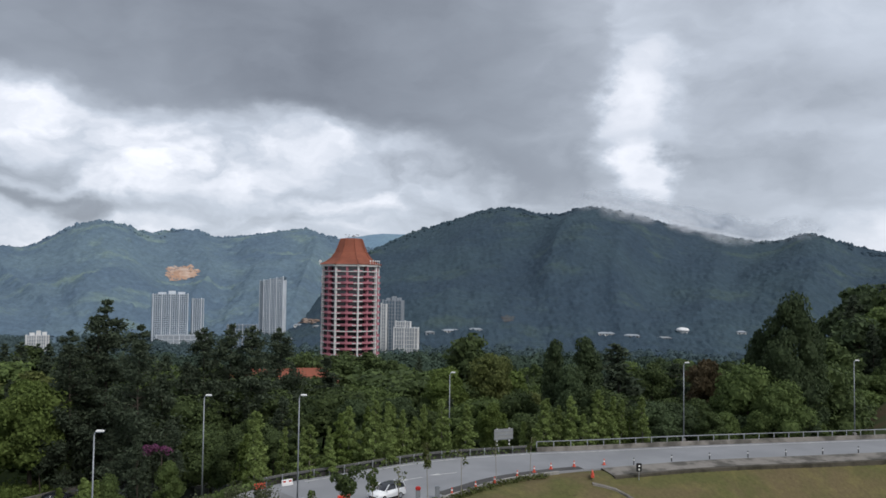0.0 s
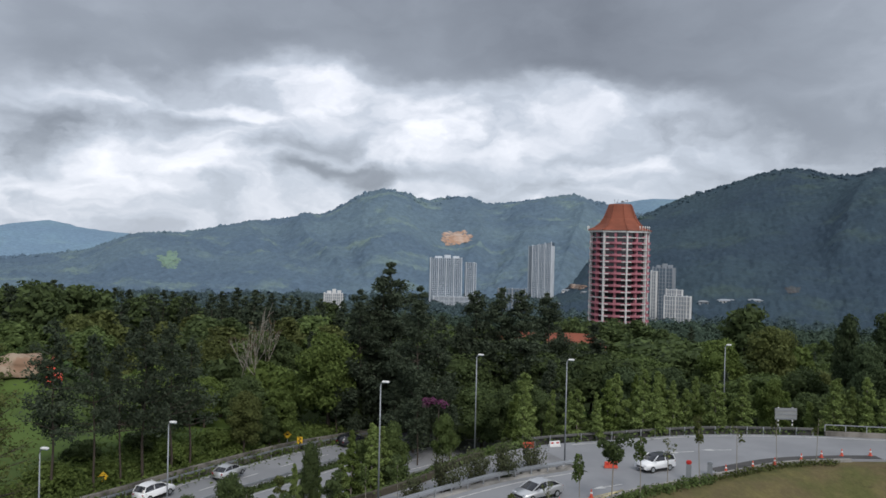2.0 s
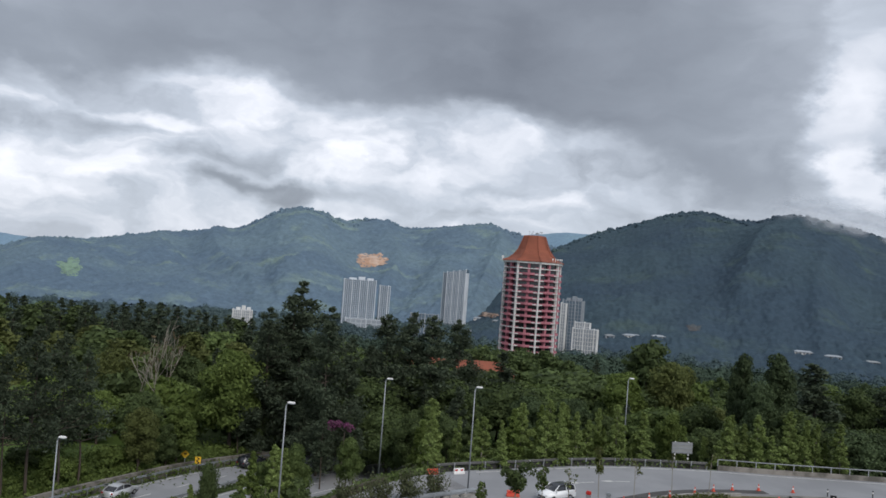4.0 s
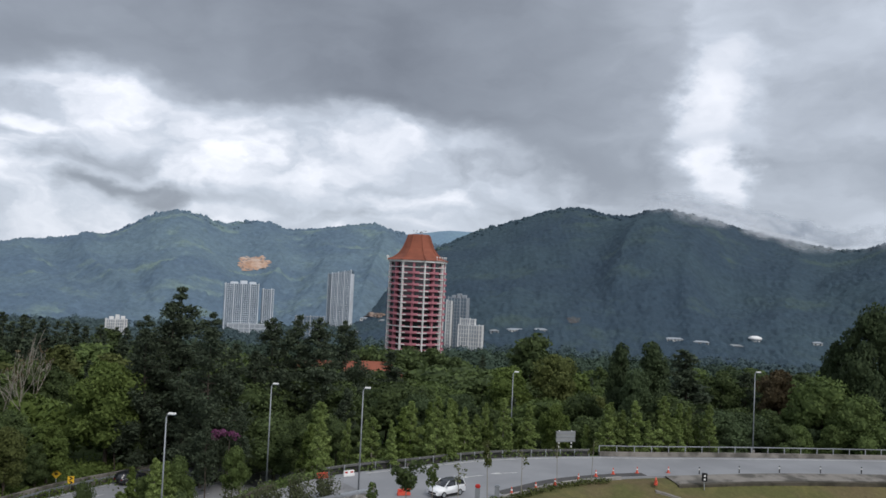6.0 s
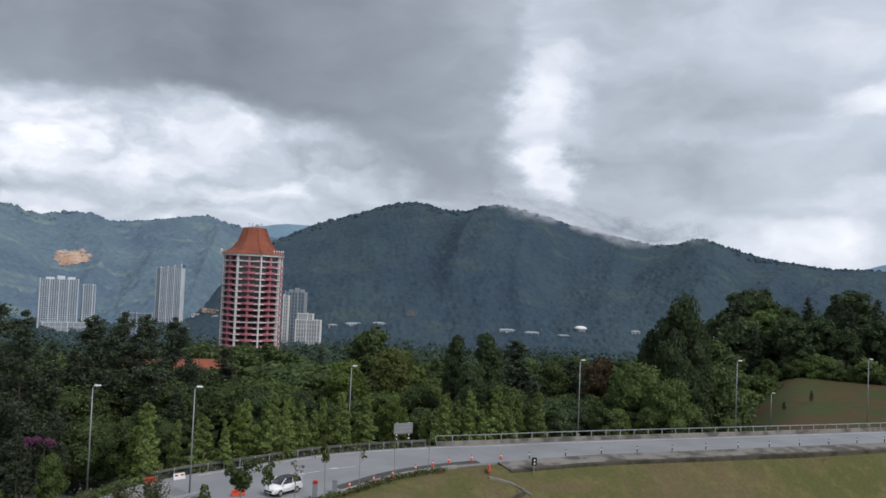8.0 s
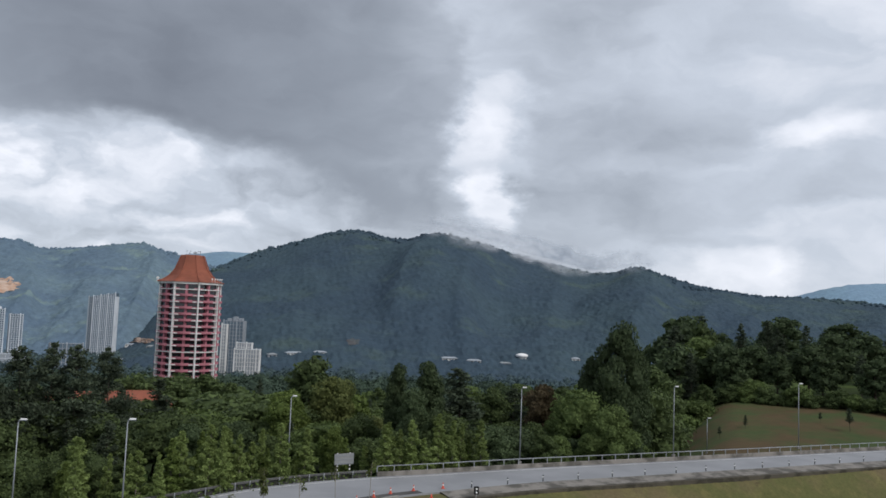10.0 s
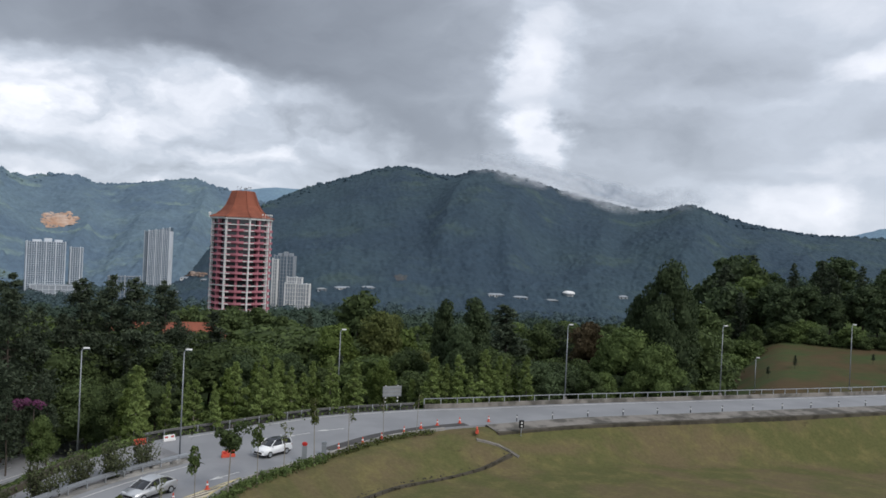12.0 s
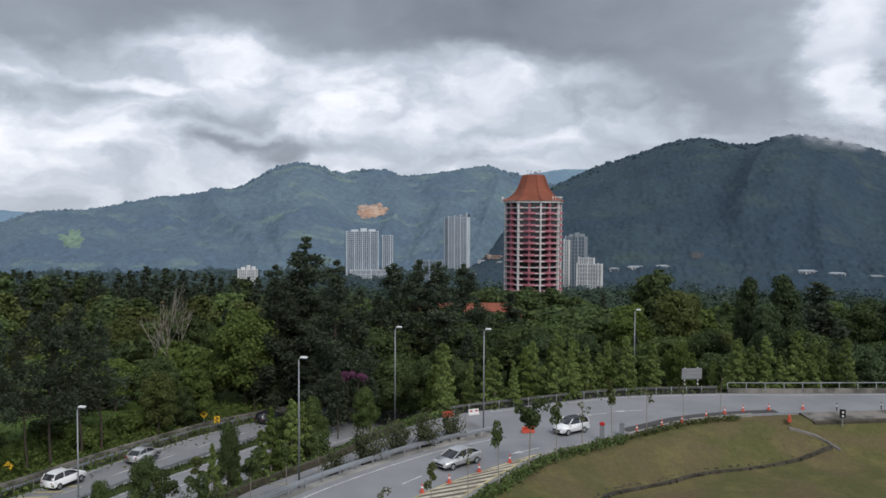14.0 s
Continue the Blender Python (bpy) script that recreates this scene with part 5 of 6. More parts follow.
slab_block("office_block", 4.25, 895, 5, 14, -1.5, -64, 17, 2, GREY_WALL, CREAM, "pale stair block of the office building", yaw=-10, crown=False)
slab_block("apartment_block", 26.95, 900, 20, 12, -3.65, -64, 9, 9, GREY_WALL, CREAM, "small white block with a pinkish roof", yaw=3)
slab_block("low_building", 14.1, 1000, 34, 14, -3.05, -68, 7, 8, BLUE_GLASS, GREY_WALL, "low grey building with a flat roof", yaw=6, crown=False)
slab_block("stepped_building", 2.65, 850, 25, 16, -3.2, -60, 8, 9, GREY_WALL, CREAM, "white stepped building among valley trees", yaw=-6, crown=False)
slab_block("stepped_building", 2.85, 856, 15, 10, -2.75, -40, 5, 6, GREY_WALL, CREAM, "upper white tier of the stepped building", yaw=-6, crown=False)


def gabled(name, x, y, z, yaw, w, dep, wall_h, roof_h, roof_mat, label, category="house", wall_mat=None):
    """A house with a hipped roof, windows and overhanging eaves."""
    t = thing(name, pose(x, y, z, 0, 0, yaw), label, category)
    part("wall", boxes((-w / 2, w / 2, -dep / 2, dep / 2, 0, wall_h)), wall_mat or CREAM, t)
    a, b, o = w / 2 + 0.8, dep / 2 + 0.8, min(w, dep) * 0.4
    v = [(-a, -b, wall_h), (a, -b, wall_h), (a, b, wall_h), (-a, b, wall_h), (-a + o, 0, wall_h + roof_h), (a - o, 0, wall_h + roof_h)]
    v += [(q[0], q[1], q[2] - 0.25) for q in v[:4]]
    f = [(0, 1, 5, 4), (1, 2, 5), (2, 3, 4, 5), (3, 0, 4), (6, 7, 1, 0), (7, 8, 2, 1), (8, 9, 3, 2), (9, 6, 0, 3), (9, 8, 7, 6)]
    part("roof", mesh_from("roof", v, f, roof_mat), None, t, "hipped roof")
    n = max(2, int(w / 4))
    for i in range(n):
        u = -w / 2 + w * (i + 0.5) / n
        win = part("window", boxes((u - 0.8, u + 0.8, -dep / 2 - 0.06, -dep / 2 + 0.05, wall_h * 0.45, wall_h * 0.8)), DARK_GLASS, t)
    return t


def placed(az, el, d):
    p = spot(az, el, d)
    return p.x, p.y, p.z


# red-roofed buildings behind the pines
for az, el, d, w, yaw in ((15.3, -6.15, 205, 16, 12), (12.2, -6.1, 215, 18, 4), (9.6, -6.05, 212, 15, -4)):
    x, y, z = placed(az, el, d)
    gabled("red_roofed_hall", x, y, z - 9.0, az + yaw, w, 11, 6.0, 3.0, TERRACOTTA, "long hall with an orange tiled hip roof among pines", "hall")
def on_slope(grid, rows, az, el, proud):
    """The place on a mountain's near side seen at az, el, a little proud of the surface."""
    azg = np.degrees(np.arctan2(-grid[0, :, 0], grid[0, :, 1]))
    col = grid[:rows, int(np.argmin(np.abs(azg - az)))]
    dist = np.hypot(col[:, 0], col[:, 1])
    els = np.degrees(np.arctan2(col[:, 2] - EYE, dist))
    return spot(az, el, float(np.interp(el, np.maximum.accumulate(els), dist)) - proud)


def scar(name, grid, rows, az0, el0, ra, re, mat, label, category, seed, proud=7.0, tilt=0.0):
    """A bare or mown patch lying on a mountain slope, with a ragged edge."""
    n, m = 40, 10
    v = [None]
    f = []

    v[0] = on_slope(grid, rows, az0, el0, proud)
    for k in range(1, m + 1):
        for i in range(n):
            a = 2 * math.pi * i / n
            wob = 1 + 0.6 * noise.noise(Vector((math.cos(a) * 1.6, math.sin(a) * 1.6, seed))) + 0.22 * noise.noise(Vector((math.cos(a) * 5, math.sin(a) * 5, seed)))
            r = k / m * wob
            v.append(on_slope(grid, rows, az0 + ra * r * math.cos(a), el0 + re * r * math.sin(a) - tilt * ra * r * math.cos(a), proud * (1.15 - 1.1 * k / m)))
    f += [(0, 1 + i, 1 + (i + 1) % n) for i in range(n)]
    for k in range(m - 1):
        f += [(1 + k * n + i, 1 + (k + 1) * n + i, 1 + (k + 1) * n + (i + 1) % n, 1 + k * n + (i + 1) % n) for i in range(n)]
    return structure(name, mesh_from(name, v, f, mat, True), label, category)


# scattered buildings at the mountain's foot
for az, el, w, mat in ((-11.6, -3.3, 34, CREAM), (-13.4, -3.4, 30, CREAM), (-15.6, -3.5, 26, GREY_WALL), (-20.6, -2.95, 18, CREAM), (-0.6, -3.3, 34, CREAM), (-2.4, -3.2, 26, CREAM), (0.9, -3.45, 18, GREY_WALL),
                       (10.2, -3.0, 30, CREAM), (8.9, -3.1, 22, GREY_WALL), (10.8, -4.0, 24, CREAM), (11.0, -4.6, 16, GREY_WALL)):
    x, y, z = on_slope(g_e, 150, az, el, 4.0)
    gabled("valley_house", x, y, z - 5.6, az + (w % 7 - 3) * 5, w * 0.62, 10, 5.0, 1.6, GREY_WALL if mat is CREAM else HAZED_RENDER, "pale low building among the valley trees", "house", mat)


def make_dome():
    x, y, z = on_slope(g_e, 150, -16.8, -3.05, 4.0)
    t = thing("domed_pavilion", pose(x, y, z - 3.0), "white shallow-domed pavilion in the valley", "pavilion")
    part("wall", prism(16, 6.4, 0, 5.0), CREAM, t)
    bm = bmesh.new()
    bmesh.ops.create_uvsphere(bm, u_segments=20, v_segments=8, radius=8.6, matrix=Matrix.Translation((0, 0, 4.6)) @ Matrix.Diagonal((1, 1, 0.4, 1)))
    part("dome", bm, WHITE, t, "white dome", True)


make_dome()
scar("landslide", g_w, 150, 18.3, 0.5, 1.15, 0.5, SOIL, "orange bare earth of a landslide on the mountain", "landslide", 1.0, 11.0, tilt=0.12)
scar("meadow", g_w, 150, 38.2, -1.5, 0.7, 0.55, FIELD, "bright green mown slope on the mountain", "meadow", 2.0)
scar("bare_slope", g_e, 150, -4.7, -2.4, 0.5, 0.2, DULL_SOIL, "brown bare earth at the mountain foot", "bare slope", 3.0, 4)
scar("bare_slope", g_e, 150, 9.75, -2.75, 1.1, 0.2, SOIL, "orange bare earth of a building site in the valley", "bare slope", 4.0, 6)


def valley_forest(name, label, count, a0, a1, d0, d1, size, mat, seed):
    """Crowns that cover the valley floor, each a cluster of leaf sprays, as one mesh."""
    rng = np.random.default_rng(seed)
    az = np.radians(rng.uniform(a0, a1, count))
    d = np.sqrt(rng.uniform(d0 ** 2, d1 ** 2, count))
    x, y = -np.sin(az) * d, np.cos(az) * d
    z = wild(x, y)
    s = size * rng.uniform(0.6, 1.3, count) * np.interp(d, [d0, d1], [0.9, 1.25])
    h = s * rng.uniform(0.75, 1.25, count)
    k = 84
    dirs = unit(rng.normal(0, 1, (count, k, 3)) + np.array([0, 0, 0.5]))
    P = dirs * s[:, None, None] * rng.uniform(0.75, 1.1, (count, k, 1))
    P[:, :, 2] *= (h / s)[:, None]
    P += np.stack([x, y, z + h * 0.75], 1)[:, None, :]
    q = cards(rng, P.reshape(-1, 3), dirs.reshape(-1, 3), np.repeat(s, k) * 0.22, 1.6, 0.6)
    core = ICO_V[None] * (s * 0.8)[:, None, None] * np.array([1, 1, 1]) * rng.uniform(0.8, 1.15, (count, len(ICO_V), 1))
    core[:, :, 2] *= (h / s)[:, None]
    core += np.stack([x, y, z + h * 0.75], 1)[:, None, :]
    nq = len(q)
    leaf_f = np.arange(nq, dtype=np.int32)
    faces3 = (ICO_F[None] + (nq + np.arange(count) * len(ICO_V))[:, None, None]).reshape(-1).astype(np.int32)
    V = np.concatenate([q, core.reshape(-1, 3)]).astype(np.float32)
    loops = np.concatenate([leaf_f, faces3])
    starts = np.concatenate([np.arange(0, nq, 3), nq + np.arange(0, len(faces3), 3)]).astype(np.int32)
    me = bpy.data.meshes.new(name)
    me.vertices.add(len(V))
    me.vertices.foreach_set("co", V.ravel())
    me.loops.add(len(loops))
    me.loops.foreach_set("vertex_index", loops)
    me.polygons.add(len(starts))
    me.polygons.foreach_set("loop_start", starts)
    me.materials.append(mat)
    me.update(calc_edges=True)
    return tagged(new(name, me), label, "forest", kind="stuff")


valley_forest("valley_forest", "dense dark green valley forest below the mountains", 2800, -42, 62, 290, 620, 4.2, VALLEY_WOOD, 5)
valley_forest("valley_forest.001", "dense valley forest further off, tinted blue for haze", 4600, -45, 62, 620, 1350, 5.6, FAR_VALLEY, 6)
valley_forest("undergrowth", "rough undergrowth between the trees", 1500, -27, 62, 136, 300, 1.5, UNDERGROWTH, 7)

# ---------------------------------------------------------------- roadside


def line_steps(line, step, start=0.0):
    """Points at even steps along a line, each with its heading in degrees (0 along +x)."""
    d = np.concatenate([[0], np.cumsum(np.linalg.norm(np.diff(line, axis=0), axis=1))])
    out = []
    for s in np.arange(start, d[-1], step):
        p = [float(np.interp(s, d, line[:, k])) for k in range(3)]
        q = [float(np.interp(min(d[-1], s + 0.5), d, line[:, k]) - np.interp(max(0, s - 0.5), d, line[:, k])) for k in range(3)]
        out.append((p, math.degrees(math.atan2(q[1], q[0]))))
    return out


W_BEAM = [(-0.04, -0.155), (-0.04, -0.12), (0.04, -0.09), (0.04, -0.04), (-0.03, 0.0), (0.04, 0.04), (0.04, 0.09), (-0.04, 0.12), (-0.04, 0.155), (-0.055, 0.155), (-0.055, -0.155)]
post_me = bpy.data.meshes.new("post")
_b = boxes((-0.06, 0.06, -0.05, 0.05, -0.5, 0.8), bevel=0.01)
_b.to_mesh(post_me)
_b.free()
post_me.materials.append(STEEL)


def guardrail(line, label, height=0.66, step=2.0, mat=STEEL, second=None):
    t = thing("guardrail", Matrix(), label, "guardrail")
    part("beam", sweep("beam", offset(line, 0, height), W_BEAM, mat), None, t)
    if second:
        part("beam", sweep("beam", offset(line, -0.28, second), W_BEAM, mat), None, t)
    for p, a in line_steps(line, step, 0.4):
        part("post", post_me, None, t).matrix_basis = pose(*p, 0, 0, a)
    return t


guardrail(offset(DIVIDER, 0.25), "galvanised double guardrail between carriageway and slip road", 0.62, 2.0, STEEL, 0.64)
guardrail(offset(cut(FAR_EDGE, (-19, 86), (12, 105.3)), -0.6), "dark guardrail along the outer bend", 0.66, 2.0, DARK_STEEL)
guardrail(offset(MAIN_FAR, -0.6), "weathered guardrail along the main road", 0.72, 2.5, PAINT_STEEL)
guardrail(mfar * 0.51 + mnear * 0.49 + np.array([0, 0, 0.15]), "guardrail on the median of the main road", 0.7, 2.5)
# dark band below the outer guardrail, built as a low wall
structure("low_wall", sweep("low_wall", offset(cut(FAR_EDGE, (-19, 86), (12, 105.3)), -1.1), [(-0.25, -0.5), (-0.25, 0.42), (0.15, 0.42), (0.15, -0.5)], DARK_ASPHALT), "dark low wall behind the guardrail", "wall")
structure("retaining_wall", sweep("retaining_wall", offset(cut(RAMP_FAR, (-42.9, 55.8), (-23.0, 79.6)), -0.5), [(-0.25, -3.0), (-0.2, 0.5), (0.2, 0.5), (0.2, -0.4)], DARK_STONE), "stained concrete wall above the main road", "wall")
structure("retaining_wall.001", sweep("retaining_wall", offset(MAIN_FAR, -1.6), [(-0.3, -0.6), (-0.3, 1.1), (0.2, 1.1), (0.3, -0.3)], STAINED), "dark stained wall below the wooded bank", "wall")
structure("divider_kerb", sweep("divider_kerb", offset(DIVIDER, 0.45), [(-0.7, -0.2), (-0.7, 0.1), (0.12, 0.1), (0.16, -0.2)], CONCRETE), "worn concrete kerb under the guardrail", "kerb")

# viaduct parapet with a steel rail on top
par = offset(cut(FAR_EDGE, (12.4, 105.4)), -0.35)
structure("parapet", sweep("parapet", par, [(-0.2, -0.6), (-0.2, 0.5), (-0.14, 0.56), (0.14, 0.56), (0.2, 0.5), (0.26, 0.2), (0.34, -0.2)], STAINED), "stained grey concrete parapet of the viaduct", "parapet")
rail = thing("parapet_rail", Matrix(), "steel handrail on the viaduct parapet", "railing")
part("rail", sweep("rail", offset(par, 0, 1.3), [(-0.06, -0.05), (-0.06, 0.05), (0.06, 0.05), (0.06, -0.05)], STEEL), None, rail)
rp = bpy.data.meshes.new("rail_post")
_b = boxes((-0.05, 0.05, -0.05, 0.05, 0.5, 1.28))
_b.to_mesh(rp)
_b.free()
rp.materials.append(STEEL)
for p, a in line_steps(par, 2.4):
    part("rail_post", rp, None, rail).matrix_basis = pose(*p, 0, 0, a)


def street_lamp(az, el, base_d, base_z, arm=0.35, label="tall grey street lamp with a flat white head", turn=0.0):
    """Tapered column, curved arm and a flat luminaire."""
    p = spot(az, el, base_d)
    h = p.z - base_z
    t = thing("street_lamp", pose(p.x, p.y, base_z, 0, 0, turn), label, "street lamp", "street lamps along the road")
    bm = bmesh.new()
    rod(bm, (0, 0, 0), (0, 0, h - 0.25), 0.085, 0.05, 10)
    part("column", bm, PAINT_STEEL, t, smooth=True)
    part("base_plate", boxes((-0.22, 0.22, -0.22, 0.22, -0.3, 0.06), bevel=0.02), CONCRETE, t)
    bm = bmesh.new()
    rod(bm, (0, 0, h - 0.3), (arm * 0.25, 0, h - 0.08), 0.05, 0.045)
    rod(bm, (arm * 0.25, 0, h - 0.08), (arm * 0.6, 0, h), 0.045, 0.04)
    part("arm", bm, PAINT_STEEL, t)
    bm = bmesh.new()
    box(bm, arm * 0.4, arm * 0.4 + 0.62, -0.17, 0.17, h - 0.04, h + 0.11, 0.05)
    part("head", bm, WHITE, t, "white lamp head")
    part("lens", boxes((arm * 0.45, arm * 0.4 + 0.6, -0.13, 0.13, h - 0.07, h - 0.035)), BLUE_GLASS, t)
    return t


for az, el, d, z in ((23.43, -9.88, 67.2, -0.9), (16.54, -7.83, 86.5, -0.4), (10.09, -7.95, 81.5, 0.05), (-0.58, -6.34, 106.5, -0.3), (-16.87, -5.2, 116.6, 0.85), (-27.33, -4.55, 132.4, 0.85), (-35.14, -3.83, 153.5, 0.85),
                     (45.87, -13.48, 65.6, -5.0), (38.0, -12.36, 71.2, -5.6)):
    street_lamp(az, el, d, z)
for az, el, d in ((-23.1, -8.3, 146), (-29.5, -6.5, 165), (-19.2, -8.3, 140)):
    q = spot(az, el, d)
    street_lamp(az, el, d, land_z(q.x, q.y), 0.3, "small street lamp on the road below the viaduct")
q = spot(51.4, -2.2, 150)
street_lamp(51.4, -2.2, 150, land_z(q.x, q.y), 0.5, "tall street lamp among the trees")

# hatched island beside the lawn
ISLAND = material("worn_brown_asphalt", (0.15, 0.125, 0.10), 0.85, vary=0.35, scale=1.5, bump=0.08, bump_scale=12, patch=0.25)
inner = curve_points([(-22.6, 43.5, 0), (-20.2, 49.4, 0), (-17.2, 56.8, 0), (-14.2, 63.7, 0), (-10.1, 70.4, 0), (-7.9, 73.6, 0)])
outer = cut(offset(KERB, -0.5), (-19.6, 41), (-7.6, 73.2))
structure("island_asphalt", slab("island_asphalt", offset(inner, 0, 0.010), offset(outer, 0, 0.010), ISLAND, thick=0.0, cross=3), "dark asphalt of the hatched island", "road")
structure("island_line", sweep("island_line", offset(inner, 0, 0.02), [(-0.09, 0), (0.09, 0)], YELLOW_LINE, closed=False), "pale border line of the hatched island", "road marking")
structure("island_line.001", sweep("island_line", offset(outer, 0, 0.02), [(-0.13, 0), (0.13, 0)], YELLOW_LINE, closed=False), "pale border line of the hatched island", "road marking")
ni = 400
IN, OUT = resample(inner, ni), resample(outer, ni)
CREAM_LINE = material("cream_road_paint", (0.56, 0.51, 0.40), 0.7, vary=0.3, scale=3, patch=0.6)
hatch = thing("hatching", Matrix(), "cream diagonal hatching painted on the island", "road marking")
s = 4
while s < ni - 66:
    e = min(ni - 1, s + 62)
    w = 10
    a, b, c, e2 = IN[s], IN[min(ni - 1, s + w)], OUT[min(ni - 1, e + w)], OUT[e]
    up = np.array([0, 0, 0.021])
    part("stripe", mesh_from("stripe", [a + up, b + up, c + up, e2 + up], [(0, 1, 2, 3)], CREAM_LINE), None, hatch)
    s += 19


def traffic_cone(x, y, z=0.0, tall=0.75):
    t = thing("traffic_cone", pose(x, y, z, 0, 0, random.uniform(0, 90)), "orange traffic cone standing on the road", "traffic cone", "traffic cones")
    part("base", boxes((-0.2, 0.2, -0.2, 0.2, 0, 0.05), bevel=0.01), ORANGE, t)
    bm = bmesh.new()
    bmesh.ops.create_cone(bm, cap_ends=True, segments=12, radius1=0.15, radius2=0.035, depth=tall - 0.05, matrix=Matrix.Translation((0, 0, 0.05 + (tall - 0.05) / 2)))
    part("cone", bm, ORANGE, t)
    bm = bmesh.new()
    bmesh.ops.create_cone(bm, cap_ends=False, segments=12, radius1=0.107, radius2=0.085, depth=0.14, matrix=Matrix.Translation((0, 0, 0.45)))
    part("band", bm, WHITE, t, "white band")


for x, y in ((-20.2, 49.4), (-18.5, 53.4), (-17.2, 56.8), (-15.8, 60.9), (-14.2, 63.7), (-12.3, 67.1), (-10.1, 70.4), (-22.2, 44.6), (1.2, 84.0), (3.8, 86.7), (6.0, 89.0), (8.8, 92.0), (11.0, 94.3), (13.2, 96), (16.2, 97.4), (20.1, 98.6)):
    traffic_cone(x, y, 0.01)


def water_barrier(x, y, yaw, mat, label):
    t = thing("road_barrier", pose(x, y, land_z(x, y) + 0.23, 0, 0, yaw) @ Matrix.Diagonal((0.75, 0.75, 0.75, 1)), label, "road barrier")
    bm = boxes((-0.9, 0.9, -0.25, 0.25, 0, 0.35), (-0.85, 0.85, -0.12, 0.12, 0.35, 0.85), bevel=0.04)
    part("body", bm, mat, t)
    # red panels, standing slightly proud of the body
    for u in (-0.45, 0.45):
        part("recess", boxes((u - 0.22, u + 0.22, -0.135, 0.135, 0.48, 0.72)), RED, t, "darker red panel")


water_barrier(-9.7, 80.7, 20, ORANGE, "orange plastic road barrier at the nose")
water_barrier(-19.2, 85.2, 40, ORANGE, "orange plastic barrier by the outer guardrail")
water_barrier(-16.6, 86.8, 40, WHITE, "white plastic barrier by the outer guardrail")
water_barrier(17.7, 93.4, 80, ORANGE, "orange plastic barrier beside the drain")
for x, y, yaw in ((-16.9, 75.4, 50), (-15.4, 76.9, 45), (-14.0, 78.6, 70)):
    t = thing("kerb_block", pose(x, y, 0, 0, 0, yaw), "pale broken concrete kerb block at the nose", "kerb block")
    part("block", boxes((-0.9, 0.9, -0.25, 0.25, -0.05, 0.4), bevel=0.06), CONCRETE, t)
    part("cap", boxes((-0.6, 0.5, -0.2, 0.2, 0.4, 0.52), bevel=0.04), WHITE, t)


def gate_post(x, y, h, cap, label):
    t = thing("bollard", pose(x, y, land_z(x, y)), label, "bollard")
    part("body", boxes((-0.24, 0.24, -0.2, 0.2, 0, h), bevel=0.03), PAINT_STEEL, t)
    part("cap", boxes((-0.26, 0.26, -0.22, 0.22, h, h + 0.35), bevel=0.08), cap, t)


gate_post(-2.2, 79.4, 1.8, RED, "grey metal cabinet post with a red top")
gate_post(-0.3, 82.2, 1.2, PAINT_STEEL, "short grey metal cabinet post")


def marker_post(x, y, z):
    t = thing("marker_post", pose(x, y, z), "thin black and white marker post on the shoulder", "marker post", "marker posts on the shoulder")
    part("post", boxes((-0.05, 0.05, -0.04, 0.04, 0, 0.85)), BLACK, t)
    part("band", boxes((-0.056, 0.056, -0.046, 0.046, 0.5, 0.68)), WHITE, t, "white band")


for p, a in line_steps(offset(cut(KERB, (24, 98.8), (120, 123)), -0.35), 5.6):
    marker_post(p[0], p[1], 0)


def sign_board():
    """Direction sign seen from behind, on two black and white posts."""
    t = thing("direction_sign", pose(8.3, 107.0, land_z(8.3, 107), 0, 0, 22), "grey-backed direction sign on striped posts", "road sign")
    z = -land_z(8.3, 107)
    for x in (-0.9, 0.9):
        post = part("post", boxes((x - 0.07, x + 0.07, -0.07, 0.07, 0, z + 2.8)), WHITE, t)
        for k in range(4):
            part("stripe", boxes((x - 0.075, x + 0.075, -0.075, 0.075, z - 0.2 + k * 0.5, z + 0.05 + k * 0.5)), BLACK, post, "black stripe")
    part("panel", boxes((-1.4, 1.4, -0.16, -0.1, z + 1.3, z + 2.75), bevel=0.02), PANEL_BACK, t, "bare metal back")
    for k in range(3):
        part("stiffener", boxes((-1.36, 1.36, -0.21, -0.16, z + 1.45 + k * 0.5, z + 1.53 + k * 0.5)), PAINT_STEEL, t)


sign_board()


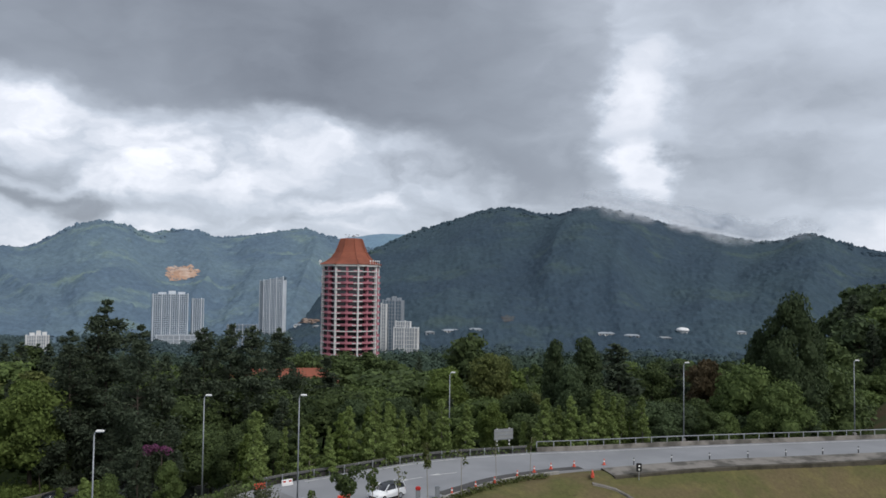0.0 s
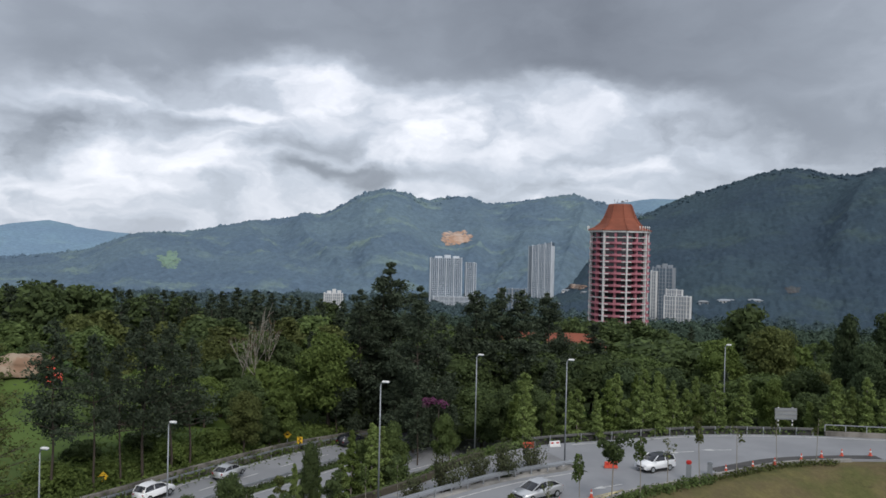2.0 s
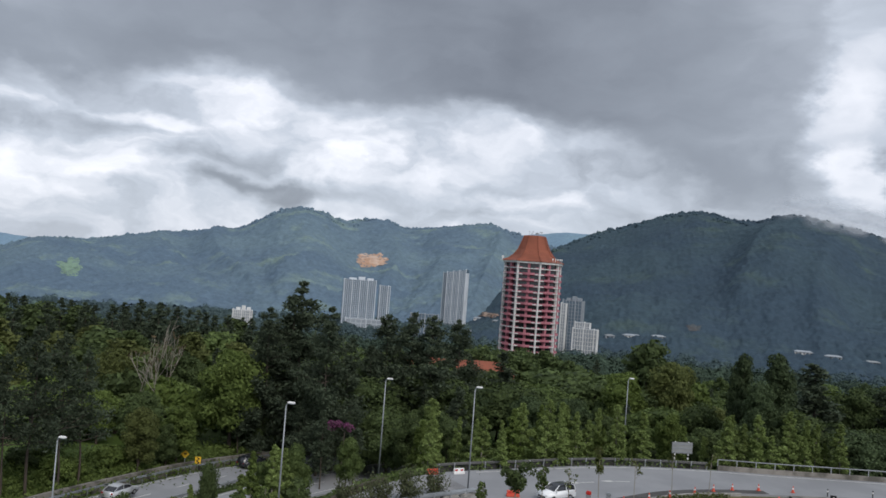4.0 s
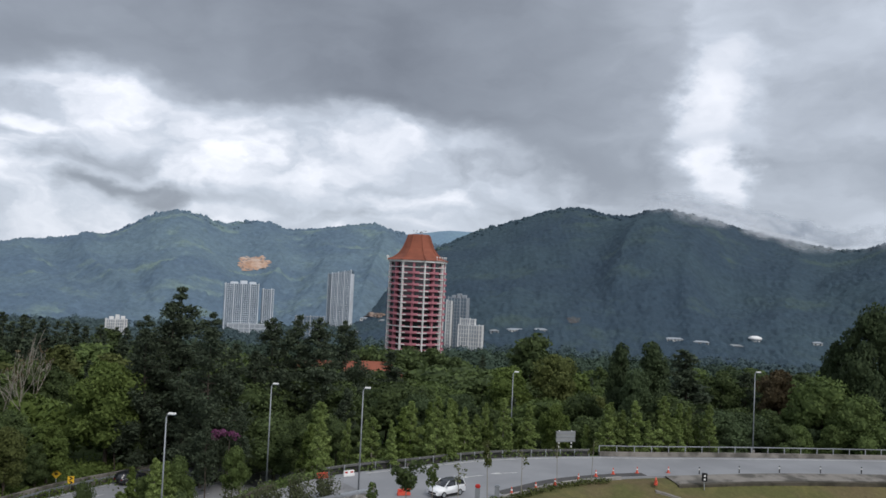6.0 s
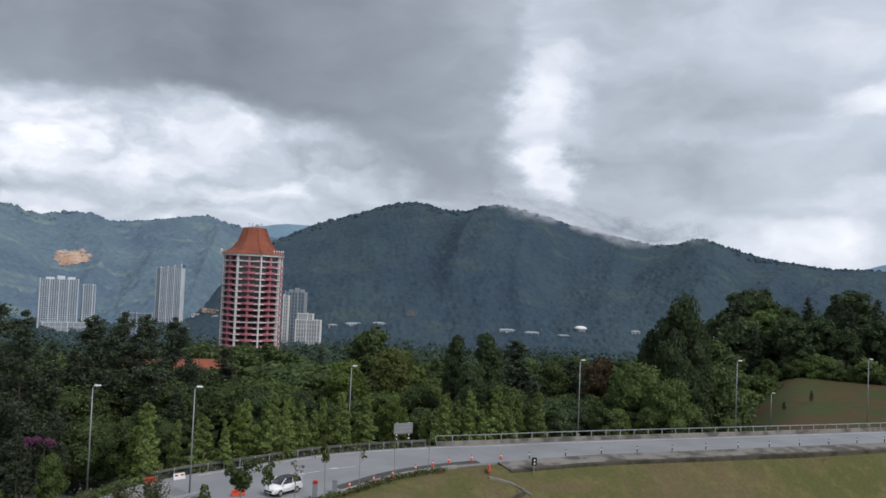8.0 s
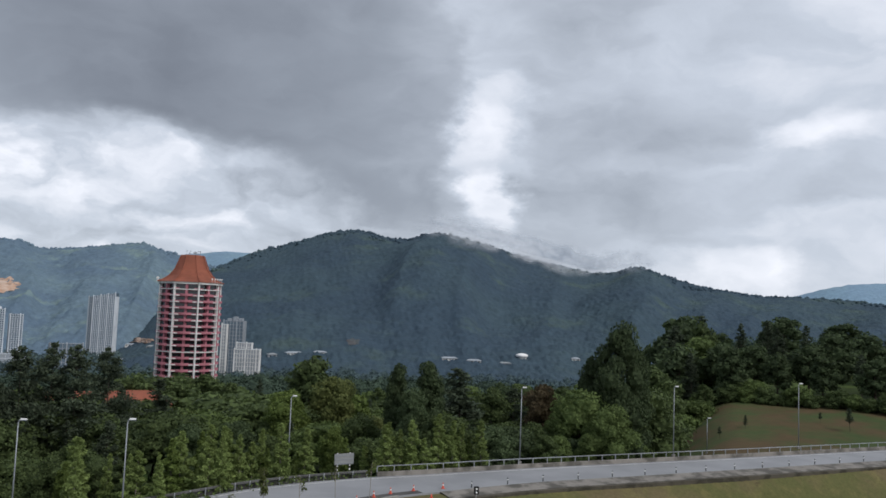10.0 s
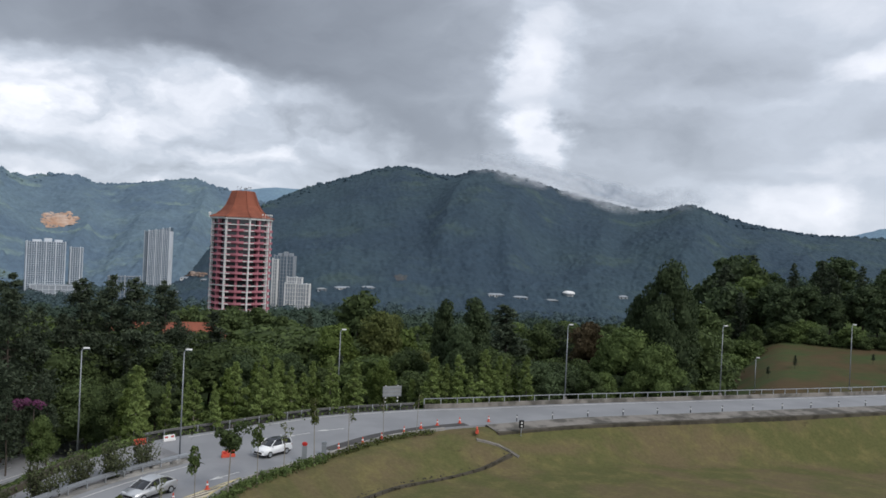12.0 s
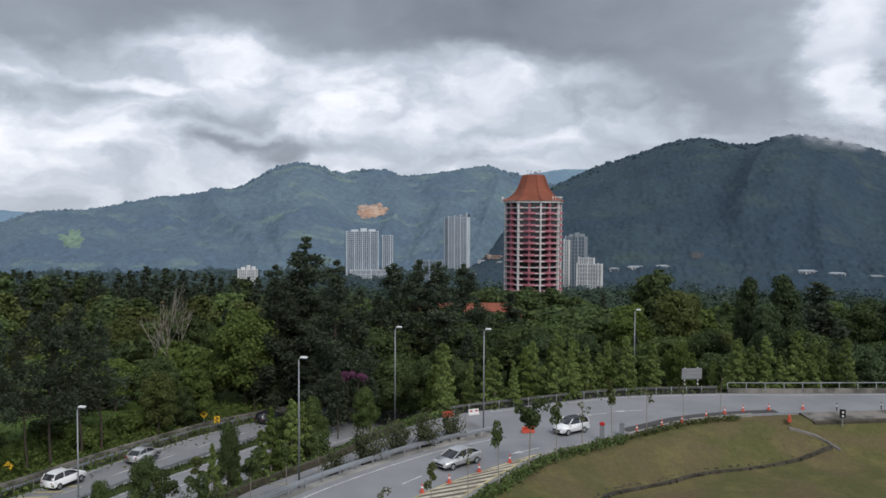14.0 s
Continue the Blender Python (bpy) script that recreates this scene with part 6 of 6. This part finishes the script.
def warning_sign(az, el, d, chevron):
    p = spot(az, el, d)
    g = land_z(p.x, p.y)
    t = thing("warning_sign", pose(p.x, p.y, g, 0, 0, az - 4), "yellow diamond warning sign on a post", "road sign", "yellow warning signs")
    h = p.z - g
    part("post", boxes((-0.04, 0.04, -0.04, 0.04, 0, h)), STEEL, t)
    bm = boxes((-0.42, 0.42, -0.02, 0.02, -0.42, 0.42))
    bmesh.ops.transform(bm, matrix=Matrix.Translation((0, -0.08, h)) @ Matrix.Rotation(math.pi / 4, 4, "Y"), verts=bm.verts)
    part("panel", bm, YELLOW, t, "yellow diamond panel")
    part("symbol", boxes((-0.2, 0.2, -0.115, -0.1, h - 0.06, h + 0.12)), BLACK, t, "black symbol")
    if chevron:
        t = thing("chevron_sign", pose(p.x + 1.4, p.y + 1.2, g, 0, 0, az - 4), "black and yellow chevron marker by the road", "road sign")
        part("post", boxes((-0.04, 0.04, -0.04, 0.04, 0, 1.4)), STEEL, t)
        part("panel", boxes((-0.4, 0.4, -0.08, -0.04, 0.7, 1.9)), YELLOW, t)
        for k in range(2):
            v = [(-0.3, -0.095, 0.8 + k * 0.55), (0.05, -0.095, 1.05 + k * 0.55), (-0.3, -0.095, 1.3 + k * 0.55), (-0.05, -0.095, 1.3 + k * 0.55), (0.3, -0.095, 1.05 + k * 0.55), (-0.05, -0.095, 0.8 + k * 0.55)]
            part("chevron", mesh_from("chevron", v, [(0, 1, 4, 5), (1, 2, 3, 4)], BLACK), None, t)


warning_sign(42.06, -15.58, 96, False)
warning_sign(29.97, -13.47, 119, True)


def chevron_barrier():
    """Concrete barrier with black chevrons at the merging nose."""
    a, b = Vector((-47.3, 48.2, -5.45)), Vector((-43.9, 57.4, -5.0))
    L = (b - a).length
    yaw = math.degrees(math.atan2(b.y - a.y, b.x - a.x))
    t = thing("chevron_barrier", pose(a.x, a.y, a.z - 0.1, 0, 0, yaw), "white concrete barrier with black chevrons", "road barrier")
    bm = bmesh.new()
    vs = box(bm, 0, L, -0.35, 0.35, 0, 0.95, 0.0)
    for v in bm.verts:
        if v.co.z > 0.5:
            v.co.y *= 0.45
            v.co.z += 0.5 * v.co.x / L * 0.2
    part("body", bm, WHITE, t)
    n = 8
    for k in range(n):
        x = L * (k + 0.25) / n
        w = L / n * 0.42

        def y(z):
            return -0.35 + 0.193 * z / 0.95 - 0.02
        v = [(x + w * 0.8, y(0.08), 0.08), (x, y(0.48), 0.48), (x + w * 0.8, y(0.88), 0.88), (x + w * 1.7, y(0.88), 0.88), (x + w * 0.9, y(0.48), 0.48), (x + w * 1.7, y(0.08), 0.08)]
        part("chevron", mesh_from("chevron", v, [(0, 5, 4, 1), (1, 4, 3, 2)], BLACK), None, t, "black chevron")


chevron_barrier()
# yellow bars on the slip road and the main road
bars = thing("yellow_bars", Matrix(), "worn yellow rumble bars on the slip road", "road marking")
RF, RN = resample(cut(RAMP_FAR, None, (-18.7, 86.2)), 120), resample(cut(RAMP_NEAR, None, (-14, 79.9)), 120)
for i in list(range(8, 34, 4)) + [44, 52, 62, 72]:
    up = np.array([0, 0, 0.012])
    q = [RF[i] * (1 - k) + RN[i + dk] * k + up for k, dk in ((0.12, 0), (0.55, 3), (0.55, 4), (0.12, 1))]
    part("bar", mesh_from("bar", q, [(0, 1, 2, 3)], YELLOW_LINE), None, bars)
MF, MN = resample(MAIN_FAR, 200), resample(MAIN_NEAR, 200)
bars = thing("yellow_bars", Matrix(), "worn yellow hatching beside the main road", "road marking")
for i in range(46, 78, 4):
    up = np.array([0, 0, 0.024])
    q = [MF[i + dk] * (1 - k) + MN[i + dk] * k + up for k, dk in ((0.03, 0), (0.2, 4), (0.2, 5), (0.03, 1))]
    part("bar", mesh_from("bar", q, [(0, 1, 2, 3)], YELLOW_LINE), None, bars)


# direction arrows on the carriageway
def road_arrow(x, y, yaw, length=3.6):
    v = [(0, -0.08, 0), (length * 0.6, -0.08, 0), (length * 0.6, 0.08, 0), (0, 0.08, 0), (length * 0.6, -0.35, 0), (length, 0, 0), (length * 0.6, 0.35, 0)]
    ob = structure("road_arrow", mesh_from("road_arrow", v, [(0, 1, 2, 3), (4, 5, 6)], WHITE_LINE), "white painted direction arrow", "road marking")
    ob.matrix_world = pose(x, y, 0.018, 0, 0, yaw)


road_arrow(-8.0, 75.6, 228)
road_arrow(1.9, 93.6, 205)
road_arrow(-2.0, 91.2, 215)

# ---------------------------------------------------------------- drain across the lawn
DRAIN_XY = curve_points([(-7.5, 49, 0), (-4.5, 58.4, 0), (-2.2, 66.5, 0), (-1.2, 69.6, 0), (3.0, 74.2, 0), (7.0, 79.0, 0), (12.2, 83.8, 0), (17, 87.6, 0), (21.2, 91.2, 0)], 0.8)
DRAIN = np.column_stack([DRAIN_XY[:, :2], land(DRAIN_XY[:, 0], DRAIN_XY[:, 1])])
rd = random.Random(8)
for k in range(1, len(DRAIN)):
    DRAIN[k, 0] += 0.16 * noise.noise(Vector((k * 0.3, 1, 0)))
structure("drain", sweep("drain", DRAIN, [(-0.5, -0.3), (-0.46, 0.12), (-0.34, 0.1), (-0.26, 0.02), (0.26, 0.02), (0.34, 0.12), (0.5, 0.14), (0.54, -0.3)], DARK_STONE), "dark stone-lined drain across the lawn", "drain")
stones = [(p, a) for p, a in line_steps(DRAIN, 0.34)]
rock_bm = bmesh.new()
bmesh.ops.create_icosphere(rock_bm, subdivisions=1, radius=0.2)
for v in rock_bm.verts:
    v.co *= 0.8 + 0.4 * noise.noise(v.co * 9)
rock_me = bpy.data.meshes.new("stone")
rock_bm.to_mesh(rock_me)
rock_bm.free()
rock_me.materials.append(DARK_STONE)
drain_ob = bpy.data.objects["drain"]
for p, a in stones:
    o = part("stone", rock_me, None, drain_ob)
    u = rd.choice((-0.42, 0.46)) + rd.uniform(-0.16, 0.16)
    ar = radians(a)
    o.matrix_basis = pose(p[0] + math.sin(ar) * u, p[1] - math.cos(ar) * u, p[2] + 0.07, rd.uniform(0, 360), rd.uniform(0, 360), 0) @ Matrix.Diagonal((rd.uniform(0.7, 1.6), rd.uniform(0.6, 1.2), rd.uniform(0.5, 1.0), 1))
structure("culvert_head", sweep("culvert_head", np.array([(q[0], q[1], land_z(q[0], q[1])) for q in curve_points([(17.5, 92.4, 0), (20.2, 92.2, 0), (22.4, 91.0, 0)])]), [(-0.35, -0.9), (-0.35, 0.1), (0.3, 0.08), (0.35, -0.9)], STAINED), "pale concrete culvert head at the end of the drain", "drain")
lamp_box = thing("signal_box", pose(23.4, 94.6, land_z(23.4, 94.6)), "small black signal box on a thin post", "signal")
part("post", boxes((-0.04, 0.04, -0.04, 0.04, 0, 1.6)), STEEL, lamp_box)
part("box", boxes((-0.3, 0.3, -0.12, 0.12, 1.0, 1.95), bevel=0.03), BLACK, lamp_box)
for zz in (1.25, 1.65):
    part("lens", boxes((-0.1, 0.1, -0.15, -0.12, zz - 0.1, zz + 0.1), bevel=0.02), WHITE, lamp_box, "pale round lens")


def leafy_strip(name, line, count, spread, high, size, mat, label, category, seed):
    rng = np.random.default_rng(seed)
    L = resample(line, 400)
    i = rng.integers(0, 400, count)
    r = sides(L)[i]
    lump = np.array([0.5 + 0.5 * noise.noise(Vector((k * 0.06, seed, 0))) for k in range(400)])[i]
    P = L[i] + r * rng.normal(0, spread, (count, 1))
    P[:, 2] = land(P[:, 0], P[:, 1]) + rng.uniform(0, 1, count) ** 0.8 * high * (0.35 + 0.9 * lump)
    c = Crown(rng)
    c.leaves(P, rng.normal(0, 0.5, (count, 3)) + np.array([0, 0, 0.8]), size)
    return tagged(new(name, c.mesh(name, mat)), label, category, kind="stuff")


leafy_strip("hedge", offset(cut(KERB, None, (-1, 81.5)), 1.05), 5200, 0.42, 0.7, 0.2, MID_LEAF, "low straggling green hedge along the kerb", "hedge", 3)
leafy_strip("hedge.001", offset(cut(KERB, (-1, 81.5), (12, 93.6)), 0.9), 900, 0.3, 0.6, 0.2, OLIVE_LEAF, "sparse weeds along the kerb", "weeds", 4)
leafy_strip("verge_plants", offset(cut(FAR_EDGE, None, (11, 105)), -3.0), 9000, 1.3, 1.0, 0.26, MID_LEAF, "tall grass and weeds behind the guardrail", "weeds", 5)
leafy_strip("bank_plants", offset(cut(MAIN_FAR, (-62, 48), (-54, 118)), -5.0), 16000, 2.6, 1.5, 0.3, BRIGHT_LEAF, "rank green grass on the bank above the main road", "grass", 6)
leafy_strip("slope_plants", offset(cut(RAMP_FAR, (-36, 60), (-20, 84.5)), -2.4), 6000, 1.0, 1.0, 0.26, MID_LEAF, "green plants on the slope below the slip road", "weeds", 7)
leafy_strip("median_plants", mfar * 0.51 + mnear * 0.49 + np.array([0, 0, 0.1]), 6000, 0.45, 0.9, 0.22, DARK_LEAF, "low planting on the main road's median", "weeds", 8)


# ---------------------------------------------------------------- site beyond the trees on the west side
MOUND = material("tan_sandy_earth", (0.33, 0.26, 0.19), 0.95, vary=0.4, scale=0.6, bump=0.4, bump_scale=2.0, second=(0.24, 0.15, 0.1), patch=0.25)
x, y, z = placed(47.3, -8.0, 150)
bm = bmesh.new()
bmesh.ops.create_icosphere(bm, subdivisions=4, radius=1)
for v in bm.verts:
    v.co = Vector((v.co.x * 5.2, v.co.y * 3.4, max(-0.3, v.co.z) * 2.6)) * (1 + 0.4 * noise.noise(v.co * 1.7) + 0.16 * noise.noise(v.co * 5))
g0 = land_z(x, y)
t = thing("earth_mound", pose(x, y, g0 + 0.5, 0, 0, 40), "mound of bare tan earth on the building site", "earth mound")
part("mound", bm, MOUND, t, smooth=True)


def excavator(x, y, z, yaw):
    t = thing("excavator", pose(x, y, z, 0, 0, yaw), "orange tracked excavator beside the earth mound", "excavator")
    for s in (-1, 1):
        tr = part("track", boxes((-1.7, 1.7, s * 1.1 - 0.3, s * 1.1 + 0.3, 0, 0.8), bevel=0.25), BLACK, t, "black crawler track")
    part("body", boxes((-1.8, 1.2, -1.3, 1.3, 0.9, 2.1), bevel=0.12), ORANGE, t)
    cab = part("cab", boxes((0.0, 1.3, 0.2, 1.25, 2.1, 3.1), bevel=0.1), ORANGE, t)
    part("window", boxes((0.15, 1.36, 0.15, 1.3, 2.35, 2.95)), DARK_GLASS, cab)
    bm = bmesh.new()
    rod(bm, (1.0, -0.3, 1.8), (3.4, -0.3, 4.2), 0.25, 0.2)
    rod(bm, (3.4, -0.3, 4.2), (5.4, -0.3, 2.6), 0.2, 0.14)
    part("boom", bm, ORANGE, t)
    part("bucket", boxes((5.0, 6.0, -0.8, 0.2, 1.6, 2.7), bevel=0.15), ORANGE, t)


x, y, z = placed(45.2, -9.2, 147)
excavator(x, y, land_z(x, y), 140)
# magenta blossom among the young trees
rng_f = np.random.default_rng(77)
x, y, z = placed(19.3, -10.9, 98)
cc = Crown(rng_f)
for k in range(7):
    cc.lobe((rng_f.uniform(-1.6, 1.6), rng_f.uniform(-1, 1), z - land_z(x, y) - 0.6 + rng_f.uniform(-0.5, 0.5)), (0.5, 0.5, 0.4), 50, 0.18, 0.4)
g0 = land_z(x, y)
t = thing("flowering_shrub", pose(x, y, g0), "tall shrub with magenta blossom", "shrub")
stem_me, twig_me = limbs_mesh("stem", [((0, 0, -0.3), (0.2, 0, z - g0 - 1.4), 0.08, 0.05), ((0.2, 0, z - g0 - 1.4), (-0.9, 0.3, z - g0 - 0.6), 0.04, 0.02), ((0.2, 0, z - g0 - 1.4), (1.0, -0.2, z - g0 - 0.5), 0.04, 0.02)], BARK, 6, 1)
part("stem", stem_me, None, t)
tagged(part("branch", twig_me, None, t), kind="stuff")
part("crown", cc.mesh("crown", FLOWER), None, t)

# ---------------------------------------------------------------- cars
SILVER = material("silver_car_paint", (0.55, 0.56, 0.57), 0.3, 0.5, vary=0.05, scale=2, spec=0.6)
CAR_WHITE = material("white_car_paint", (0.78, 0.79, 0.8), 0.3, 0.0, vary=0.04, scale=2, spec=0.6)
CAR_BLACK = material("black_car_paint", (0.015, 0.016, 0.02), 0.22, 0.0, vary=0.05, scale=2, spec=0.7)
TYRE = material("tyre_rubber", (0.02, 0.02, 0.02), 0.9, vary=0.1, scale=4)
LAMP_GLASS = glass_material("headlight_glass", (0.6, 0.62, 0.64), 0.1)
TAIL = glass_material("tail_light", (0.3, 0.01, 0.01), 0.2)

SHAPES = {  # length, width, waist line and roof line as (x, z) from the tail to the nose
    "saloon": (4.6, 1.8, [(-2.3, 0.36), (-2.32, 0.78), (-2.2, 1.04), (-1.3, 1.06), (0.9, 0.98), (1.75, 0.9), (2.28, 0.72), (2.3, 0.36)], [(-2.05, 1.02), (-1.15, 1.5), (0.25, 1.52), (1.4, 0.94)]),
    "hatchback": (3.9, 1.78, [(-1.95, 0.36), (-1.97, 0.8), (-1.9, 1.06), (0.7, 1.06), (1.5, 1.02), (1.92, 0.84), (1.95, 0.36)], [(-1.92, 1.04), (-1.75, 1.55), (0.25, 1.58), (1.0, 1.02)]),
    "suv": (4.6, 1.86, [(-2.3, 0.42), (-2.32, 0.9), (-2.2, 1.14), (1.0, 1.12), (1.9, 1.06), (2.28, 0.84), (2.3, 0.42)], [(-2.2, 1.1), (-1.85, 1.7), (0.2, 1.74), (1.35, 1.08)]),
}


def rounded(pts, times=2):
    """Corners of an open outline cut off again and again, its ends kept."""
    for _ in range(times):
        out = [pts[0]]
        for (xa, za), (xb, zb) in zip(pts, pts[1:]):
            out += [(xa * 0.75 + xb * 0.25, za * 0.75 + zb * 0.25), (xa * 0.25 + xb * 0.75, za * 0.25 + zb * 0.75)]
        pts = out + [pts[-1]]
    return pts


def extrude_profile(pts, half, bevel, taper=0.0, z_ref=0.0):
    bm = bmesh.new()
    vs = [bm.verts.new((x, -half, z)) for x, z in pts]
    f = bm.faces.new(vs)
    r = bmesh.ops.extrude_face_region(bm, geom=[f])
    for v in r["geom"]:
        if isinstance(v, bmesh.types.BMVert):
            v.co.y = half
    bmesh.ops.recalc_face_normals(bm, faces=bm.faces)
    if taper:
        zs = [p[1] for p in pts]
        for v in bm.verts:
            v.co.y *= 1 - taper * (v.co.z - min(zs)) / (max(zs) - min(zs))
    if bevel:
        bmesh.ops.bevel(bm, geom=list(bm.edges), offset=bevel, segments=2, affect="EDGES", clamp_overlap=True)
    return bm


def car(kind, x, y, z, yaw, paint, label, roof_paint=None):
    L, W, waist, roof = SHAPES[kind]
    t = thing("car", pose(x, y, z, 0, 0, yaw), label, "car", "cars on the road")
    half = W / 2
    body = part("body", extrude_profile(rounded(waist), half, 0.07, 0.1), paint, t, smooth=True)
    part("sill", boxes((-L / 2 + 0.2, L / 2 - 0.2, -half + 0.06, half - 0.06, 0.2, 0.4)), BLACK, t)
    part("glasshouse", extrude_profile(rounded(roof), half - 0.1, 0.04, 0.24), DARK_GLASS, t, "dark windows", True)
    (xa, za), (xb, zb) = roof[1], roof[2]
    rw = (half - 0.1) * 0.86
    curve = [q for q in rounded(roof, 3) if q[1] > min(za, zb) - 0.13]
    top_line = [(q[0], q[1] + 0.018) for q in curve] + [(q[0], q[1] - 0.03) for q in reversed(curve)]
    part("roof", extrude_profile(top_line, rw * 0.96, 0.0), roof_paint or paint, t, smooth=False)
    for sy in (-1, 1):
        for (x0, z0), (x1, z1) in ((roof[0], roof[1]), (roof[3], roof[2]), ((roof[1][0] * 0.45 + roof[2][0] * 0.55, roof[0][1]), (roof[1][0] * 0.45 + roof[2][0] * 0.55, zb))):
            bm = bmesh.new()
            rod(bm, (x0, sy * (half - 0.11), z0), (x1, sy * (half - 0.11) * 0.84, z1), 0.045, 0.04, 6)
            part("pillar", bm, paint, t)
        part("headlight", boxes((L / 2 - 0.32, L / 2 - 0.02, sy * 0.62 - 0.2, sy * 0.62 + 0.2, 0.62, 0.78), bevel=0.04), LAMP_GLASS, t)
        part("tail_light", boxes((-L / 2 - 0.01, -L / 2 + 0.15, sy * 0.68 - 0.15, sy * 0.68 + 0.15, 0.74, 0.95), bevel=0.03), TAIL, t)
        part("mirror", boxes((0.72, 0.88, sy * (half + 0.08) - 0.1, sy * (half + 0.08) + 0.1, 1.0, 1.14), bevel=0.03), paint, t)
    part("grille", boxes((L / 2 - 0.08, L / 2 + 0.01, -0.55, 0.55, 0.4, 0.6), bevel=0.02), BLACK, t)
    r = 0.36 if kind == "suv" else 0.32
    for wx in (-L / 2 + 0.8, L / 2 - 0.85):
        for sy in (-1, 1):
            bm = bmesh.new()
            bmesh.ops.create_cone(bm, cap_ends=True, segments=20, radius1=r, radius2=r, depth=0.22, matrix=Matrix.Translation((wx, sy * (half - 0.1), r)) @ Matrix.Rotation(math.pi / 2, 4, "X"))
            wheel = part("wheel", bm, TYRE, t)
            bm = bmesh.new()
            bmesh.ops.create_cone(bm, cap_ends=True, segments=14, radius1=r * 0.62, radius2=r * 0.62, depth=0.04, matrix=Matrix.Translation((wx, sy * (half + 0.015), r)) @ Matrix.Rotation(math.pi / 2, 4, "X"))
            part("rim", bm, STEEL, wheel)
    return t


car("saloon", -14.5, 68.6, 0.01, 236, SILVER, "silver saloon car driving along the carriageway")
car("hatchback", -5.5, 81.9, 0.02, 228, CAR_WHITE, "white hatchback with a black roof on the bend", CAR_BLACK)
car("saloon", -23.3, 49.6, 0.01, 249, CAR_BLACK, "black saloon car beside the guardrail")
car("saloon", -25.6, 44.2, 0.01, 254, SILVER, "silver saloon car behind a black one")
car("suv", -58.0, 72.0, -6.45, 84, CAR_WHITE, "white sport utility car on the main road")
car("saloon", -56.5, 84.0, -7.2, 86, SILVER, "silver car half hidden by trees on the main road")
car("suv", -53.4, 112.0, -9.4, 70, CAR_BLACK, "black car far down the main road")

# ---------------------------------------------------------------- low cloud lying on the eastern crest


def cloud_material():
    """Thin lit cloud: white scattering, its density torn by noise."""
    m = bpy.data.materials.new("low_cloud_vapour")
    m.use_nodes = True
    N = Nodes(m.node_tree)
    dens = N.add("ShaderNodeAttribute", attribute_name="cover").outputs["Fac"]
    alpha = N.math("MULTIPLY", dens, 0.9, clamp=True)
    d = N.add("ShaderNodeBsdfDiffuse")
    d.inputs["Color"].default_value = (0.72, 0.76, 0.81, 1)
    tl = N.add("ShaderNodeBsdfTranslucent")
    tl.inputs["Color"].default_value = (0.72, 0.76, 0.81, 1)
    both = N.add("ShaderNodeMixShader")
    both.inputs[0].default_value = 0.5
    N.put(both.inputs[1], d.outputs[0])
    N.put(both.inputs[2], tl.outputs[0])
    mx = N.add("ShaderNodeMixShader")
    N.put(mx.inputs[0], alpha)
    N.put(mx.inputs[1], N.add("ShaderNodeBsdfTransparent").outputs[0])
    N.put(mx.inputs[2], both.outputs[0])
    out = N.add("ShaderNodeOutputMaterial")
    N.put(out.inputs[0], mx.outputs[0])
    return m


def smoother(x):
    return x * x * (3 - 2 * x)


def low_cloud(seed, proud, az0, az1, low, high):
    """A billowing veil that follows the ridge."""
    azs = np.linspace(az0, az1, 240)
    rid = np.array(sorted(RIDGE_E))
    ridge = np.interp(azs, rid[:, 0], rid[:, 1])
    n, k = len(azs), 48
    v, den = [], []
    far = np.array([[Vector(on_slope(g_e, 150, az, ridge[i] - low + (low + high) * j / (k - 1), 0)).xy.length for i, az in enumerate(azs)] for j in range(k)])
    wide = np.pad(far, ((4, 4), (12, 12)), mode="edge")
    far = sum(wide[4 + p:4 + p + k, 12 + q:12 + q + n] for p in range(-4, 5) for q in range(-12, 13, 2)) / (9 * 13)
    for j in range(k):
        u = j / (k - 1)
        for i, az in enumerate(azs):
            el = ridge[i] - low + (low + high) * u
            bulge = 8 * noise.noise(Vector((az * 0.5, u * 3, seed))) + 4 * noise.noise(Vector((az * 1.7, u * 8, seed)))
            v.append(spot(az, el, float(far[j, i]) - proud - bulge - 25))
            along = math.sin(math.pi * i / (n - 1)) ** 0.6
            up = smoother(min(1.0, u / 0.6)) * smoother(min(1.0, (1 - u) / 0.4))
            torn = noise.fractal(Vector((az * 0.55, el * 0.9, seed)), 0.9, 2.1, 5)
            c = min(1.0, max(0.0, up * along + 0.4 * torn * min(1.0, 4 * up) - 0.12))
            den.append(c * c * (3 - 2 * c) * min(1.0, 3 * up * along))
    f = [(j * n + i, j * n + i + 1, (j + 1) * n + i + 1, (j + 1) * n + i) for j in range(k - 1) for i in range(n - 1)]
    f = [q for q in f if max(den[i] for i in q) > 0.01]
    me = mesh_from("low_cloud", v, f, VAPOUR, True)
    me.attributes.new("cover", "FLOAT", "POINT").data.foreach_set("value", np.array(den, np.float32))
    return tagged(new("low_cloud", me), "pale torn cloud drifting over the mountain crest", "cloud", kind="stuff")


VAPOUR = cloud_material()
low_cloud(1.0, 30, -8.0, -26.5, 1.1, 2.0)
